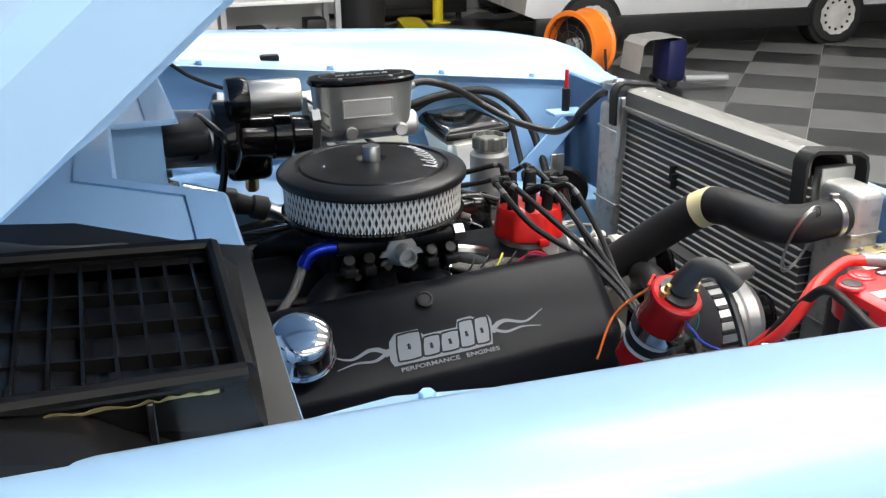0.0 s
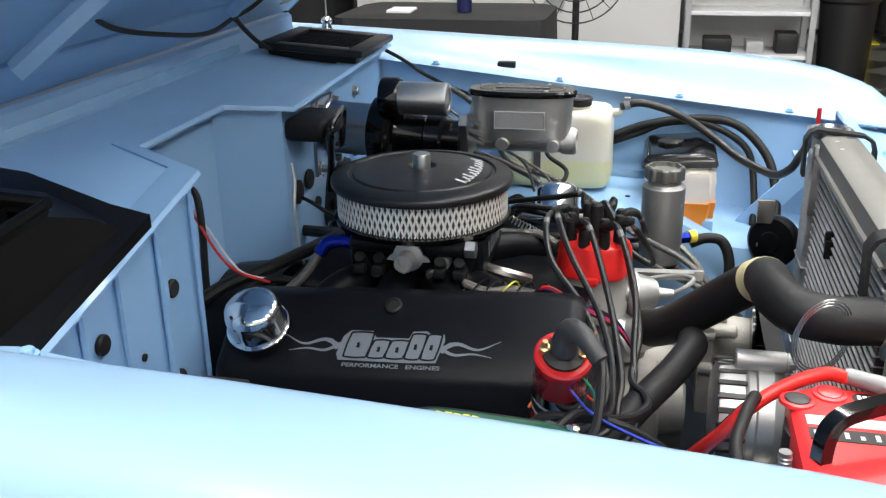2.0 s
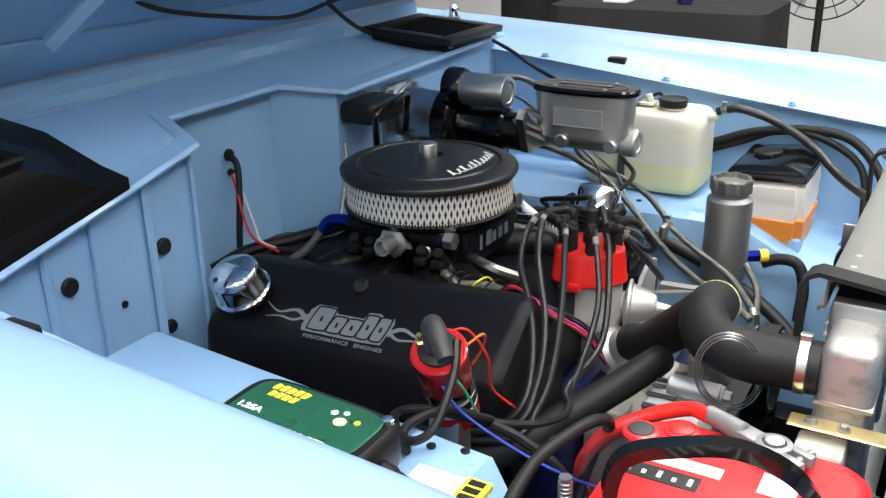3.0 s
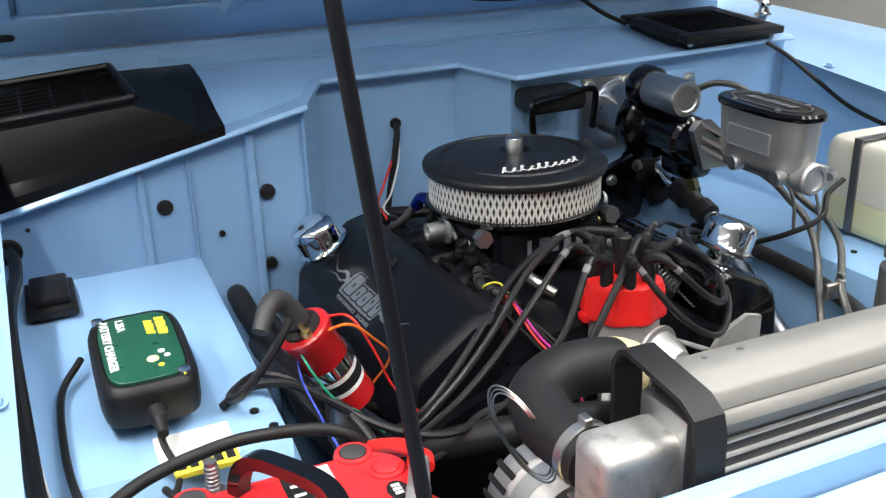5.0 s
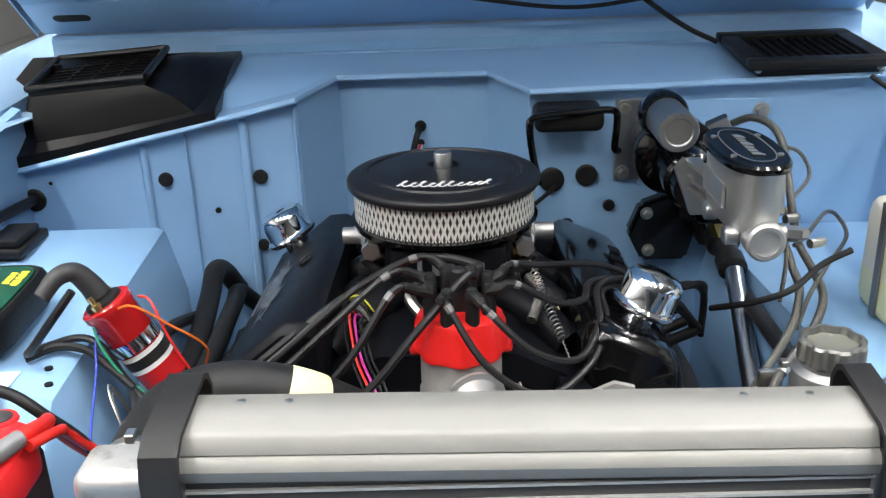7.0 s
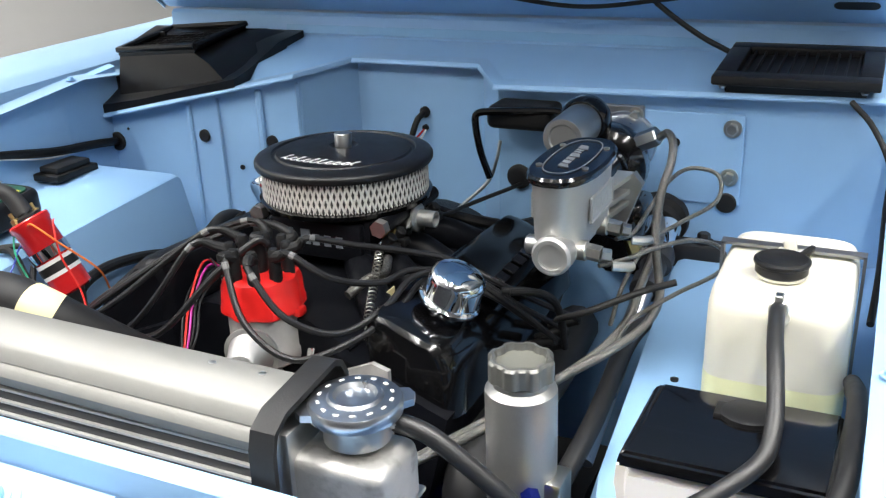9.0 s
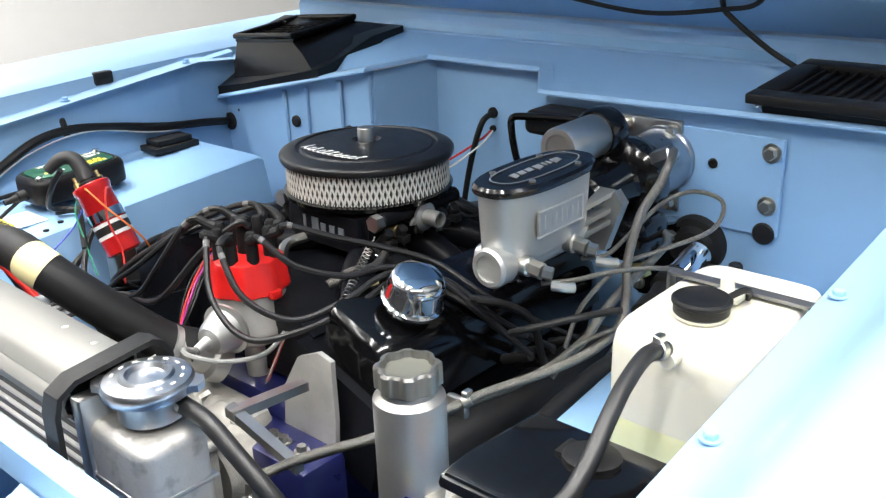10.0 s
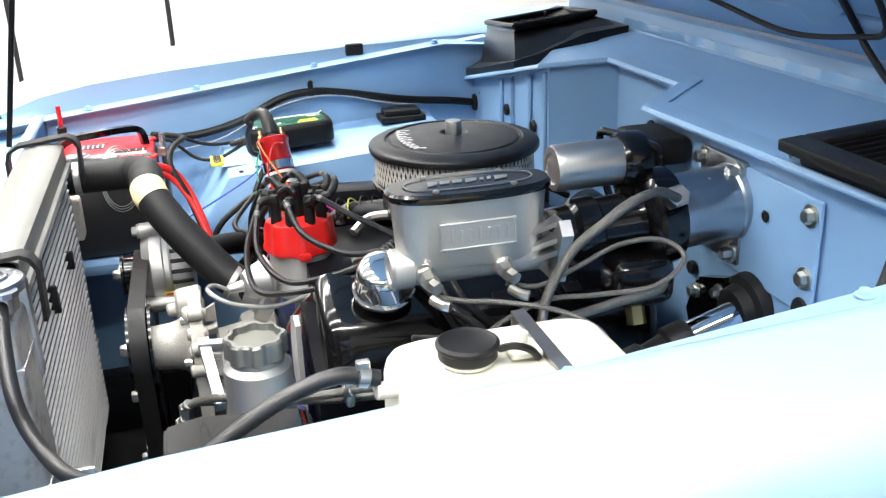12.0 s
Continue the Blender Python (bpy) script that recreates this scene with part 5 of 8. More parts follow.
    for i, c in enumerate(q):
        t = (q[min(i + 1, len(q) - 1)] - q[max(i - 1, 0)]).normalized()
        side = Vector((0.45, -0.89, 0))
        side = (side - t * side.dot(t)).normalized()
        up = t.cross(side).normalized()
        rows.append([c + side * 0.007 + up * 0.005, c + side * 0.0075 - up * 0.007, c - side * 0.0075 - up * 0.007, c - side * 0.007 + up * 0.005])
    loft(bm, rows, True, True)
    part("carry_handle", bm, BLACK_GLOSS, b, "black plastic strap handle")
    for x, y, ang in ((0.866, -0.414, 156),):
        bm = B()
        lathe(bm, (x, y, 0.934), (0, 0, 1), [(0.010, 0), (0.0085, 0.020), (0.006, 0.021)], 16)
        part("terminal_post", bm, ALU_CAST, b)
        m = Matrix.Translation((x, y, 0.938)) @ Matrix.Rotation(radians(ang), 4, "Z")
        bm = B()
        lathe(bm, (0, 0, 0), (0, 0, 1), [(0.010, 0), (0.0155, 0), (0.0165, 0.004), (0.0155, 0.013), (0.0105, 0.014), (0.010, 0.010)], 24)
        box(bm, (0.012, -0.010, 0.001), (0.036, 0.010, 0.012), 0.003)
        rod(bm, (0.030, 0, 0.007), (0.072, 0, 0.008), 0.0095, 0.0085, 16, 0.002)
        box(bm, (-0.034, -0.013, 0.001), (-0.010, -0.003, 0.013), 0.003)
        box(bm, (-0.034, 0.003, 0.001), (-0.010, 0.013, 0.013), 0.003)
        rod(bm, (-0.024, -0.020, 0.007), (-0.024, 0.020, 0.007), 0.004, n=8)
        bmesh.ops.transform(bm, matrix=m, verts=bm.verts)
        part("terminal_clamp", bm, LEAD, b, "grey lead terminal clamp")
    settle(b, -0.010, 0, 0.018)
    # tray
    bm = B()
    box(bm, (0.66, -0.66, 0.756), (0.95, -0.36, 0.776), 0.004)
    part("battery_tray", bm, PAINT_IN, car, "light blue battery tray")


battery()


def charger():
    c = thing("battery_charger", (0.455, -0.57, 0.915), "small black battery charger with green label", "battery charger")
    M = Matrix.Translation((0.455, -0.567, 0.912)) @ Matrix.Rotation(radians(2.5), 4, "Y") @ Matrix.Diagonal((1.08, 1.04, 1, 1))

    def oval(lx, ly, z, n=48, p=5.0):
        ang = [2 * math.pi * (k + 0.5) / n for k in range(n)]
        return [(lx * math.copysign(abs(math.cos(a)) ** (2 / p), math.cos(a)), ly * math.copysign(abs(math.sin(a)) ** (2 / p), math.sin(a)), z) for a in ang]

    def put(bm):
        bmesh.ops.transform(bm, matrix=M, verts=bm.verts)
        return bm
    bm = B()
    loft(bm, [oval(a, b, z) for a, b, z in ((0.074, 0.042, 0.0), (0.079, 0.047, 0.004), (0.080, 0.048, 0.010), (0.080, 0.048, 0.036), (0.078, 0.046, 0.042), (0.073, 0.042, 0.046), (0.069, 0.039, 0.0455), (0.068, 0.038, 0.044))], True, True)
    case = part("case", put(bm), BLACK_PLASTIC, c)
    bm = B()
    loft(bm, [oval(0.067, 0.0375, 0.0435), oval(0.067, 0.0375, 0.0470), oval(0.0665, 0.037, 0.0474)], True, True)
    lab = part("green_label", put(bm), GREEN_LABEL, case, "dark green label")
    # badge of slanted yellow strokes in two rows
    for row, (x0, n, h) in enumerate(((-0.052, 5, 0.010), (-0.049, 4, 0.009))):
        for k in range(n):
            bm = B()
            x, y = x0 + 0.0078 * k, 0.0215 - 0.0115 * row
            prism(bm, [(x, y, 0.0474), (x + 0.0055, y, 0.0474), (x + 0.0075, y + h * (0.85 + 0.15 * (k % 2)), 0.0474), (x + 0.0015, y + h, 0.0474)], (0, 0, 0.0006))
            part("badge_stroke", put(bm), YELLOW_PRINT, lab, "yellow badge stroke")
    for txt, size, px, py in (("1.25A", 0.011, -0.062, -0.017), ("BATTERY CHARGER", 0.0115, -0.062, -0.033)):
        cu = bpy.data.curves.new("lettering", "FONT")
        cu.body, cu.size, cu.extrude = txt, size, 0.0003
        cu.offset = 0.0004
        tmp = bpy.data.objects.new("lettering", cu)
        scene.collection.objects.link(tmp)
        bpy.context.view_layer.update()
        me = bpy.data.meshes.new_from_object(tmp.evaluated_get(bpy.context.evaluated_depsgraph_get()))
        bpy.data.objects.remove(tmp)
        bm = B()
        bm.from_mesh(me)
        bmesh.ops.transform(bm, matrix=Matrix.Translation((px, py, 0.0478)), verts=bm.verts)
        part("lettering", put(bm), WHITE_PRINT, lab, "white lettering")
    for px, py, m, r in ((0.032, 0.008, CREAM_LABEL, 0.006), (0.020, 0.018, WHITE_PRINT, 0.0035), (0.030, 0.022, WHITE_PRINT, 0.003), (0.046, 0.014, YELLOW_PRINT, 0.003)):
        bm = B()
        lathe(bm, (px, py, 0.0473), (0, 0, 1), [(r, 0), (r, 0.0008), (r * 0.5, 0.001)], 20)
        part("indicator", put(bm), m, lab)
    for px, py in ((0.066, 0.032), (-0.066, -0.034)):
        bm = B()
        lathe(bm, (px, py, 0.046), (0, 0, 1), [(0.006, 0), (0.006, 0.004), (0.003, 0.0055)], 14)
        part("screw", put(bm), CHROME, case)
    bm = B()
    lathe(bm, (0.08, 0.0, 0.018), (1, 0, -0.1), [(0.010, 0), (0.009, 0.012), (0.007, 0.014), (0.007, 0.018), (0.006, 0.02), (0.005, 0.035)], 14)
    part("strain_relief", put(bm), RUBBER, case)
    return c


settle(charger(), 0.010, 0.001, 0.005)


def master_cylinder():
    mc = thing("brake_master_cylinder", (0.37, 0.37, 0.95), "cast aluminium brake master cylinder with black oval lid", "master cylinder")
    cx, cy = 0.365, 0.368

    def oval(lx, ly, z, ox=0.0, oy=0.0, n=40, p=2.6):
        out = []
        for k in range(n):
            a = 2 * math.pi * k / n
            c, s = math.cos(a), math.sin(a)
            out.append((cx + ox + lx * 1.05 * math.copysign(abs(c) ** (2 / p), c), cy + oy + ly * math.copysign(abs(s) ** (2 / p), s), z))
        return out
    bm = B()
    loft(bm, [oval(0.076, 0.030, 0.985), oval(0.082, 0.034, 0.993), oval(0.086, 0.037, 1.06), oval(0.088, 0.039, 1.066)], True, True)
    res = part("reservoir", bm, ALU_CAST, mc, "cast aluminium reservoir")
    bm = B()
    loft(bm, [oval(0.091, 0.042, 1.066), oval(0.092, 0.043, 1.068), oval(0.092, 0.043, 1.073), oval(0.089, 0.040, 1.0765), oval(0.02, 0.01, 1.0775)], True, True)
    lid = part("lid", bm, BLACK_GLOSS, mc, "gloss black lid")
    bm = B()
    a, b = oval(0.072, 0.026, 1.0778), oval(0.0705, 0.0245, 1.0778)
    loft(bm, [a, b, [(x, y, z + 0.0006) for x, y, z in b], [(x, y, z + 0.0006) for x, y, z in a]], True)
    part("oval_line", bm, GREY_PRINT, lid, "fine pale oval line")
    # raised mark as plain slanted bars
    x = cx - 0.048
    for k, w in enumerate((0.016, 0.005, 0.005, 0.014, 0.011, 0.011, 0.011)):
        bm = B()
        prism(bm, [(x + w, cy - 0.005, 1.0778), (x + w + 0.003, cy + 0.005 if k % 3 else cy + 0.009, 1.0778), (x + 0.003, cy + 0.005, 1.0778), (x, cy - 0.005, 1.0778)], (0, 0, 0.0008))
        part("mark_bar", bm, GREY_PRINT, lid)
        x += w + 0.0035
    for s in (-1, 1):
        y = cy + s * 0.0362
        for lo, hi in (((-0.045, 1.010), (0.045, 1.0125)), ((-0.045, 1.0395), (0.045, 1.042)), ((-0.045, 1.0125), (-0.0425, 1.0395)), ((0.0425, 1.0125), (0.045, 1.0395))):
            bm = B()
            box(bm, (cx + lo[0], y - 0.0022, lo[1]), (cx + hi[0], y + 0.0022, hi[1]), 0.0008, 1)
            part("panel_rim", bm, ALU_CAST, res)
        bm = B()
        box(bm, (cx - 0.0425, y - 0.0015, 1.0125), (cx + 0.0425, y + 0.0006, 1.0395))
        fr = part("name_panel", bm, ALU_CAST, res)
        for k in range(7):
            bm = B()
            box(bm, (cx - 0.036 + k * 0.0108, y - 0.0014, 1.019), (cx - 0.0325 + k * 0.0108, y + 0.0014, 1.033 + 0.002 * (k % 3 == 0)), 0.0006, 1)
            part("relief_bar", bm, ALU_CAST, fr)
        for sx in (-1, 1):
            bm = B()
            lathe(bm, (cx + sx * 0.045, cy + s * 0.028, 1.0765), (0, 0, 1), [(0.004, 0), (0.004, 0.002), (0.002, 0.0025)], 10)
            part("lid_screw", bm, STEEL, lid)
    bm = B()
    lathe(bm, (0.285, cy + 0.004, 0.983), (1, 0, 0), [(0.022, 0), (0.021, 0.15), (0.024, 0.152), (0.024, 0.174), (0.021, 0.178), (0.016, 0.178), (0.016, 0.175), (0.008, 0.176), (0.001, 0.176)], 36)
    part("bore", bm, ALU_CAST, mc)
    # flange with ribs toward the booster
    bm = B()
    prism(bm, [(0.262, cy + 0.052, 1.035), (0.262, cy + 0.064, 1.02), (0.262, cy + 0.04, 0.955), (0.262, cy - 0.04, 0.955), (0.262, cy - 0.064, 1.02), (0.262, cy - 0.052, 1.035), (0.262, cy - 0.02, 1.0), (0.262, cy + 0.02, 1.0)], (0.014, 0, 0))
    part("flange", bm, ALU, mc)
    for s in (-1, 1):
        for z in (0.975, 0.99, 1.01):
            bm = B()
            prism(bm, [(0.272, cy + s * 0.052, z + 0.02), (0.30, cy + s * 0.025, z), (0.30, cy + s * 0.02, z), (0.272, cy + s * 0.03, z + 0.02)], (0, 0, 0.006))
            part("flange_rib", bm, ALU, mc)
    for s, px in ((-1, 0.335), (-1, 0.425), (1, 0.335), (1, 0.425)):
        bm = B()
        y = cy + s * 0.02
        rod(bm, (px, y, 0.982), (px, y + s * 0.018, 0.982), 0.012, bevel=0.002)
        if s > 0:
            rod(bm, (px, y + 0.016, 0.982), (px, y + 0.034, 0.980), 0.010, n=6)
            rod(bm, (px, y + 0.034, 0.980), (px - 0.004, y + 0.044, 0.978), 0.008, n=6)
        part("outlet_fitting", bm, STEEL if s > 0 else ALU, mc, "steel hex fitting")
    # electric-hydraulic booster body
    bo = thing("brake_booster", (0.12, 0.36, 0.97), "gloss black hydraulic brake booster with silver accumulator", "brake booster")
    bm = B()
    lathe(bm, (0.10, 0.348, 0.995), (1, 0, -0.06), [(0.05, 0), (0.060, 0.004), (0.062, 0.010), (0.062, 0.034), (0.056, 0.042), (0.040, 0.048), (0.036, 0.056), (0.036, 0.10), (0.040, 0.104), (0.040, 0.13), (0.034, 0.136), (0.033, 0.166)], 40)
    vb = part("valve_body", bm, BLACK_GLOSS, bo, "gloss black round valve body")
    bm = B()
    box(bm, (0.125, 0.365, 0.905), (0.205, 0.425, 0.965), 0.016, 3)
    part("port_block", bm, BLACK_GLOSS, vb)
    bm = B()
    rod(bm, (0.17, 0.40, 0.905), (0.17, 0.41, 0.88), 0.012, n=6)
    part("brass_fitting", bm, BRASS, vb, "brass hose fitting")
    bm = B()
    rod(bm, (0.125, 0.395, 1.03), (0.13, 0.425, 1.045), 0.014, n=6, bevel=0.002)
    part("hose_fitting", bm, CHROME_DULL, vb, "steel hex fitting")
    bm = B()
    lathe(bm, (0.127, 0.322, 1.062), (1, 0, -0.01), [(0.02, 0), (0.034, 0.002), (0.036, 0.006), (0.036, 0.03), (0.032, 0.036), (0.028, 0.036)], 36)
    part("accumulator_mount", bm, BLACK_GLOSS, bo)
    bm = B()
    tube(bm, [(0.148, 0.325, 1.045), (0.148, 0.328, 1.03), (0.145, 0.338, 1.015)], 0.02, 20, radii=lambda k: 0.026 - 0.008 * math.sin(math.pi * k))
    part("accumulator_neck", bm, BLACK_GLOSS, bo)
    bm = B()
    lathe(bm, (0.16, 0.322, 1.062), (1, 0, -0.01), [(0.029, 0), (0.029, 0.084), (0.027, 0.088), (0.020, 0.0885), (0.018, 0.0865), (0.006, 0.0865), (0.001, 0.0865)], 40)
    part("accumulator", bm, ALU, bo, "silver accumulator cylinder")
    bm = B()
    lathe(bm, (0.012, 0.348, 1.0), (1, 0, -0.06), [(0.050, 0), (0.050, 0.008), (0.0475, 0.011), (0.0475, 0.088), (0.043, 0.092)], 44)
    part("adapter_tube", bm, CHROME_DULL, bo, "polished adapter tube")
    bm = B()
    box(bm, (0.008, 0.275, 0.922), (0.018, 0.377, 1.058), 0.003)
    part("mounting_plate", bm, CHROME_DULL, bo, "polished mounting plate")
    for y, z in ((0.288, 1.045), (0.365, 1.045), (0.288, 0.936), (0.365, 0.936)):
        bm = B()
        bolt(bm, (0.018, y, z), (1, 0, 0), 0.008, 0.012)
        part("stud_nut", bm, STEEL, bo)
    return mc, bo


for unit, step in zip(master_cylinder(), ((-0.003, -0.004, 0.011), (-0.008, -0.012, 0.013))):
    settle(unit, *step)


def heater_box():
    """Black bracketed box with the bent line beside the booster."""
    h = thing("wiper_motor_bracket", (0.04, 0.2, 1.02), "black sheet metal bracket on the firewall", "bracket")
    bm = B()
    box(bm, (0.003, 0.128, 1.034), (0.075, 0.236, 1.072), 0.012, 3)
    part("plate", bm, BLACK_PLASTIC, h)
    bm = B()
    tube(bm, [(0.075, 0.135, 0.955), (0.085, 0.124, 1.0), (0.089, 0.118, 1.045), (0.089, 0.122, 1.062), (0.085, 0.145, 1.066), (0.076, 0.20, 1.068), (0.068, 0.242, 1.068), (0.066, 0.254, 1.062), (0.064, 0.256, 1.045), (0.060, 0.254, 1.005), (0.050, 0.262, 0.998)], 0.0058, 10, 5)
    part("pipe", bm, BLACK_GLOSS, h, "bent black pipe")


heater_box()


def reservoir_white():
    r = thing("coolant_overflow_jug", (0.42, 0.62, 0.9), "milky white plastic reservoir with black screw cap", "fluid reservoir")
    lo, hi = Vector((0.284, 0.552, 0.846)), Vector((0.506, 0.696, 0.996))
    bm = B()
    rows = []
    for z, k in ((lo.z, 0.92), (lo.z + 0.005, 0.97), (lo.z + 0.015, 1.0), (0.95, 1.0), (hi.z - 0.022, 0.995), (hi.z - 0.011, 0.97), (hi.z - 0.004, 0.925), (hi.z - 0.001, 0.87), (hi.z, 0.80)):
        c, s = (lo + hi) / 2, (hi - lo) / 2
        row = []
        for q in range(48):
            a = 2 * math.pi * q / 48
            ca, sa = math.cos(a), math.sin(a)
            row.append((c.x + s.x * k * math.copysign(abs(ca) ** 0.3, ca), c.y + s.y * k * math.copysign(abs(sa) ** 0.3, sa), z))
        rows.append(row)
    loft(bm, rows, True, True)
    part("tank", bm, POLY, r, "milky translucent tank")
    bm = B()
    c, s = (lo + hi) / 2, (hi - lo) / 2
    loft(bm, [[(c.x + (s.x * k + 0.0006) * math.copysign(abs(math.cos(a)) ** 0.3, math.cos(a)), c.y + (s.y * k + 0.0006) * math.copysign(abs(math.sin(a)) ** 0.3, math.sin(a)), z) for a in [2 * math.pi * (q + 0.001) / 48 for q in range(48)]] for z, k in ((lo.z - 0.0003, 0.92), (lo.z + 0.0045, 0.972), (lo.z + 0.0145, 1.001), (0.898, 1.0), (0.902, 0.998))], True, False)
    part("fluid", bm, YELLOW_FLUID, r, "pale yellow fluid showing through")
    c = (0.435, 0.620, 0)
    bm = B()
    lathe(bm, c, (0, 0, 1), [(0.025, 0.998), (0.025, 1.006)], 28)
    part("neck", bm, POLY, r)
    bm = B()
    lathe(bm, c, (0, 0, 1), [(0.025, 1.001), (0.027, 1.003), (0.027, 1.011), (0.029, 1.013), (0.029, 1.016), (0.026, 1.018), (0.023, 1.016), (0.001, 1.016)], 36)
    cap = part("cap", bm, BLACK_PLASTIC, r, "black screw cap")
    bm = B()
    tube(bm, [(0.41, 0.635, 1.012), (0.40, 0.645, 1.018), (0.385, 0.645, 1.012), (0.375, 0.64, 1.0)], 0.0035, 8)
    part("tether", bm, BLACK_PLASTIC, cap)
    bm = B()
    rod(bm, (0.39, 0.625, 1.0), (0.385, 0.622, 1.02), 0.007, bevel=0.001)
    box(bm, (0.37, 0.61, 1.0), (0.40, 0.64, 1.006), 0.002)
    part("vent_nipple", bm, POLY, r)
    bm = B()
    box(bm, (0.355, 0.547, 0.848), (0.369, 0.5505, 1.003))
    box(bm, (0.355, 0.547, 1.0005), (0.369, 0.701, 1.004))
    box(bm, (0.355, 0.6975, 0.848), (0.369, 0.701, 1.003))
    part("hold_down_strap", bm, STRAP, r, "flat black hold-down strap")
    bm = B()
    rod(bm, (0.495, 0.628, 0.985), (0.522, 0.632, 0.988), 0.008, bevel=0.001)
    part("barb", bm, POLY, r)
    return r


settle(reservoir_white(), 0.006, -0.002, 0.004)


def washer_tank():
    w = thing("washer_fluid_tank", (0.66, 0.60, 0.78), "frosted tank with black cover and orange fluid", "fluid reservoir")
    bm = B()
    loft(bm, [[(0.627, 0.535, 0.764), (0.712, 0.535, 0.764), (0.712, 0.655, 0.764), (0.627, 0.655, 0.764)], [(0.588, 0.51, 0.865), (0.722, 0.51, 0.865), (0.722, 0.685, 0.865), (0.588, 0.685, 0.865)], [(0.583, 0.512, 0.905), (0.716, 0.512, 0.912), (0.716, 0.695, 0.912), (0.583, 0.695, 0.905)]], True, True)
    bmesh.ops.bevel(bm, geom=bm.edges[:], offset=0.014, segments=3, affect="EDGES")
    part("tank", bm, CLEAR_POLY, w, "frosted plastic tank")
    bm = B()
    loft(bm, [[(0.622, 0.530, 0.760), (0.716, 0.530, 0.760), (0.716, 0.660, 0.760), (0.622, 0.660, 0.760)], [(0.5935, 0.5125, 0.835), (0.7225, 0.5125, 0.835), (0.7225, 0.6825, 0.835), (0.5935, 0.6825, 0.835)]], True, True)
    bmesh.ops.bevel(bm, geom=[e for e in bm.edges if abs(e.verts[0].co.z - e.verts[1].co.z) > 0.01 or e.verts[0].co.z < 0.81], offset=0.0145, segments=3, affect="EDGES")
    part("fluid", bm, ORANGE_FLUID, w, "orange fluid behind the wall")
    bm = B()
    loft(bm, [[(0.578, 0.515, 0.900), (0.722, 0.515, 0.908), (0.722, 0.703, 0.908), (0.578, 0.703, 0.900)], [(0.581, 0.518, 0.914), (0.719, 0.518, 0.922), (0.719, 0.700, 0.922), (0.581, 0.700, 0.914)], [(0.590, 0.528, 0.925), (0.685, 0.528, 0.934), (0.685, 0.693, 0.934), (0.590, 0.693, 0.925)]], True, True)
    bmesh.ops.bevel(bm, geom=bm.edges[:], offset=0.003, segments=2, affect="EDGES")
    cv = part("cover", bm, BLACK_GLOSS, w, "black plastic cover")
    bm = B()
    lathe(bm, (0.632, 0.615, 0.926), (-0.08, 0, 1), [(0.026, 0), (0.026, 0.008), (0.023, 0.010), (0.001, 0.0105)], 28)
    box(bm, (0.62, 0.585, 0.928), (0.645, 0.60, 0.935), 0.002)
    part("filler_lid", bm, BLACK_PLASTIC, cv)
    bm = B()
    box(bm, (0.70, 0.52, 0.75), (0.72, 0.56, 0.80), 0.002)
    part("bracket", bm, PAINT_IN, w)
    return w


settle(washer_tank(), -0.004, 0.002, 0.006)


def steering_can():
    c = (0.615, 0.398, 0)
    k = thing("power_steering_reservoir", (c[0], c[1], 0.76), "brushed aluminium reservoir can with knurled cap", "fluid reservoir")
    bm = B()
    lathe(bm, c, (0, 0, 1), [(0.035, 0.752), (0.038, 0.756), (0.038, 0.895), (0.0375, 0.897), (0.030, 0.903), (0.029, 0.914)], 44)
    part("can", bm, CAN_ALU, k)
    bm = B()
    lathe(bm, c, (0, 0, 1), [(0.030, 0.908), (0.0335, 0.911), (0.0335, 0.931), (0.031, 0.934), (0.0275, 0.934), (0.0262, 0.927), (0.0255, 0.9255)], 96, wave=lambda a: 1 + 0.05 * math.tanh(3 * math.cos(8 * a)))
    cp = part("cap", bm, CAP_GREY, k, "scalloped dull aluminium cap")
    bm = B()
    rod(bm, (c[0], c[1], 0.92), (c[0], c[1], 0.9265), 0.0268, n=40)
    part("cap_disc", bm, CAP_DISC, cp, "dull grey recessed disc")
    bm = B()
    rod(bm, (c[0] + 0.03, c[1] + 0.02, 0.79), (c[0] + 0.055, c[1] + 0.035, 0.79), 0.011, n=6)
    part("fitting", bm, BLUE_FIT, k, "blue anodised fitting")
    bm = B()
    rod(bm, (c[0] + 0.05, c[1] + 0.032, 0.79), (c[0] + 0.062, c[1] + 0.04, 0.79), 0.012, n=16)
    part("yellow_ring", bm, YELLOW_PRINT, k)
    bm = B()
    box(bm, (c[0] - 0.02, c[1] + 0.03, 0.76), (c[0] + 0.02, c[1] + 0.05, 0.80), 0.003)
    part("bracket", bm, STEEL, k)
    return k


settle(steering_can(), 0.002, -0.007, 0.016)


def horn():
    h = thing("horn", (0.83, 0.43, 0.80), "round black horn on a steel bracket", "horn")
    bm = B()
    lathe(bm, (0.835, 0.43, 0.815), (-0.5, -0.8, 0.1), [(0.03, -0.02), (0.048, -0.012), (0.05, 0), (0.05, 0.006), (0.044, 0.012), (0.02, 0.014), (0.018, 0.02), (0.001, 0.021)], 36)
    part("disc", bm, BLACK_SATIN, h)
    bm = B()
    box(bm, (0.80, 0.425, 0.85), (0.83, 0.431, 0.895), 0.001)
    part("bracket", bm, STEEL, h)
    bm = B()
    box(bm, (0.805, 0.43, 0.80), (0.86, 0.475, 0.81), 0.002)
    part("foot", bm, STEEL, h)
    return h


settle(horn(), -0.010, 0.045, -0.025)


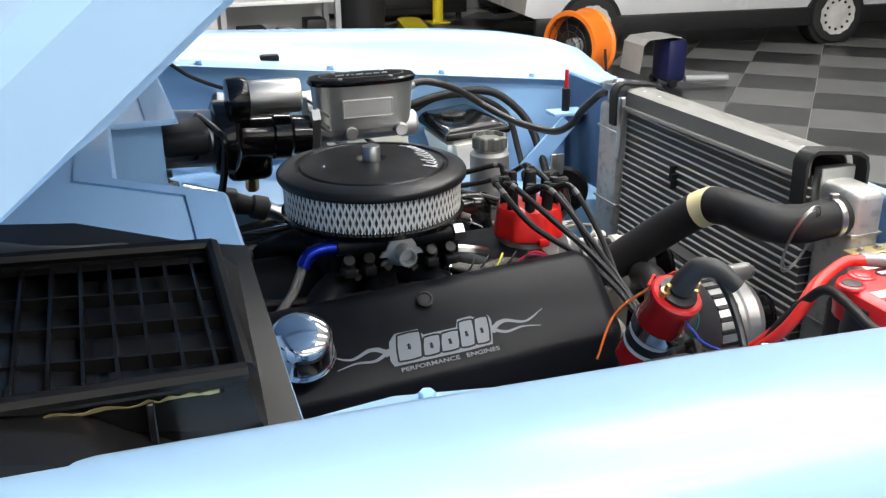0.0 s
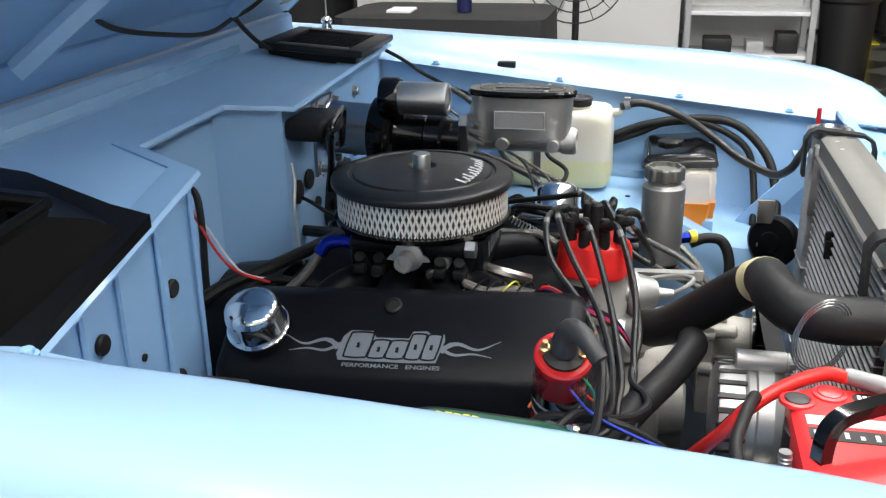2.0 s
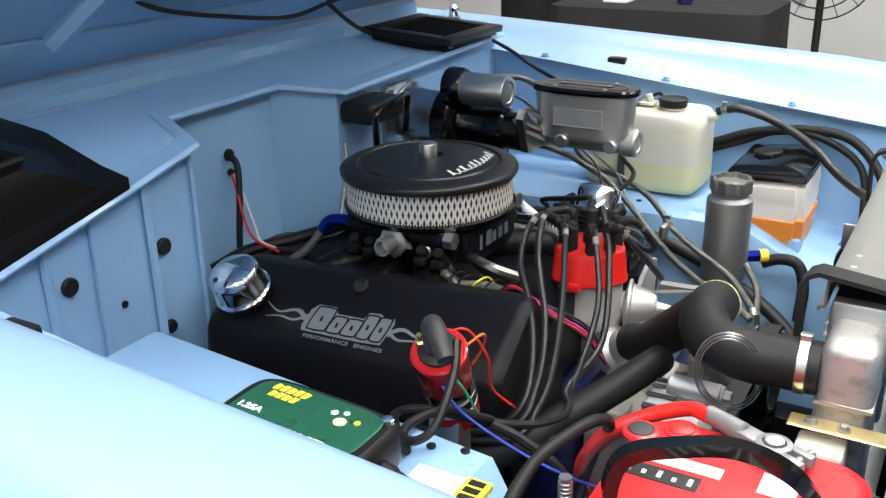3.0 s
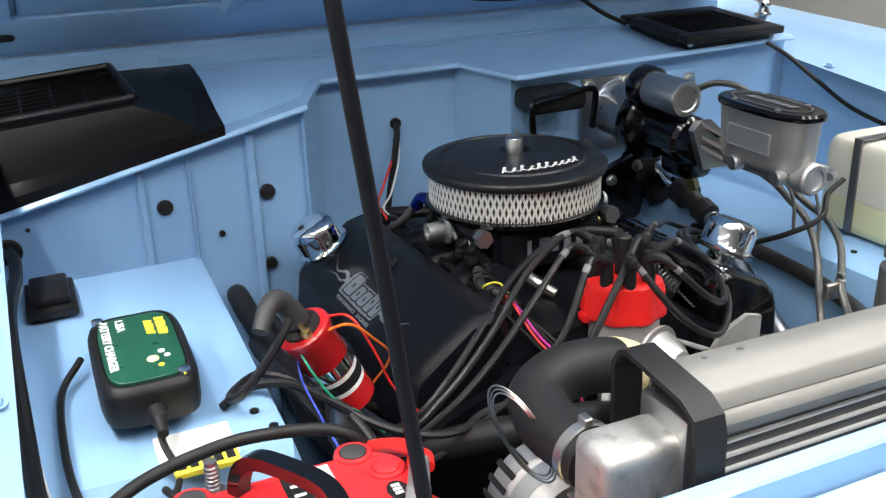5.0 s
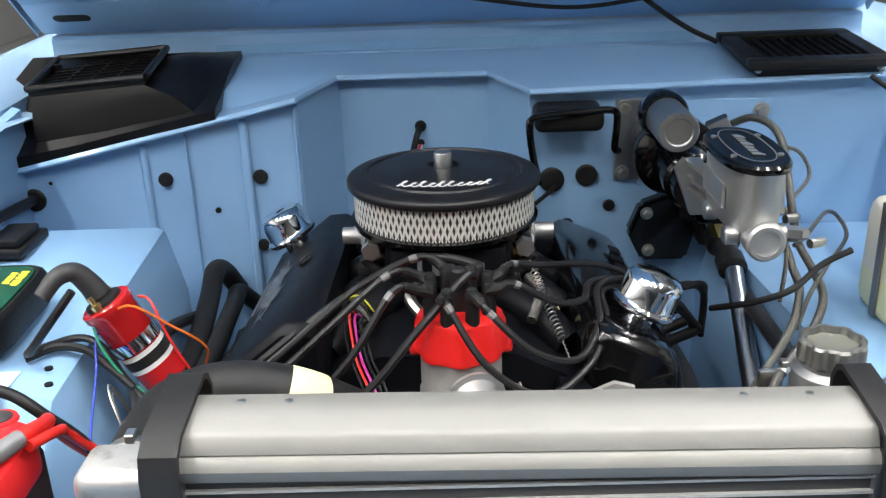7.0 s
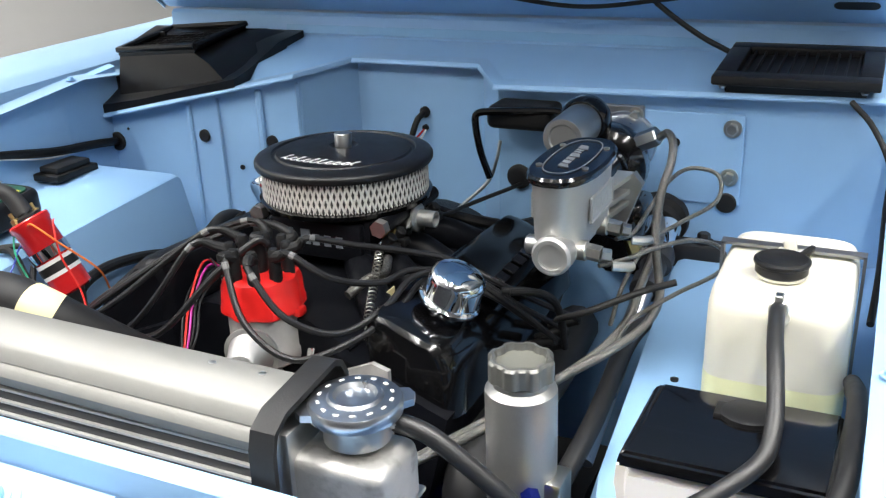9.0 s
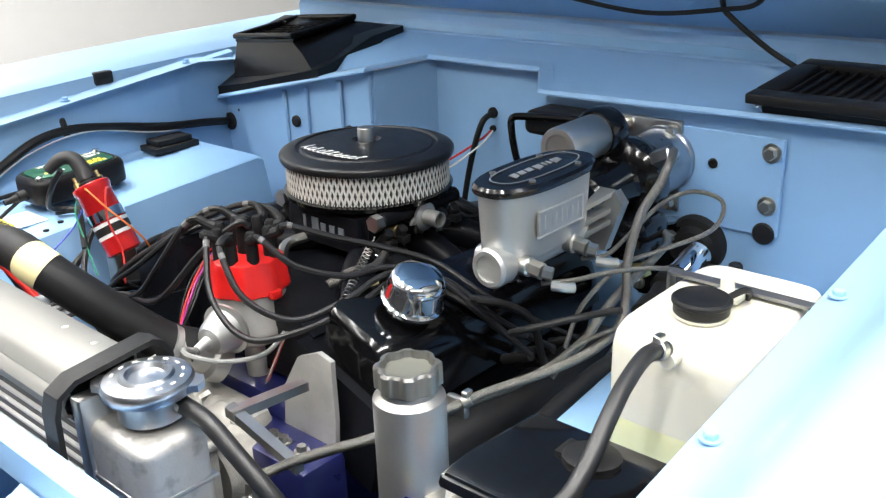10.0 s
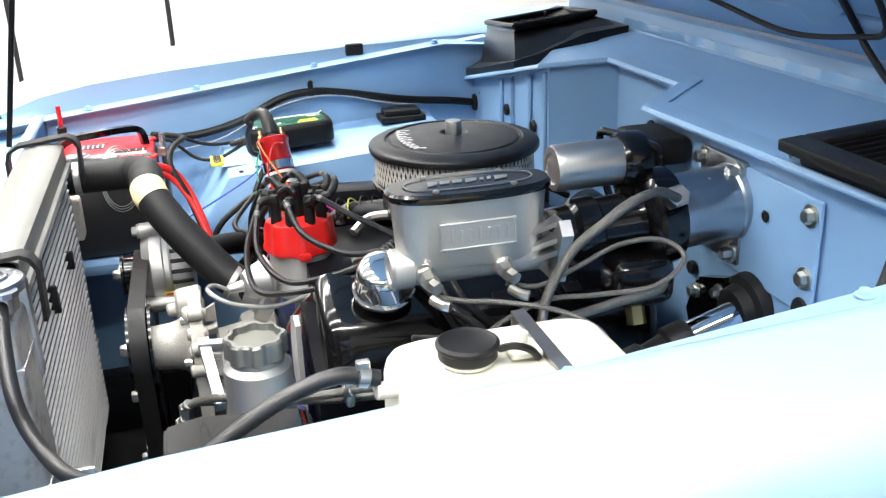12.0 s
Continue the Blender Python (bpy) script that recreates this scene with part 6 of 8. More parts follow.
def cowl_vent():
    """Black grille box on the driver side of the cowl."""
    v = thing("cowl_vent", (-0.05, 0.56, 1.10), "black plastic air box with open grille top", "vent box")
    M = Matrix.Translation((-0.070, 0.570, 1.100)) @ Matrix.Rotation(radians(4), 4, "Y")

    def put(bm):
        bmesh.ops.transform(bm, matrix=M, verts=bm.verts)
        return bm
    bm = B()
    loft(bm, [[(-0.09, -0.085, 0), (0.085, -0.085, 0), (0.085, 0.10, 0), (-0.09, 0.10, 0)], [(-0.095, -0.09, 0.024), (0.09, -0.09, 0.024), (0.09, 0.105, 0.024), (-0.095, 0.105, 0.024)]], True, True)
    part("box", put(bm), BLACK_PLASTIC, v)
    for lo, hi in (((-0.108, -0.105, 0.022), (-0.075, 0.12, 0.036)), ((0.072, -0.105, 0.022), (0.105, 0.12, 0.036)), ((-0.075, -0.105, 0.022), (0.072, -0.075, 0.036)), ((-0.075, 0.09, 0.022), (0.072, 0.12, 0.036))):
        bm = B()
        box(bm, lo, hi, 0.003)
        part("rim", put(bm), BLACK_PLASTIC, v)
    for k in range(11):
        bm = B()
        y = -0.068 + k * 0.0152
        box(bm, (-0.075, y, 0.024), (0.072, y + 0.003, 0.031), 0.001, 1)
        part("slat", put(bm), BLACK_PLASTIC, v)
    for y in (-0.09, 0.1):
        bm = B()
        lathe(bm, (0.095, y, 0.016), (0, 0, 1), [(0.004, 0), (0.006, 0.004)], 8)
        part("clip", put(bm), STEEL, v)


cowl_vent()


def cowl_scoop():
    """Black plenum on the passenger side of the cowl: flat skirt, raised open mouth."""
    v = thing("heater_plenum", (-0.03, -0.58, 1.05), "black moulded plenum with open grid mouth", "air plenum")

    def skirt(y, x):
        t = min(1, max(0, (y + 0.715) / 0.47))
        zf = 0.985 + 0.103 * t
        k = min(1, max(0, (0.03 - x) / 0.16))
        return zf + (1.112 - zf) * k + 0.022
    bm = B()
    rows = []
    for y in (-0.746, -0.60, -0.50, -0.42, -0.372):
        rows.append([(x, y, skirt(y, x)) for x in (0.048, 0.0, -0.05, -0.10, -0.19)])
    sheet(bm, rows, 0.02, (0, 0, -1))
    part("skirt", bm, PLENUM_BLACK, v)
    bm = B()
    base = [(0.022, -0.676), (0.036, -0.40), (-0.06, -0.385), (-0.18, -0.39), (-0.19, -0.690)]
    mid = [(0.003, -0.680, 1.1195), (0.006, -0.487, 1.1345), (-0.085, -0.4935, 1.1423), (-0.175, -0.50, 1.150), (-0.188, -0.70, 1.135)]
    inset = [(x * 0.94, y + (0.003 if y < -0.6 else -0.004), z) for x, y, z in mid]
    rows = [[(x, y, skirt(y, x) - 0.004) for x, y in base], [(u * 0.5 + x * 0.5, w * 0.5 + y * 0.5, (z - 0.018) * 0.5 + (skirt(y, x) - 0.004) * 0.5 + 0.007) for (x, y), (u, w, z) in zip(base, inset)], [(x, y, z - 0.017) for x, y, z in inset], [(x, y, z - 0.013) for x, y, z in mid], [(x - 0.003, y * 0.998, z) for x, y, z in mid]]
    loft(bm, rows, True, False)
    part("body", bm, PLENUM_BLACK, v, sharp=25)
    for a, b in zip(mid, mid[1:] + mid[:1]):
        bm = B()
        tube(bm, [(a[0], a[1], a[2] - 0.004), (b[0], b[1], b[2] - 0.004)], 0.006, 8, smooth=False)
        part("rim", bm, PLENUM_BLACK, v)

    def mouth_z(x, y):
        return 1.1195 + (y + 0.68) * 0.077 + (0.003 - x) * 0.083

    bm = B()
    prism(bm, [(x * 0.97 - 0.002, -0.59 + (y + 0.59) * 0.97, z - 0.028) for x, y, z in mid], (0, 0, 0.002))
    part("mouth_floor", bm, BLACK_PRINT, v)
    for k in range(3):
        bm = B()
        y = -0.640 + k * 0.045
        prism(bm, [(-0.172, y, mouth_z(-0.172, y) - 0.020), (-0.002, y, mouth_z(-0.002, y) - 0.020), (-0.002, y, mouth_z(-0.002, y) - 0.010), (-0.172, y, mouth_z(-0.172, y) - 0.010)], (0, 0.003, 0))
        part("slat", bm, PLENUM_BLACK, v)
    for k in range(8):
        bm = B()
        x = -0.158 + k * 0.0205
        prism(bm, [(x, -0.68, mouth_z(x, -0.68) - 0.019), (x, -0.50, mouth_z(x, -0.50) - 0.019), (x, -0.50, mouth_z(x, -0.50) - 0.009), (x, -0.68, mouth_z(x, -0.68) - 0.009)], (0.0025, 0, 0))
        part("slat", bm, PLENUM_BLACK, v)
    for x in (-0.058, -0.136):
        bm = B()
        box(bm, (x - 0.0025, -0.692, skirt(-0.69, x) - 0.004), (x + 0.0025, -0.676, mouth_z(x, -0.68) - 0.015), 0.001, 1)
        part("moulding_rib", bm, PLENUM_BLACK, v)
    rnd = random.Random(2)
    bm = B()
    row0 = [(-0.158 + 0.0062 * i, -0.681 - 0.00011 * (158 - 6.2 * i) + rnd.uniform(-0.0005, 0.0005), mouth_z(-0.158 + 0.0062 * i, -0.68) - 0.0165 + rnd.uniform(-0.0008, 0.0008)) for i in range(24)]
    sheet(bm, [row0, [(x, y - 0.0012, z + 0.0022 + rnd.uniform(-0.0014, 0.0014)) for x, y, z in row0]], 0.001, (0, -1, 0))
    part("masking_tape", bm, YELLOW_ZINC, v, "torn yellow masking tape")


cowl_scoop()


def steering_shaft():
    s = thing("steering_shaft", (0.1, 0.43, 0.85), "chrome and black steering shaft through the firewall", "steering shaft")
    bm = B()
    lathe(bm, (0.004, 0.397, 0.892), (1, 0.05, -0.1), [(0.045, -0.014), (0.045, 0), (0.043, 0.012), (0.034, 0.016), (0.030, 0.03), (0.022, 0.032)], 36)
    part("seal_ring", bm, RUBBER, s, "black rubber column seal")
    bm = B()
    lathe(bm, (0.04, 0.417, 0.892), (1, 0.0, -0.32), [(0.020, 0), (0.020, 0.075), (0.018, 0.078)], 28)
    part("shaft_tube", bm, CHROME, s)
    bm = B()
    lathe(bm, (0.10, 0.417, 0.873), (1, 0.0, -0.32), [(0.024, 0), (0.026, 0.006), (0.026, 0.03), (0.02, 0.034), (0.017, 0.06), (0.022, 0.065), (0.022, 0.09), (0.014, 0.095)], 24)
    part("joint", bm, DARK_METAL, s)
    bm = B()
    rod(bm, (0.19, 0.417, 0.845), (0.42, 0.40, 0.70), 0.014, n=18)
    part("lower_shaft", bm, CHROME_DULL, s)
    bm = B()
    box(bm, (0.01, 0.40, 0.83), (0.05, 0.50, 0.87), 0.006)
    bolt(bm, (0.03, 0.47, 0.87), (0, 0, 1), 0.010, 0.012)
    part("clamp", bm, DARK_METAL, s)
    bm = B()
    prism(bm, [(0.004, 0.305, 0.90), (0.004, 0.375, 0.925), (0.004, 0.40, 0.86), (0.004, 0.385, 0.80), (0.004, 0.31, 0.80), (0.004, 0.285, 0.85)], (0.03, 0, 0))
    bmesh.ops.bevel(bm, geom=bm.edges[:], offset=0.006, segments=2, affect="EDGES")
    part("column_bracket", bm, BLACK_GLOSS, s, "gloss black column bracket")
    for y, z in ((0.315, 0.885), (0.37, 0.905), (0.32, 0.82)):
        bm = B()
        bolt(bm, (0.034, y, z), (1, 0, 0), 0.007, 0.009)
        part("bracket_bolt", bm, STEEL, s)


steering_shaft()


def prop_rod():
    bm = B()
    tube(bm, [(0.978, -0.447, 0.99), (0.937, -0.459, 1.20), (0.897, -0.471, 1.40), (0.72, -0.49, 1.90)], 0.0050, 18, smooth=False)
    solid("prop_rod", bm, BLACK_SATIN, "thin black steel hood prop rod", "prop rod")


prop_rod()

# ---- wires, hoses and lines ----
def wire(name, pts, r, mat, label, category="wire", group="", n=8, step=6):
    h = thing(name, pts[0], label, category, group)
    bm = B()
    tube(bm, pts, r, n, step)
    part("sleeve", bm, mat, h)
    return h


DCX, DCY = 0.521, 0.003


def spark_wires():
    ang = lambda k: 2 * math.pi * (k + 0.5) / 8
    right = [(3, (0.46, -0.02, 0.985), (0.475, -0.10, 0.955), (0.52, -0.17, 0.925), (0.552, -0.235, 0.885), (0.555, -0.285, 0.845), (0.50, -0.315, 0.80)),
             (4, (0.475, -0.025, 0.992), (0.50, -0.10, 0.965), (0.545, -0.18, 0.915), (0.565, -0.25, 0.868), (0.55, -0.30, 0.83), (0.42, -0.322, 0.80)),
             (5, (0.52, -0.055, 0.99), (0.545, -0.12, 0.945), (0.566, -0.19, 0.893), (0.575, -0.26, 0.85), (0.54, -0.31, 0.815), (0.32, -0.325, 0.79)),
             (6, (0.56, -0.05, 0.985), (0.585, -0.10, 0.92), (0.588, -0.16, 0.865), (0.588, -0.23, 0.835), (0.56, -0.30, 0.80), (0.22, -0.325, 0.78))]
    left = [(0, (0.585, 0.055, 0.97), (0.592, 0.10, 0.925), (0.56, 0.15, 0.898), (0.50, 0.18, 0.912), (0.43, 0.185, 0.928), (0.385, 0.225, 0.92), (0.368, 0.29, 0.88), (0.33, 0.335, 0.82)),
            (1, (0.545, 0.085, 0.985), (0.53, 0.13, 0.955), (0.48, 0.165, 0.935), (0.42, 0.18, 0.932), (0.372, 0.235, 0.912), (0.352, 0.30, 0.87), (0.28, 0.335, 0.81)),
            (2, (0.50, 0.085, 0.99), (0.46, 0.12, 0.972), (0.41, 0.16, 0.952), (0.36, 0.21, 0.926), (0.33, 0.285, 0.88), (0.22, 0.335, 0.80)),
            (7, (0.575, 0.01, 0.975), (0.605, 0.05, 0.915), (0.60, 0.11, 0.875), (0.55, 0.165, 0.888), (0.48, 0.19, 0.908), (0.41, 0.195, 0.918), (0.378, 0.26, 0.895), (0.35, 0.31, 0.85), (0.30, 0.335, 0.80))]
    for side in (right, left):
        for k, *way in side:
            a = ang(k)
            p0 = Vector((DCX + 0.036 * math.cos(a), DCY + 0.036 * math.sin(a), 0.978))
            out = Vector((math.cos(a), math.sin(a), 0.35)) * 0.016
            way = [Vector(q) - Vector((0.004, 0.021, -0.003)) * (1 - i / len(way)) for i, q in enumerate(way)]
            h = wire("spark_plug_wire", [p0, p0 + out, *way], 0.0043, WIRE_BLACK, "black spark plug wire from the distributor cap", "spark plug wire", "spark plug wires")
            q = spline([p0, p0 + out, *way], 6)
            bm = B()
            tube(bm, q[0:11], 0.0075, 10, 1, radii=lambda u: 0.0085 - 0.003 * u)
            part("boot", bm, RUBBER, h, "black angled boot")
            for i0 in (12,):
                bm = B()
                tube(bm, q[i0:i0 + 2], 0.00455, 8, smooth=False)
                part("print_bar", bm, WIRE_PRINT, h)
            # plug boot at the head
            e = Vector(way[-1])
            s = 1 if e.y > 0 else -1
            bm = B()
            rod(bm, e, e + Vector((0, -s * 0.045, -0.02)), 0.0075, 0.007, 12)
            part("plug_boot", bm, RUBBER, h)


spark_wires()
wire("coil_wire", [(0.550, -0.424, 0.998), (0.558, -0.445, 0.972), (0.556, -0.478, 0.932), (0.540, -0.492, 0.917), (0.515, -0.482, 0.913), (0.492, -0.452, 0.912), (0.505, -0.42, 0.905), (0.545, -0.385, 0.885), (0.585, -0.335, 0.862), (0.605, -0.29, 0.852), (0.602, -0.255, 0.848), (0.585, -0.22, 0.850), (0.59, -0.12, 0.87), (0.565, -0.04, 0.95), (0.535, 0.01, 0.995), (0.525, 0.022, 0.99)], 0.0048, WIRE_BLACK, "black ignition wire looping from coil to distributor", "ignition wire")

# thin coloured leads round the coil
wire("thin_wire", [(0.498, -0.40, 0.965), (0.53, -0.415, 0.93), (0.56, -0.41, 0.90), (0.64, -0.395, 0.86), (0.72, -0.365, 0.83)], 0.0014, BLUE_WIRE, "thin blue wire from the coil", "wire", n=6)
wire("thin_wire", [(0.53, -0.418, 0.962), (0.548, -0.405, 0.93), (0.552, -0.385, 0.895), (0.560, -0.36, 0.875), (0.565, -0.335, 0.845)], 0.0014, GREEN_WIRE, "thin green wire from the coil", "wire", n=6)
wire("thin_wire", [(0.535, -0.385, 0.968), (0.545, -0.36, 0.975), (0.53, -0.33, 0.945), (0.50, -0.30, 0.90), (0.47, -0.315, 0.85)], 0.0016, ORANGE_WIRE, "thin orange wire from the coil", "wire", n=6)
wire("thin_wire", [(0.50, -0.37, 0.968), (0.52, -0.35, 0.97), (0.535, -0.33, 0.93), (0.53, -0.31, 0.88), (0.55, -0.28, 0.84)], 0.0016, RED_WIRE, "thin red wire from the coil", "wire", n=6)
wire("corrugated_loom", [(0.56, -0.37, 0.875), (0.59, -0.36, 0.86), (0.63, -0.35, 0.83), (0.66, -0.34, 0.78)], 0.006, BLACK_PLASTIC, "black corrugated wiring loom", "wiring loom")
for k, (m, dy) in enumerate(((RED_WIRE, 0.0), (PURPLE_WIRE, 0.006), (BLACK_PLASTIC, 0.012), (BLACK_PLASTIC, -0.006), (WIRE_BLACK, 0.018))):
    wire("thin_wire", [(0.44, -0.12 + dy, 0.90), (0.47, -0.13 + dy, 0.925 - 0.006 * k), (0.52, -0.12 + dy, 0.89), (0.56, -0.10 + dy, 0.86), (0.585, -0.09, 0.82)], 0.0017, m, "thin coloured engine wire", "wire", "engine harness wires", 6)
for k in range(5):
    x = 0.36 + 0.02 * k
    wire("thin_wire", [(x, -0.11, 0.89), (x + 0.01, -0.135, 0.915 + 0.004 * (k % 2)), (x + 0.025, -0.12, 0.925), (x + 0.03, -0.10, 0.90)], 0.0013, (BLACK_PLASTIC, WIRE_BLACK, YELLOW_WIRE, WIRE_BLACK, BLACK_PLASTIC)[k], "loose thin wire on the engine", "wire", "engine harness wires", 6)

# firewall pass-throughs
wire("heater_tube", [(-0.082, -0.055, 1.014), (-0.06, -0.062, 1.0), (-0.05, -0.075, 0.95), (-0.045, -0.09, 0.88), (-0.04, -0.10, 0.80)], 0.0055, RUBBER, "black tube through the firewall", "tube")
wire("thin_wire", [(-0.082, -0.055, 0.985), (-0.06, -0.07, 0.965), (-0.01, -0.11, 0.93), (0.03, -0.135, 0.915), (0.08, -0.14, 0.905)], 0.002, RED_WIRE, "red wire through the firewall", "wire", n=6)
wire("thin_wire", [(-0.082, -0.052, 0.985), (-0.055, -0.062, 0.96), (0.0, -0.10, 0.92), (0.04, -0.13, 0.91), (0.085, -0.13, 0.905)], 0.0018, WHITE_WIRE, "white wire through the firewall", "wire", n=6)
wire("throttle_cable", [(0.006, 0.17, 0.93), (0.04, 0.15, 0.925), (0.10, 0.11, 0.915), (0.17, 0.10, 0.92), (0.20, 0.10, 0.935)], 0.0035, RUBBER, "thin black throttle cable from the firewall", "cable")

# return spring
bm = B()
a, b = Vector((0.37, 0.095, 0.945)), Vector((0.50, 0.135, 0.865))
d = (b - a)
u, w = frame_of(d)
pts = []
for i in range(24 * 10 + 1):
    f = i / 240
    rr = 0.0055 if 0.1 < f < 0.8 else 0.0008
    pts.append(a + d * f + (u * math.cos(2 * math.pi * 26 * f) + w * math.sin(2 * math.pi * 26 * f)) * rr)
tube(bm, pts, 0.0009, 5, smooth=False)
solid("return_spring", bm, STEEL, "thin steel throttle return spring", "spring")

# heater hoses between the passenger apron and the engine
hose("heater_hose", [(0.035, -0.37, 0.77), (0.06, -0.385, 0.815), (0.10, -0.39, 0.83), (0.16, -0.385, 0.815), (0.28, -0.375, 0.80), (0.42, -0.37, 0.78), (0.54, -0.33, 0.76)], 0.016, RUBBER, "black rubber heater hose beside the engine", n=14)
hose("heater_hose", [(0.035, -0.34, 0.74), (0.08, -0.36, 0.785), (0.15, -0.352, 0.795), (0.28, -0.345, 0.80), (0.44, -0.34, 0.79), (0.56, -0.27, 0.80), (0.60, -0.20, 0.80)], 0.014, RUBBER, "black rubber heater hose beside the engine", n=14)
hose("corrugated_loom", [(0.20, -0.395, 0.80), (0.30, -0.405, 0.83), (0.40, -0.40, 0.845), (0.47, -0.385, 0.835), (0.52, -0.36, 0.80)], 0.009, BLACK_PLASTIC, "black corrugated wiring loom", "wiring loom", n=10)
# braided steel lines on the driver side
hose("braided_line", [(0.127, 0.416, 1.056), (0.16, 0.433, 1.072), (0.20, 0.449, 1.070), (0.235, 0.455, 1.052), (0.272, 0.452, 1.022), (0.301, 0.454, 0.974), (0.314, 0.462, 0.935), (0.346, 0.472, 0.910), (0.40, 0.467, 0.897), (0.455, 0.438, 0.883), (0.50, 0.398, 0.866), (0.528, 0.371, 0.85), (0.591, 0.33, 0.83), (0.652, 0.282, 0.818), (0.689, 0.246, 0.80), (0.707, 0.230, 0.784)], 0.0056, BRAID, "braided stainless hose from the booster to the pump", clamps=(0.72,), n=12)
hose("braided_line", [(0.335, 0.412, 0.978), (0.30, 0.425, 0.975), (0.26, 0.435, 0.995), (0.215, 0.45, 1.022), (0.175, 0.47, 1.03), (0.165, 0.505, 1.02), (0.20, 0.51, 0.995), (0.25, 0.47, 0.975), (0.30, 0.445, 0.965), (0.36, 0.43, 0.93), (0.38, 0.42, 0.88)], 0.0029, BRAID, "thin braided brake line in a loop", n=10)
hose("braided_line", [(0.421, 0.415, 0.976), (0.39, 0.44, 0.976), (0.355, 0.465, 0.98), (0.30, 0.50, 0.975), (0.265, 0.53, 0.955), (0.29, 0.535, 0.935), (0.35, 0.49, 0.92), (0.40, 0.45, 0.90), (0.42, 0.43, 0.86)], 0.0029, BRAID, "thin braided brake line in a loop", n=10)
hose("braided_line", [(0.13, 0.40, 0.955), (0.15, 0.425, 0.948), (0.22, 0.444, 0.948), (0.29, 0.447, 0.936), (0.342, 0.445, 0.915), (0.380, 0.444, 0.895), (0.431, 0.418, 0.866), (0.503, 0.358, 0.833), (0.558, 0.312, 0.813), (0.621, 0.267, 0.799), (0.686, 0.227, 0.787), (0.705, 0.215, 0.780)], 0.0056, BRAID, "braided stainless return hose", n=12)
hose("braided_line", [(0.706, 0.240, 0.735), (0.703, 0.262, 0.742), (0.698, 0.295, 0.760), (0.685, 0.340, 0.782), (0.655, 0.385, 0.80)], 0.0056, BRAID, "braided stainless pump hose", n=12)
for x, y, z in ((0.707, 0.230, 0.784), (0.714, 0.2275, 0.762)):
    bm = B()
    rod(bm, (x, y, z + 0.004), (x + 0.002, y - 0.003, z - 0.026), 0.010, 0.009, 6, 0.001)
    rod(bm, (x + 0.002, y - 0.003, z - 0.024), (x + 0.003, y - 0.004, z - 0.075), 0.013, 0.014, 16, 0.002)
    rod(bm, (x - 0.004, y + 0.005, z + 0.008), (x, y, z), 0.0075, 0.0085, 12, 0.001)
    solid("pump_fitting", bm, STEEL, "bright steel hose fitting on the pump", "fitting", group="pump fittings")
lc = thing("line_clip", (0.515, 0.365, 0.842), "bright metal clip joining two braided hoses", "clip")
bm = B()
box(bm, (0.510, 0.352, 0.832), (0.522, 0.382, 0.858), 0.005)
part("band", bm, STEEL, lc)
hose("black_hose", [(0.39, 0.50, 0.955), (0.40, 0.46, 0.94), (0.44, 0.41, 0.925), (0.42, 0.37, 0.90), (0.35, 0.34, 0.86)], 0.0042, RUBBER, "thin black rubber hose", n=10)
for k in range(2):
    hose("black_hose", [(0.38, 0.275 + 0.012 * k, 0.905), (0.36, 0.31 + 0.012 * k, 0.90), (0.33, 0.335, 0.87), (0.31, 0.34, 0.80)], 0.005, RUBBER, "thin black rubber hose", n=10)
hose("frame_tube", [(0.13, 0.435, 0.80), (0.30, 0.425, 0.82), (0.50, 0.43, 0.80), (0.68, 0.40, 0.73), (0.78, 0.36, 0.66)], 0.012, DARK_METAL, "dark rubber heater pipe beside the engine", n=12)
# elbows at the master cylinder
for x in (0.335, 0.425):
    bm = B()
    tube(bm, [(x, 0.432, 0.979), (x - 0.006, 0.446, 0.978), (x - 0.014, 0.452, 0.977)], 0.006, 10)
    solid("brake_elbow", bm, STEEL, "steel elbow fitting on a brake line", "fitting")

# overflow hose from jug to radiator neck
hose("overflow_hose", [(0.524, 0.626, 1.002), (0.56, 0.627, 1.011), (0.60, 0.631, 1.003), (0.637, 0.637, 0.988), (0.68, 0.643, 0.963), (0.712, 0.636, 0.942), (0.755, 0.592, 0.918), (0.80, 0.543, 0.906), (0.823, 0.508, 0.909), (0.842, 0.482, 0.931), (0.851, 0.466, 0.957), (0.857, 0.436, 0.984), (0.861, 0.406, 1.006), (0.865, 0.378, 1.014)], 0.0078, RUBBER_SHEEN, "black rubber overflow hose from jug to radiator", clamps=(0.03,), n=12)
hose("vent_hose", [(0.03, 0.655, 1.10), (0.06, 0.685, 1.075), (0.11, 0.712, 1.035), (0.20, 0.713, 1.00), (0.34, 0.713, 0.975), (0.42, 0.71, 0.95)], 0.004, RUBBER, "thin black hose along the inner fender", n=10)
hose("washer_hose", [(0.50, 0.70, 0.92), (0.58, 0.705, 0.95), (0.68, 0.705, 0.965), (0.76, 0.70, 0.955), (0.82, 0.67, 0.90), (0.84, 0.63, 0.83), (0.84, 0.58, 0.77)], 0.009, RUBBER, "black hose hanging on the inner fender", n=12)
hose("washer_hose", [(0.48, 0.70, 0.90), (0.56, 0.705, 0.93), (0.62, 0.705, 0.955), (0.70, 0.70, 0.955), (0.78, 0.69, 0.91), (0.80, 0.66, 0.83), (0.80, 0.62, 0.77)], 0.007, RUBBER, "black hose hanging on the inner fender", n=12)
hose("can_hose", [(0.672, 0.434, 0.79), (0.70, 0.44, 0.80), (0.73, 0.44, 0.795), (0.745, 0.43, 0.76), (0.745, 0.42, 0.70)], 0.010, RUBBER, "black hose with yellow ring at the can", n=12)

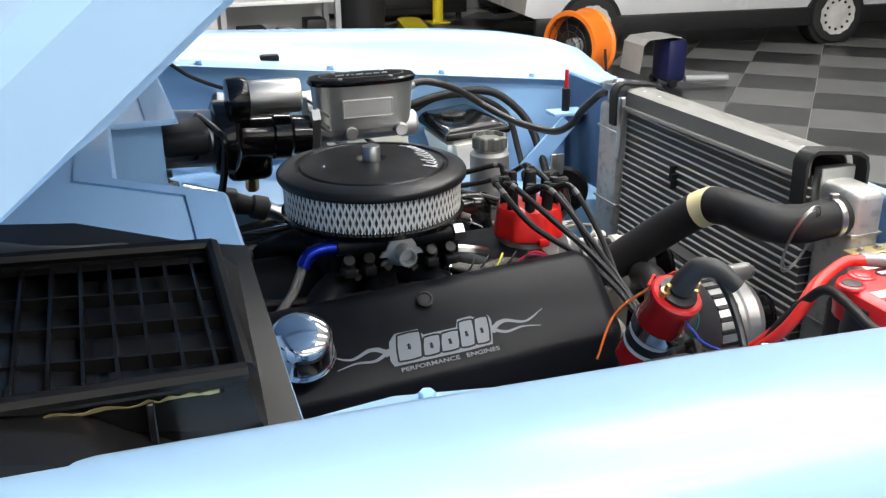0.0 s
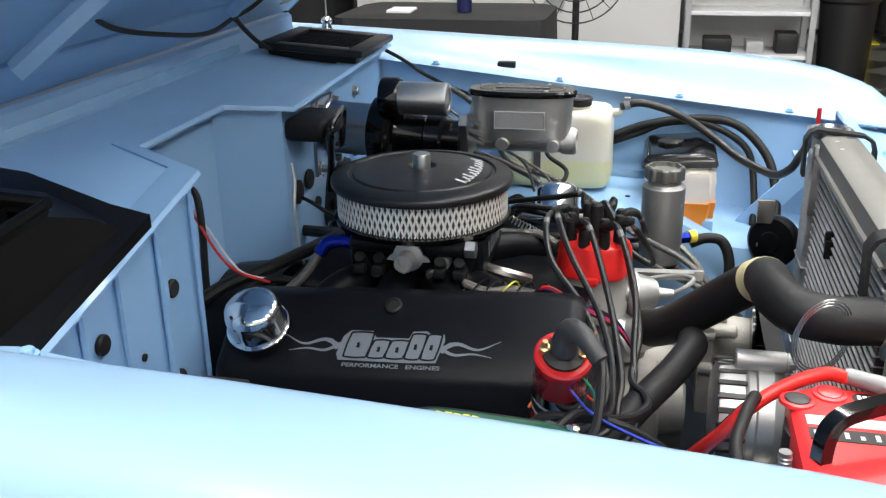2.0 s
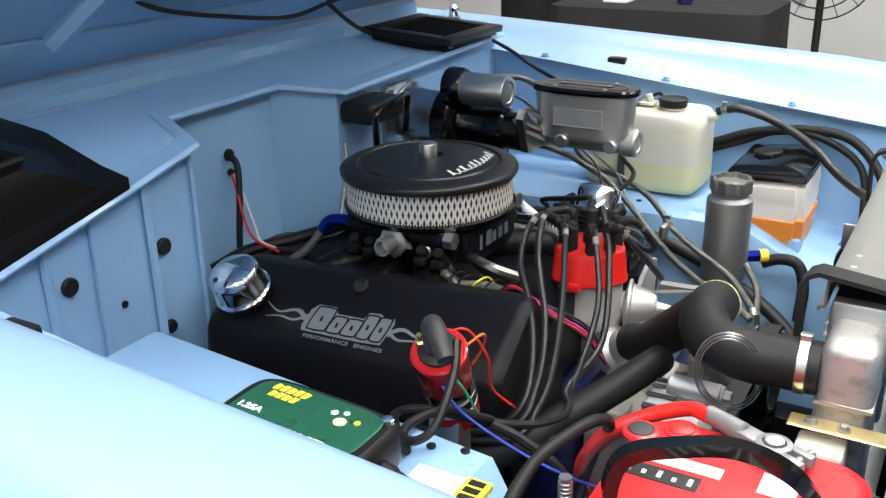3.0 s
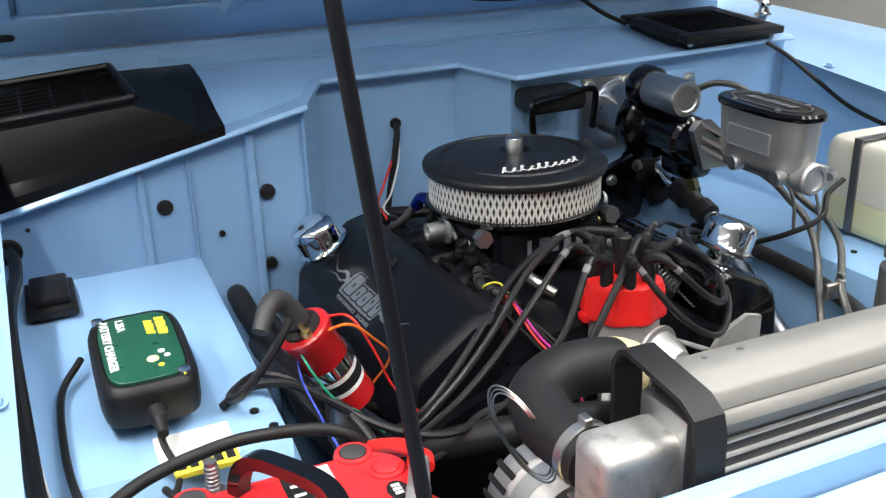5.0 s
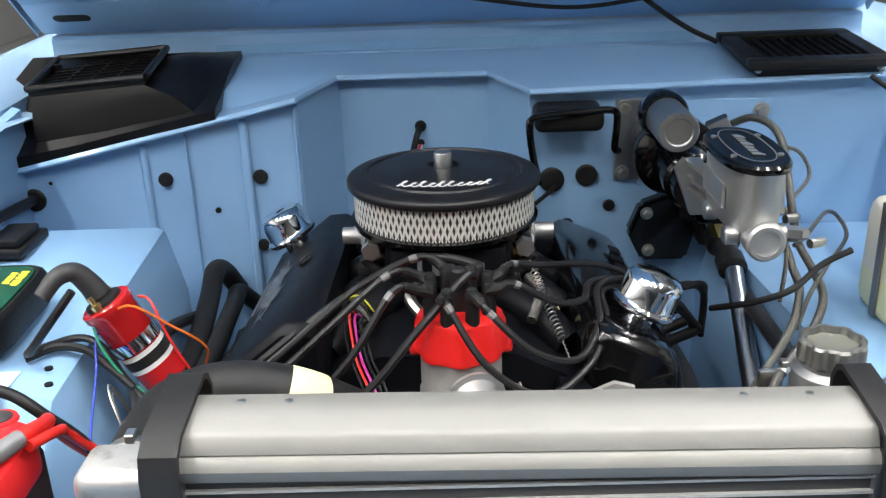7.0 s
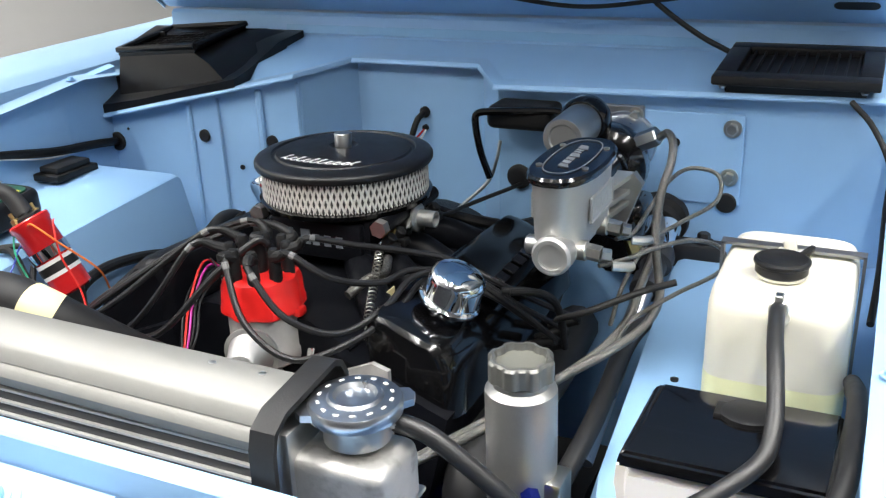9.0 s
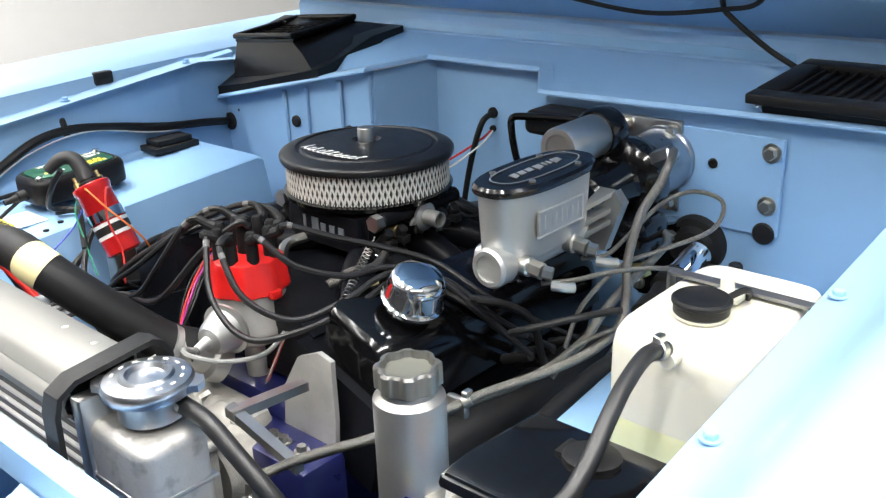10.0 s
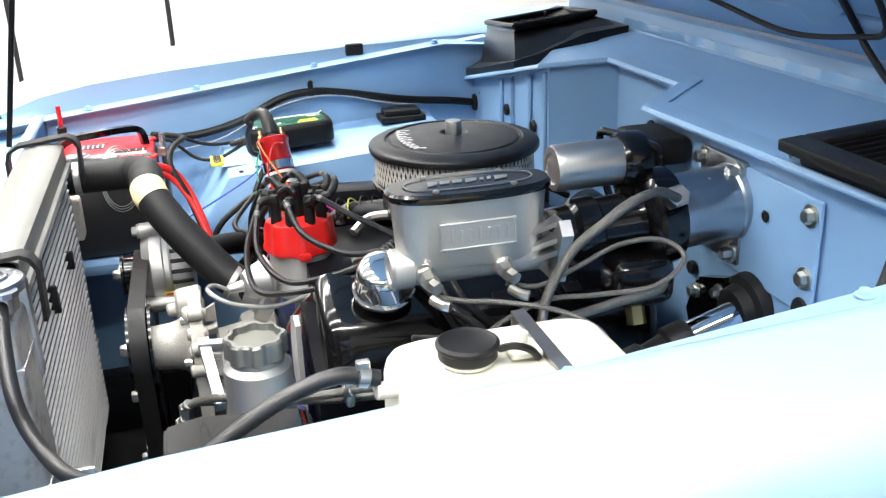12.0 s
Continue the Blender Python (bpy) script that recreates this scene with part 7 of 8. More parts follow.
# passenger harness, relay box, fuse lead
hose("wiring_harness", [(0.034, -0.69, 0.939), (0.10, -0.682, 0.95), (0.20, -0.68, 0.962), (0.32, -0.684, 0.985), (0.40, -0.686, 0.995), (0.47, -0.686, 0.985), (0.56, -0.684, 0.945), (0.66, -0.68, 0.925), (0.78, -0.67, 0.93)], 0.0085, BLACK_PLASTIC, "black taped wiring harness on the inner fender", "wiring harness", n=10)
hose("harness_lead", [(0.10, -0.68, 0.948), (0.22, -0.676, 0.955), (0.36, -0.68, 0.985), (0.48, -0.682, 0.968), (0.60, -0.675, 0.915), (0.70, -0.66, 0.90)], 0.0014, WHITE_WIRE, "thin white lead along the wiring harness", "wire", n=6)
bm = B()
tube(bm, [(0.40, -0.70, 1.012), (0.402, -0.694, 1.008), (0.402, -0.686, 0.985)], 0.006, 8)
solid("harness_clip", bm, BLACK_PLASTIC, "black clip holding the harness", "clip")
rb = thing("relay_box", (0.21, -0.65, 0.925), "flat black relay box on the inner fender", "relay box")
bm = B()
box(bm, (0.165, -0.675, 0.925), (0.265, -0.615, 0.938), 0.003)
part("base", bm, BLACK_PLASTIC, rb)
bm = B()
box(bm, (0.175, -0.668, 0.937), (0.255, -0.622, 0.95), 0.004)
part("cover", bm, BLACK_PLASTIC, rb)

# battery leads
hose("battery_cable", [(0.794, -0.390, 0.964), (0.772, -0.381, 0.961), (0.736, -0.387, 0.946), (0.703, -0.402, 0.926), (0.680, -0.395, 0.89), (0.66, -0.36, 0.84), (0.645, -0.31, 0.78)], 0.0072, RED_WIRE, "thick red battery cable", "battery cable", n=12)
hose("battery_cable", [(0.794, -0.378, 0.957), (0.772, -0.371, 0.953), (0.736, -0.375, 0.937), (0.703, -0.388, 0.914), (0.675, -0.37, 0.87), (0.655, -0.33, 0.82), (0.64, -0.28, 0.77)], 0.0052, RED_WIRE, "thinner red battery cable", "battery cable", n=12)
hose("battery_cable", [(0.655, -0.36, 0.80), (0.680, -0.378, 0.88), (0.705, -0.405, 0.935), (0.702, -0.435, 0.957), (0.690, -0.48, 0.960), (0.680, -0.53, 0.955), (0.69, -0.60, 0.945), (0.74, -0.66, 0.94)], 0.006, RUBBER, "thick black battery cable", "battery cable", n=12)
hose("charger_cord", [(0.558, -0.567, 0.927), (0.585, -0.567, 0.912), (0.62, -0.56, 0.90), (0.66, -0.57, 0.905), (0.71, -0.58, 0.945), (0.76, -0.56, 0.947)], 0.0035, RUBBER, "black charger cord to the battery", "cord", n=8)
hose("charger_cord", [(0.40, -0.625, 0.93), (0.45, -0.65, 0.918), (0.55, -0.655, 0.91), (0.63, -0.65, 0.91), (0.70, -0.64, 0.94)], 0.004, RUBBER, "black charger cord along the inner fender", "cord", n=8)
hose("apron_lead", [(0.535, -0.50, 0.908), (0.515, -0.47, 0.912), (0.53, -0.43, 0.915), (0.545, -0.40, 0.90), (0.56, -0.37, 0.88)], 0.005, RUBBER, "black lead lying on the inner fender", "cord", n=8)

# sticker on a clear sleeve beside the battery
sl = thing("clear_sleeve", (0.59, -0.54, 0.895), "clear plastic sleeve with a yellow and black sticker", "plastic sleeve")
bm = B()
box(bm, (0.55, -0.575, 0.898), (0.612, -0.50, 0.9005), 0.001, 1)
part("sleeve", bm, WHITE_PRINT, sl)
bm = B()
box(bm, (0.606, -0.565, 0.899), (0.632, -0.503, 0.906), 0.001, 1)
st = part("sticker", bm, YELLOW_PRINT, sl, "yellow sticker with black bars")
for k in range(5):
    bm = B()
    box(bm, (0.611, -0.561 + 0.0115 * k, 0.906), (0.627, -0.553 + 0.0115 * k, 0.9067))
    part("print_bar", bm, BLACK_PRINT, st)

# coiled thin wire on the radiator hose and small bracket
for k in range(3):
    bm = B()
    r0 = 0.045 + 0.004 * k
    tube(bm, [(0.785 + r0 * 0.6 * math.cos(a), -0.285 + 0.4 * r0 * math.cos(a + 1), 0.955 + r0 * math.sin(a)) for a in [2 * math.pi * i / 20 for i in range(21)]], 0.0009, 6, 2)
    solid("coiled_wire", bm, STEEL, "loop of thin bare wire on the hose", "wire", group="loops of bare wire")
yb = thing("mounting_bracket", (0.88, -0.32, 0.88), "yellow zinc bracket beside the radiator tank", "bracket")
bm = B()
box(bm, (0.845, -0.322, 0.872), (0.955, -0.298, 0.8745), 0.001, 1)
part("strap", bm, YELLOW_ZINC, yb)
for x in (0.865, 0.895, 0.94):
    bm = B()
    bolt(bm, (x, -0.310, 0.8745), (0, 0, 1), 0.0045, 0.004)
    part("bolt", bm, STEEL, yb)
bm = B()
box(bm, (0.815, -0.340, 0.79), (0.86, -0.30, 0.862), 0.004)
settle(yb, 0.005, 0.004, 0.060)
settle(solid("relay_block", bm, POLY, "small white relay block under the bracket", "relay"), 0.045, 0.004, 0.058)
sb = thing("hold_down_bolt", (0.7185, -0.543, 0.80), "threaded steel hold-down stud with nuts", "stud")
bm = B()
rod(bm, (0.7185, -0.543, 0.80), (0.7185, -0.543, 0.968), 0.0055, n=12)
for k in range(10):
    lathe(bm, (0.7185, -0.543, 0.925 + 0.004 * k), (0, 0, 1), [(0.0055, 0), (0.0064, 0.001), (0.0064, 0.002), (0.0055, 0.003)], 12, cap=False)
part("thread", bm, STRAP, sb)
bm = B()
bolt(bm, (0.7185, -0.543, 0.925), (0, 0, 1), 0.011, 0.012)
part("nut", bm, STEEL, sb)

# hood release pin on both sides
for s in (-1, 1):
    dz = 0.0 if s < 0 else -0.02
    yp = 0.637 if s > 0 else -0.580
    hpn = thing("hood_pin", (0.90, yp, 0.98 + dz), "red-topped hood pin on the radiator support", "hood pin", "hood pins")
    bm = B()
    rod(bm, (0.903, yp, 0.935 + dz), (0.903, yp, 0.99 + dz), 0.009, bevel=0.002)
    part("sleeve", bm, BLACK_PLASTIC, hpn)
    bm = B()
    rod(bm, (0.903, yp, 0.99 + dz), (0.903, yp, 1.03 + dz), 0.0045, bevel=0.001)
    part("pin", bm, RED_COIL, hpn, "dark red pin")
    bm = B()
    box(bm, (0.865, yp - 0.025, 0.93 + dz), (0.945, yp + 0.025, 0.938 + dz), 0.002)
    part("plate", bm, PAINT_IN, hpn)

# cable under the hood and antenna base
hose("hood_cable", [hp(0.16, 0.36, 0.0), (-0.155, 0.335, 1.215), (-0.158, 0.35, 1.195), (-0.155, 0.41, 1.155), (-0.15, 0.462, 1.13)], 0.0045, RUBBER, "thin black cable hanging from the hood", "cable", n=8)
hose("hood_cable", [hp(0.2, 0.45, 0.0), (-0.14, 0.40, 1.225), (-0.156, 0.33, 1.207), (-0.148, 0.20, 1.197), (-0.142, 0.03, 1.220), hp(0.13, -0.12, -0.002), hp(0.16, -0.2, 0.01)], 0.004, RUBBER, "thin black cable hanging from the hood", "cable", n=8)
an = thing("antenna_base", (-0.155, 0.812, 1.112), "chrome antenna base on the fender top", "antenna")
bm = B()
lathe(bm, (-0.155, 0.812, 1.112), (0, 0, 1), [(0.02, 0), (0.02, 0.006), (0.012, 0.010), (0.010, 0.02), (0.013, 0.024), (0.013, 0.03), (0.006, 0.036)], 20)
part("nut", bm, CHROME, an)
bm = B()
rod(bm, (-0.155, 0.812, 1.145), (-0.155, 0.812, 1.62), 0.0018, 0.001, 8)
part("mast", bm, STEEL, an)

# small lines and labels round the engine
hose("steel_fuel_line", [(0.015, 0.13, 1.0), (0.02, 0.125, 0.97), (0.022, 0.11, 0.93), (0.04, 0.07, 0.89), (0.06, 0.04, 0.86)], 0.003, STEEL, "thin bare steel fuel line down the firewall", "fuel line", n=8)
hose("wiring_loom", [(-0.04, -0.16, 0.86), (0.0, -0.12, 0.885), (0.05, -0.06, 0.895), (0.09, 0.02, 0.90), (0.10, 0.10, 0.89), (0.06, 0.16, 0.87), (0.0, 0.19, 0.86)], 0.010, BLACK_PLASTIC, "black taped loom behind the engine", "wiring loom", n=10)
hose("wiring_loom", [(0.03, -0.14, 0.88), (0.08, -0.13, 0.905), (0.14, -0.125, 0.90), (0.20, -0.13, 0.898), (0.30, -0.128, 0.90), (0.42, -0.12, 0.895)], 0.006, BLACK_PLASTIC, "black loom along the intake manifold", "wiring loom", n=8)
for k in range(4):
    x = 0.335 + 0.035 * k
    bm = B()
    lathe(bm, (x, -0.118, 0.886), (0, -0.15, 1), [(0.009, 0), (0.009, 0.004), (0.006, 0.005), (0.006, 0.014), (0.003, 0.015)], 12)
    solid("manifold_bolt", bm, STEEL, "bright flanged bolt on the intake manifold", "bolt", group="manifold bolts")
# raised mark on the gloss cover, as plain bars
for k in range(4):
    bm = B()
    x = 0.18 + 0.034 * k
    box(bm, (-0.012, -0.0012, -0.009), (0.012, 0.0012, 0.009), 0.0008, 1)
    bmesh.ops.transform(bm, matrix=Matrix.Translation((x, 0.2505, 0.8797)) @ Matrix.Rotation(radians(66), 4, "X"), verts=bm.verts)
    part("relief_bar", bm, BLACK_SATIN, VC_L)
# cream label on the intake
st = thing("inspection_label", (0.40, 0.128, 0.895), "small cream label with black marks on the engine", "label")
bm = B()
box(bm, (0.40, 0.1275, 0.872), (0.43, 0.129, 0.898), 0.0005, 1)
part("paper", bm, CREAM_LABEL, st)
for k in range(3):
    bm = B()
    box(bm, (0.4035 + 0.009 * k, 0.1268, 0.878), (0.4085 + 0.009 * k, 0.1274, 0.892))
    part("mark", bm, BLACK_PRINT, st)

# ---- the garage behind ----
bm = B()
box(bm, (-9, 5.6, 0), (0.72, 5.75, 4.2))
solid("wall_partition", bm, WHITE_WALL, "white painted partition wall", "wall", "structure")


def table():
    t = thing("cloth_covered_table", (-0.45, 3.4, 0), "table covered to the floor with black cloth", "table")
    bm = B()
    rows = []
    n = 64
    rnd = random.Random(5)
    for z, k in ((0.845, 0.0), (0.85, 0.9), (0.84, 1.0), (0.6, 1.01), (0.3, 1.03), (0.01, 1.06)):
        row = []
        for i in range(n):
            a = 2 * math.pi * i / n
            ca, sa = math.cos(a), math.sin(a)
            f = 1 + (0.03 * math.sin(9 * a + 1) + 0.02 * math.sin(17 * a)) * (0.85 - z)
            row.append((-0.45 + 0.52 * k * f * math.copysign(abs(ca) ** 0.2, ca), 3.45 + 0.32 * k * f * math.copysign(abs(sa) ** 0.2, sa), z))
        rows.append(row)
    loft(bm, rows, True)
    part("cloth", bm, CLOTH_BLACK, t, "black draped cloth")
    pb = thing("spray_bottle", (-0.35, 3.35, 0.85), "blue spray bottle on the covered table", "bottle")
    bm = B()
    lathe(bm, (-0.35, 3.35, 0.85), (0, 0, 1), [(0.035, 0), (0.037, 0.01), (0.037, 0.12), (0.015, 0.15), (0.012, 0.17)], 20)
    part("bottle_body", bm, BLUE_PLASTIC, pb)
    bm = B()
    box(bm, (-0.38, 3.335, 1.02), (-0.32, 3.365, 1.05), 0.005)
    part("trigger_head", bm, WHITE_PRINT, pb)
    bm = B()
    box(bm, (-0.72, 3.25, 0.851), (-0.60, 3.4, 0.866), 0.003)
    solid("paper_stack", bm, WHITE_PRINT, "white papers on the covered table", "paper")
    bt = thing("black_stool", (-1.25, 3.6, 0), "round-backed black chair by the table", "chair")
    bm = B()
    lathe(bm, (-1.25, 3.6, 0.45), (0, 0, 1), [(0.22, 0), (0.23, 0.03), (0.22, 0.06), (0.05, 0.07)], 28)
    part("seat", bm, BLACK_PLASTIC, bt)
    bm = B()
    sheet(bm, [[(-1.25 + 0.24 * math.cos(a), 3.6 + 0.24 * math.sin(a), z) for a in [radians(20 + 14 * i) for i in range(11)]] for z in (0.55, 0.75, 0.9)], 0.02)
    part("backrest", bm, BLACK_PLASTIC, bt)
    bm = B()
    rod(bm, (-1.25, 3.6, 0), (-1.25, 3.6, 0.46), 0.03)
    part("column", bm, DARK_METAL, bt)


table()


def pedestal_fan():
    f = thing("pedestal_fan", (0.12, 4.2, 0), "grey wire-caged pedestal fan at rest", "fan")
    c = Vector((0.12, 4.15, 0.98))
    bm = B()
    rod(bm, (0.12, 4.2, 0.02), (0.12, 4.2, 0.98), 0.02)
    part("pole", bm, DARK_METAL, f)
    bm = B()
    lathe(bm, (0.12, 4.2, 0), (0, 0, 1), [(0.22, 0), (0.22, 0.02), (0.04, 0.04), (0.03, 0.08)], 32)
    part("foot", bm, DARK_METAL, f)
    for r in (0.28, 0.22, 0.16, 0.10):
        bm = B()
        tube(bm, [c + Vector((r * math.cos(a), -0.07 + r * 0.1, r * math.sin(a))) for a in [2 * math.pi * i / 32 for i in range(33)]], 0.004, 6, 1)
        part("cage_ring", bm, DARK_METAL, f)
    for k in range(16):
        a = 2 * math.pi * k / 16
        bm = B()
        rod(bm, c + Vector((0.03 * math.cos(a), -0.067, 0.03 * math.sin(a))), c + Vector((0.28 * math.cos(a), -0.042, 0.28 * math.sin(a))), 0.0025, n=6)
        part("cage_wire", bm, DARK_METAL, f)
    for k in range(3):
        a = 2 * math.pi * k / 3
        bm = B()
        d, s = Vector((math.cos(a), 0, math.sin(a))), Vector((-math.sin(a), 0.35, math.cos(a)))
        prism(bm, [c + d * 0.04, c + d * 0.24 + s * 0.05, c + d * 0.24 - s * 0.06], (0, 0.004, 0))
        part("blade", bm, GREY_METAL, f)
    bm = B()
    rod(bm, c + Vector((0, -0.06, 0)), c + Vector((0, 0.12, 0)), 0.05, n=20, bevel=0.01)
    part("motor", bm, DARK_METAL, f)


pedestal_fan()


def shelf():
    s = thing("metal_shelf", (1.2, 5.9, 0), "grey steel shelf with white boards", "shelf")
    for x in (0.78, 1.62):
        for y in (5.75, 6.15):
            bm = B()
            box(bm, (x - 0.02, y - 0.02, 0), (x + 0.02, y + 0.02, 1.9))
            part("post", bm, GREY_METAL, s)
    for z in (0.25, 0.55, 1.0, 1.5, 1.88):
        bm = B()
        box(bm, (0.78, 5.75, z), (1.62, 6.15, z + 0.03), 0.004)
        part("board", bm, WHITE_CAR, s)
    bm = B()
    box(bm, (0.78, 6.16, 0), (1.62, 6.17, 1.9))
    part("back_panel", bm, WHITE_WALL, s)
    for x, w, h, m in ((0.9, 0.2, 0.1, DARK_METAL), (1.2, 0.12, 0.08, GREY_METAL), (1.4, 0.15, 0.14, DARK_METAL)):
        bm = B()
        box(bm, (x, 5.82, 0.28), (x + w, 6.02, 0.28 + h), 0.01)
        solid("tool_box", bm, m, "small tool box on the steel shelf", "tool box")


shelf()


def posts():
    first = None
    for x, y in ((2.48, 8.28), (3.25, 8.13)):
        if first is None:
            first = thing("safety_post", (x, y, 0), "yellow painted steel safety post", "bollard", "yellow safety posts")
            bm = B()
            lathe(bm, (x, y, 0), (0, 0, 1), [(0.055, 0), (0.055, 1.15), (0.04, 1.19), (0.001, 1.2)], 24)
            part("tube", bm, YELLOW_PAINT, first)
            bm = B()
            box(bm, (x - 0.1, y - 0.1, 0), (x + 0.1, y + 0.1, 0.012))
            part("base_plate", bm, YELLOW_PAINT, first)
        else:
            copy_thing(first, Matrix.Translation((x, y, 0)))
    bm = B()
    a, b = Vector((2.84, 7.85, 0.0)), Vector((2.34, 5.25, 0.0))
    d = (b - a).normalized()
    n = Vector((-d.y, d.x, 0))
    tip = [a - d * 0.11 * math.cos(k) + n * 0.11 * math.sin(k) for k in [radians(-90 + 180 * i / 10) for i in range(11)]]
    prism(bm, [*tip, b + n * 0.13, b - n * 0.13], (0, 0, 0.10))
    bmesh.ops.bevel(bm, geom=bm.edges[:], offset=0.012, segments=2, affect="EDGES")
    solid("lift_arm", bm, YELLOW_PAINT, "yellow steel lift arm lying on the tiles", "lift arm")
    b = thing("waste_bin", (1.9, 6.0, 0), "dark grey plastic waste bin", "bin")
    bm = B()
    lathe(bm, (1.92, 6.2, 0), (0, 0, 1), [(0.17, 0), (0.20, 0.6), (0.22, 0.62), (0.22, 0.66), (0.18, 0.66)], 28)
    part("drum", bm, DARK_METAL, b)
    for x0, x1, y, h, m, nm in ((2.6, 3.6, 8.2, 0.9, DARK_METAL, "workbench"), (4.0, 4.9, 8.4, 1.5, DARK_METAL, "tool_cabinet"), (1.8, 2.5, 8.6, 1.7, GREY_METAL, "tool_cabinet")):
        c = thing(nm, ((x0 + x1) / 2, y, 0), "dark steel %s against the far wall" % nm.replace("_", " "), nm.replace("_", " "))
        bm = B()
        box(bm, (x0, y, 0.08), (x1, y + 0.5, h), 0.01)
        part("body", bm, m, c)
        for k in range(3):
            bm = B()
            box(bm, (x0 + 0.04, y - 0.012, 0.15 + k * (h - 0.25) / 3), (x1 - 0.04, y - 0.001, 0.08 + (k + 1) * (h - 0.25) / 3), 0.004)
            part("drawer", bm, m, c)
        for k in (x0 + 0.06, x1 - 0.06):
            bm = B()
            rod(bm, (k, y + 0.1, 0), (k, y + 0.1, 0.09), 0.03)
            part("foot", bm, DARK_METAL, c)


posts()


def drum_fan():
    f = thing("drum_fan", (3.3, 4.8, 0), "orange drum fan on the checkered floor", "fan")
    c, ax = Vector((3.30, 4.80, 0.345)), Vector((0.93, 0.36, 0)).normalized()
    bm = B()
    lathe(bm, c - ax * 0.14, ax, [(0.27, 0.0), (0.31, 0.0), (0.315, 0.02), (0.295, 0.04), (0.295, 0.24), (0.315, 0.26), (0.31, 0.28), (0.27, 0.28), (0.275, 0.14), (0.27, 0.0)], 48, cap=False)
    part("drum", bm, ORANGE_PLASTIC, f, "orange drum")
    for r in (0.25, 0.19, 0.13, 0.07):
        bm = B()
        u, w = frame_of(ax)
        tube(bm, [c - ax * 0.13 + (u * math.cos(a) + w * math.sin(a)) * r for a in [2 * math.pi * i / 28 for i in range(29)]], 0.004, 6, 1)
        part("grille_ring", bm, DARK_METAL, f)
    for k in range(10):
        a = 2 * math.pi * k / 10
        bm = B()
        e = (u * math.cos(a) + w * math.sin(a))
        rod(bm, c - ax * 0.13 + e * 0.03, c - ax * 0.13 + e * 0.272, 0.003, n=6)
        part("grille_wire", bm, DARK_METAL, f)
    bm = B()
    lathe(bm, c - ax * 0.02, ax, [(0.26, 0), (0.26, 0.01)], 32)
    part("blade_plate", bm, DARK_METAL, f)
    bm = B()
    rod(bm, c - ax * 0.12, c, 0.07, n=20, bevel=0.01)
    part("motor", bm, GREY_METAL, f)
    side = Vector((-ax.y, ax.x, 0))
    for s in (-1, 1):
        bm = B()
        tube(bm, [c + side * s * 0.30, c + side * s * 0.32 + Vector((0, 0, -0.2)), c + side * s * 0.2 + Vector((0, 0, -0.335)) + ax * 0.1], 0.012, 8)
        part("stand_leg", bm, DARK_METAL, f)
    return f


df = settle(drum_fan(), -0.14, 0.04, 0)
df.scale = (0.80, 0.80, 0.80)


def dolly():
    d = thing("floor_jack", (3.95, 4.6, 0), "blue floor tool with a grey cloth over it", "floor jack")
    bm = B()
    box(bm, (3.93, 4.47, 0.03), (4.09, 4.70, 0.34), 0.04)
    part("body", bm, BLUE_PLASTIC, d)
    bm = B()
    sheet(bm, [[(3.70, y, 0.12), (3.72, y, 0.31), (3.76, y, 0.345), (3.95, y, 0.355), (4.02, y, 0.345)] for y in (4.46, 4.6, 4.72)], 0.006)
    part("cloth", bm, GREY_CLOTH, d, "grey cloth draped over")
    bm = B()
    rod(bm, (4.1, 4.5, 0.05), (4.40, 4.42, 0.05), 0.025)
    part("roller", bm, GREY_METAL, d)
    for y in (4.48, 4.72):
        bm = B()
        rod(bm, (3.98, y - 0.02, 0.03), (3.98, y + 0.02, 0.03), 0.03)
        part("castor", bm, DARK_METAL, d)
    return d


settle(dolly(), -0.27, -0.02, 0)


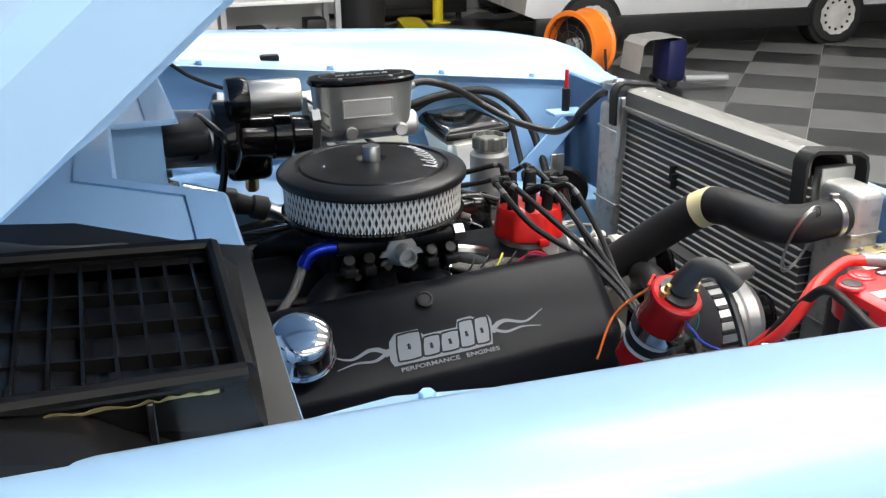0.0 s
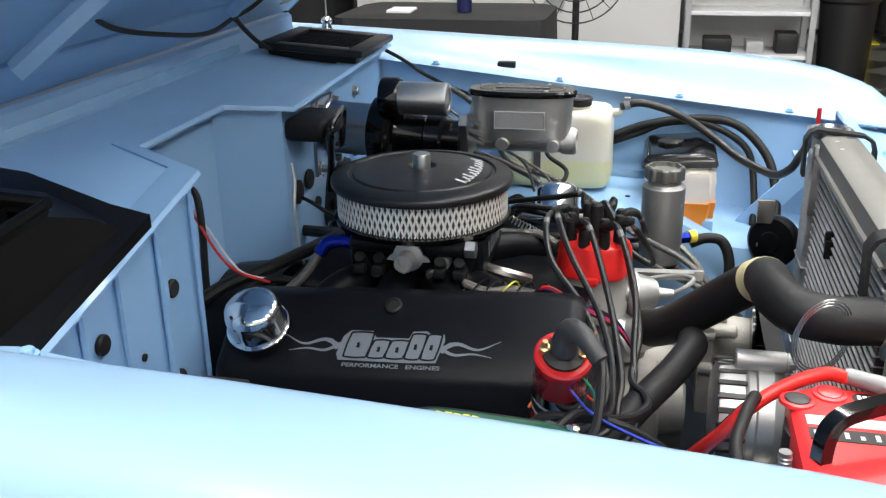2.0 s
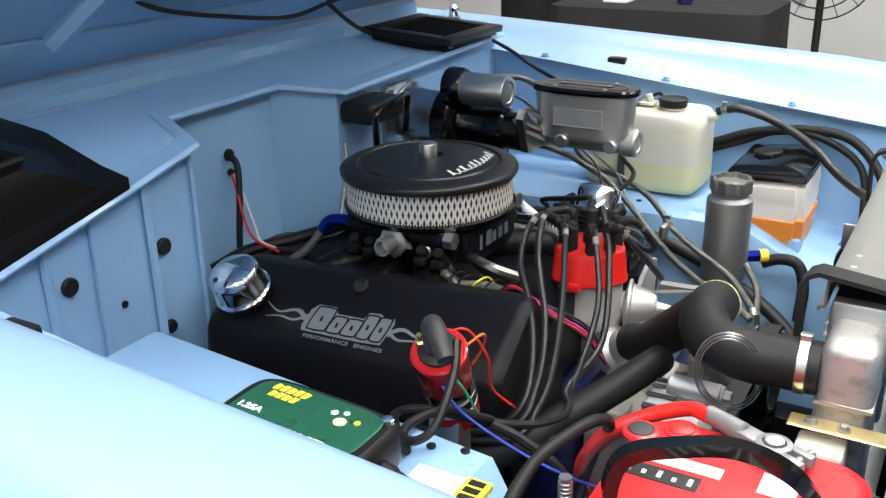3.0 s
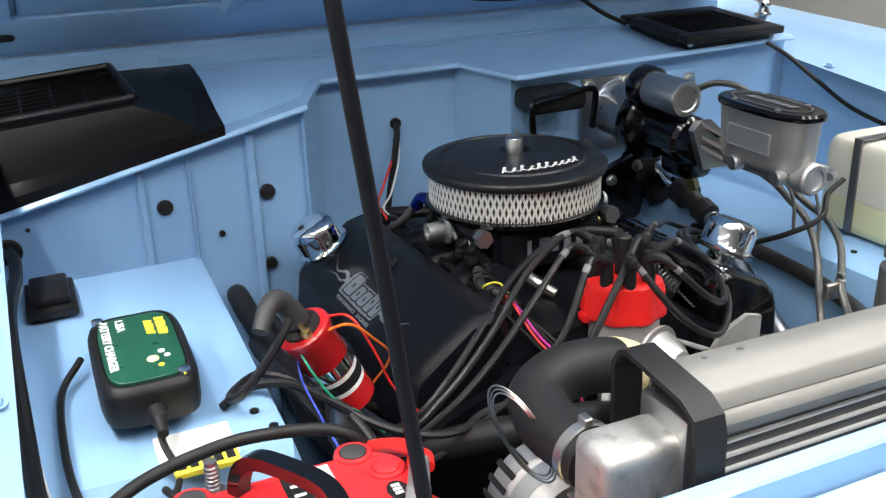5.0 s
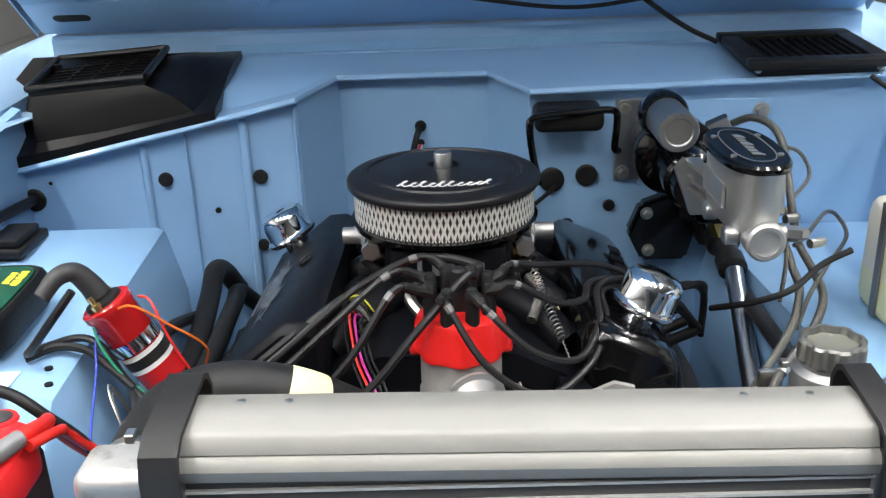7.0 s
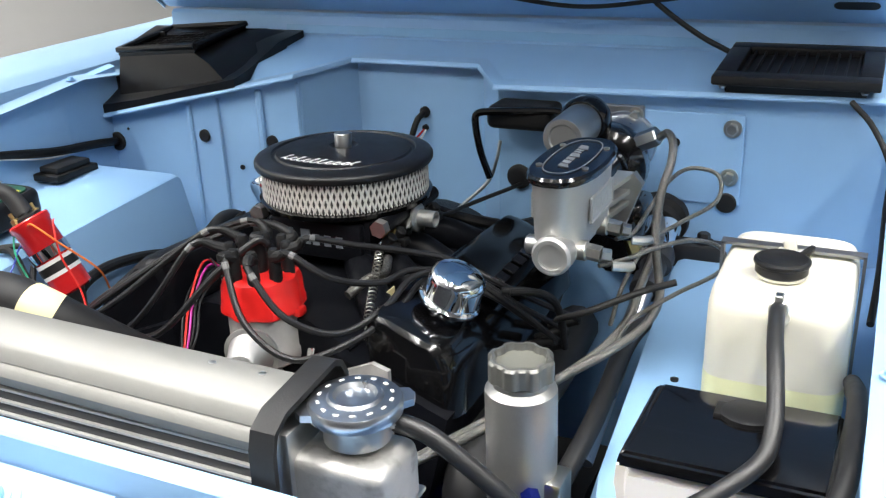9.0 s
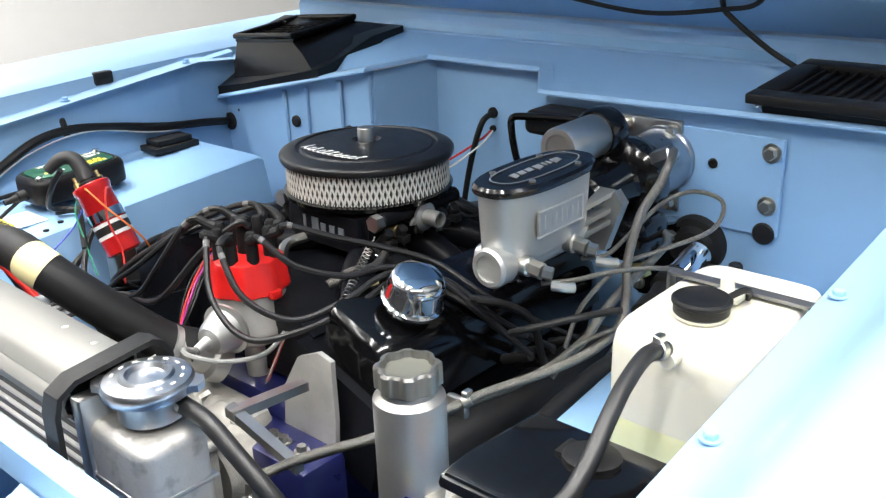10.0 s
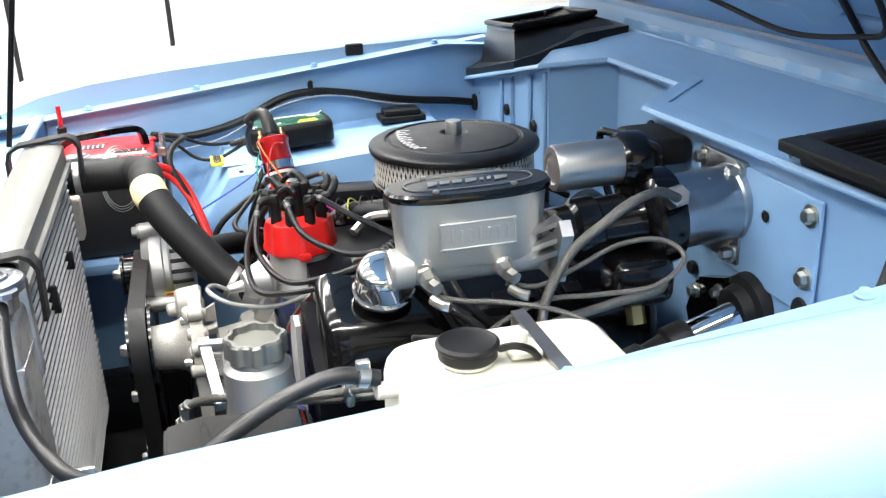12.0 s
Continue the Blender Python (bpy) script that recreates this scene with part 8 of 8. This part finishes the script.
def van():
    v = thing("white_van", (7.0, 7.6, 0), "white van with black sill parked on the tiles", "van")
    bm = B()
    rows = []
    for x, zt, zb in ((4.1, 0.9, 0.44), (4.2, 1.05, 0.40), (5.2, 1.15, 0.39), (6.4, 1.9, 0.39), (9.2, 2.0, 0.39), (9.4, 1.9, 0.42)):
        rows.append([(x, 7.05, zb), (x, 7.0, zb + 0.15), (x, 7.0, 0.8), (x, 7.08, zt - 0.08), (x, 7.2, zt), (x, 8.5, zt), (x, 8.7, 0.8), (x, 8.7, zb)])
    loft(bm, rows, True, True)
    part("body", bm, WHITE_CAR, v, "white painted body")
    bm = B()
    box(bm, (4.2, 6.985, 0.20), (9.3, 7.06, 0.40), 0.02)
    part("sill", bm, DARK_METAL, v, "black lower sill")
    for x in (4.80, 7.70):
        bm = B()
        lathe(bm, (x, 7.2, 0.31), (0, -1, 0), [(0.35, 0.0), (0.35, 0.205), (0.34, 0.205)], 40)
        part("wheel_arch", bm, DARK_METAL, v, "black wheel arch")
        bm = B()
        lathe(bm, (x, 7.22, 0.31), (0, -1, 0), [(0.19, 0.0), (0.29, 0.0), (0.31, 0.03), (0.31, 0.21), (0.29, 0.252), (0.21, 0.256), (0.19, 0.24)], 40)
        wh = part("wheel", bm, TYRE, v, "black tyre")
        bm = B()
        lathe(bm, (x, 7.22, 0.31), (0, -1, 0), [(0.20, 0.20), (0.212, 0.262), (0.19, 0.258), (0.12, 0.244), (0.05, 0.262), (0.001, 0.266)], 40, wave=lambda a: 1 + 0.03 * math.cos(12 * a))
        part("rim", bm, FIN_TUBE, wh, "silver wheel rim")
        for k in range(12):
            a = 2 * math.pi * k / 12
            bm = B()
            rod(bm, (x + 0.155 * math.cos(a), 7.22 - 0.244, 0.31 + 0.155 * math.sin(a)), (x + 0.155 * math.cos(a), 7.22 - 0.256, 0.31 + 0.155 * math.sin(a)), 0.016, n=10)
            part("rim_slot", bm, BLACK_PRINT, wh)
    bm = B()
    box(bm, (4.13, 6.99, 0.62), (4.33, 7.03, 0.72), 0.01)
    part("side_lamp", bm, ORANGE_PLASTIC, v, "orange indicator lamp")
    v.location = (5.56, 6.10, 0)
    v.scale = (0.8, 0.8, 0.8)
    v.rotation_euler = (0, 0, radians(-5.6))


van()


def light_stands():
    for x, y in ((1.38, -3.2), (0.71, -3.2)):
        s = thing("backdrop_stand", (x, y, 0), "thin black stand before the white wall", "stand", "black stands")
        bm = B()
        rod(bm, (x, y, 0.02), (x, y, 2.6), 0.011, n=10)
        part("pole", bm, DARK_METAL, s)
        for k in range(3):
            a = 2 * math.pi * k / 3
            bm = B()
            rod(bm, (x, y, 0.35), (x + 0.4 * math.cos(a), y + 0.4 * math.sin(a), 0.01), 0.008, n=8)
            part("leg", bm, DARK_METAL, s)


light_stands()
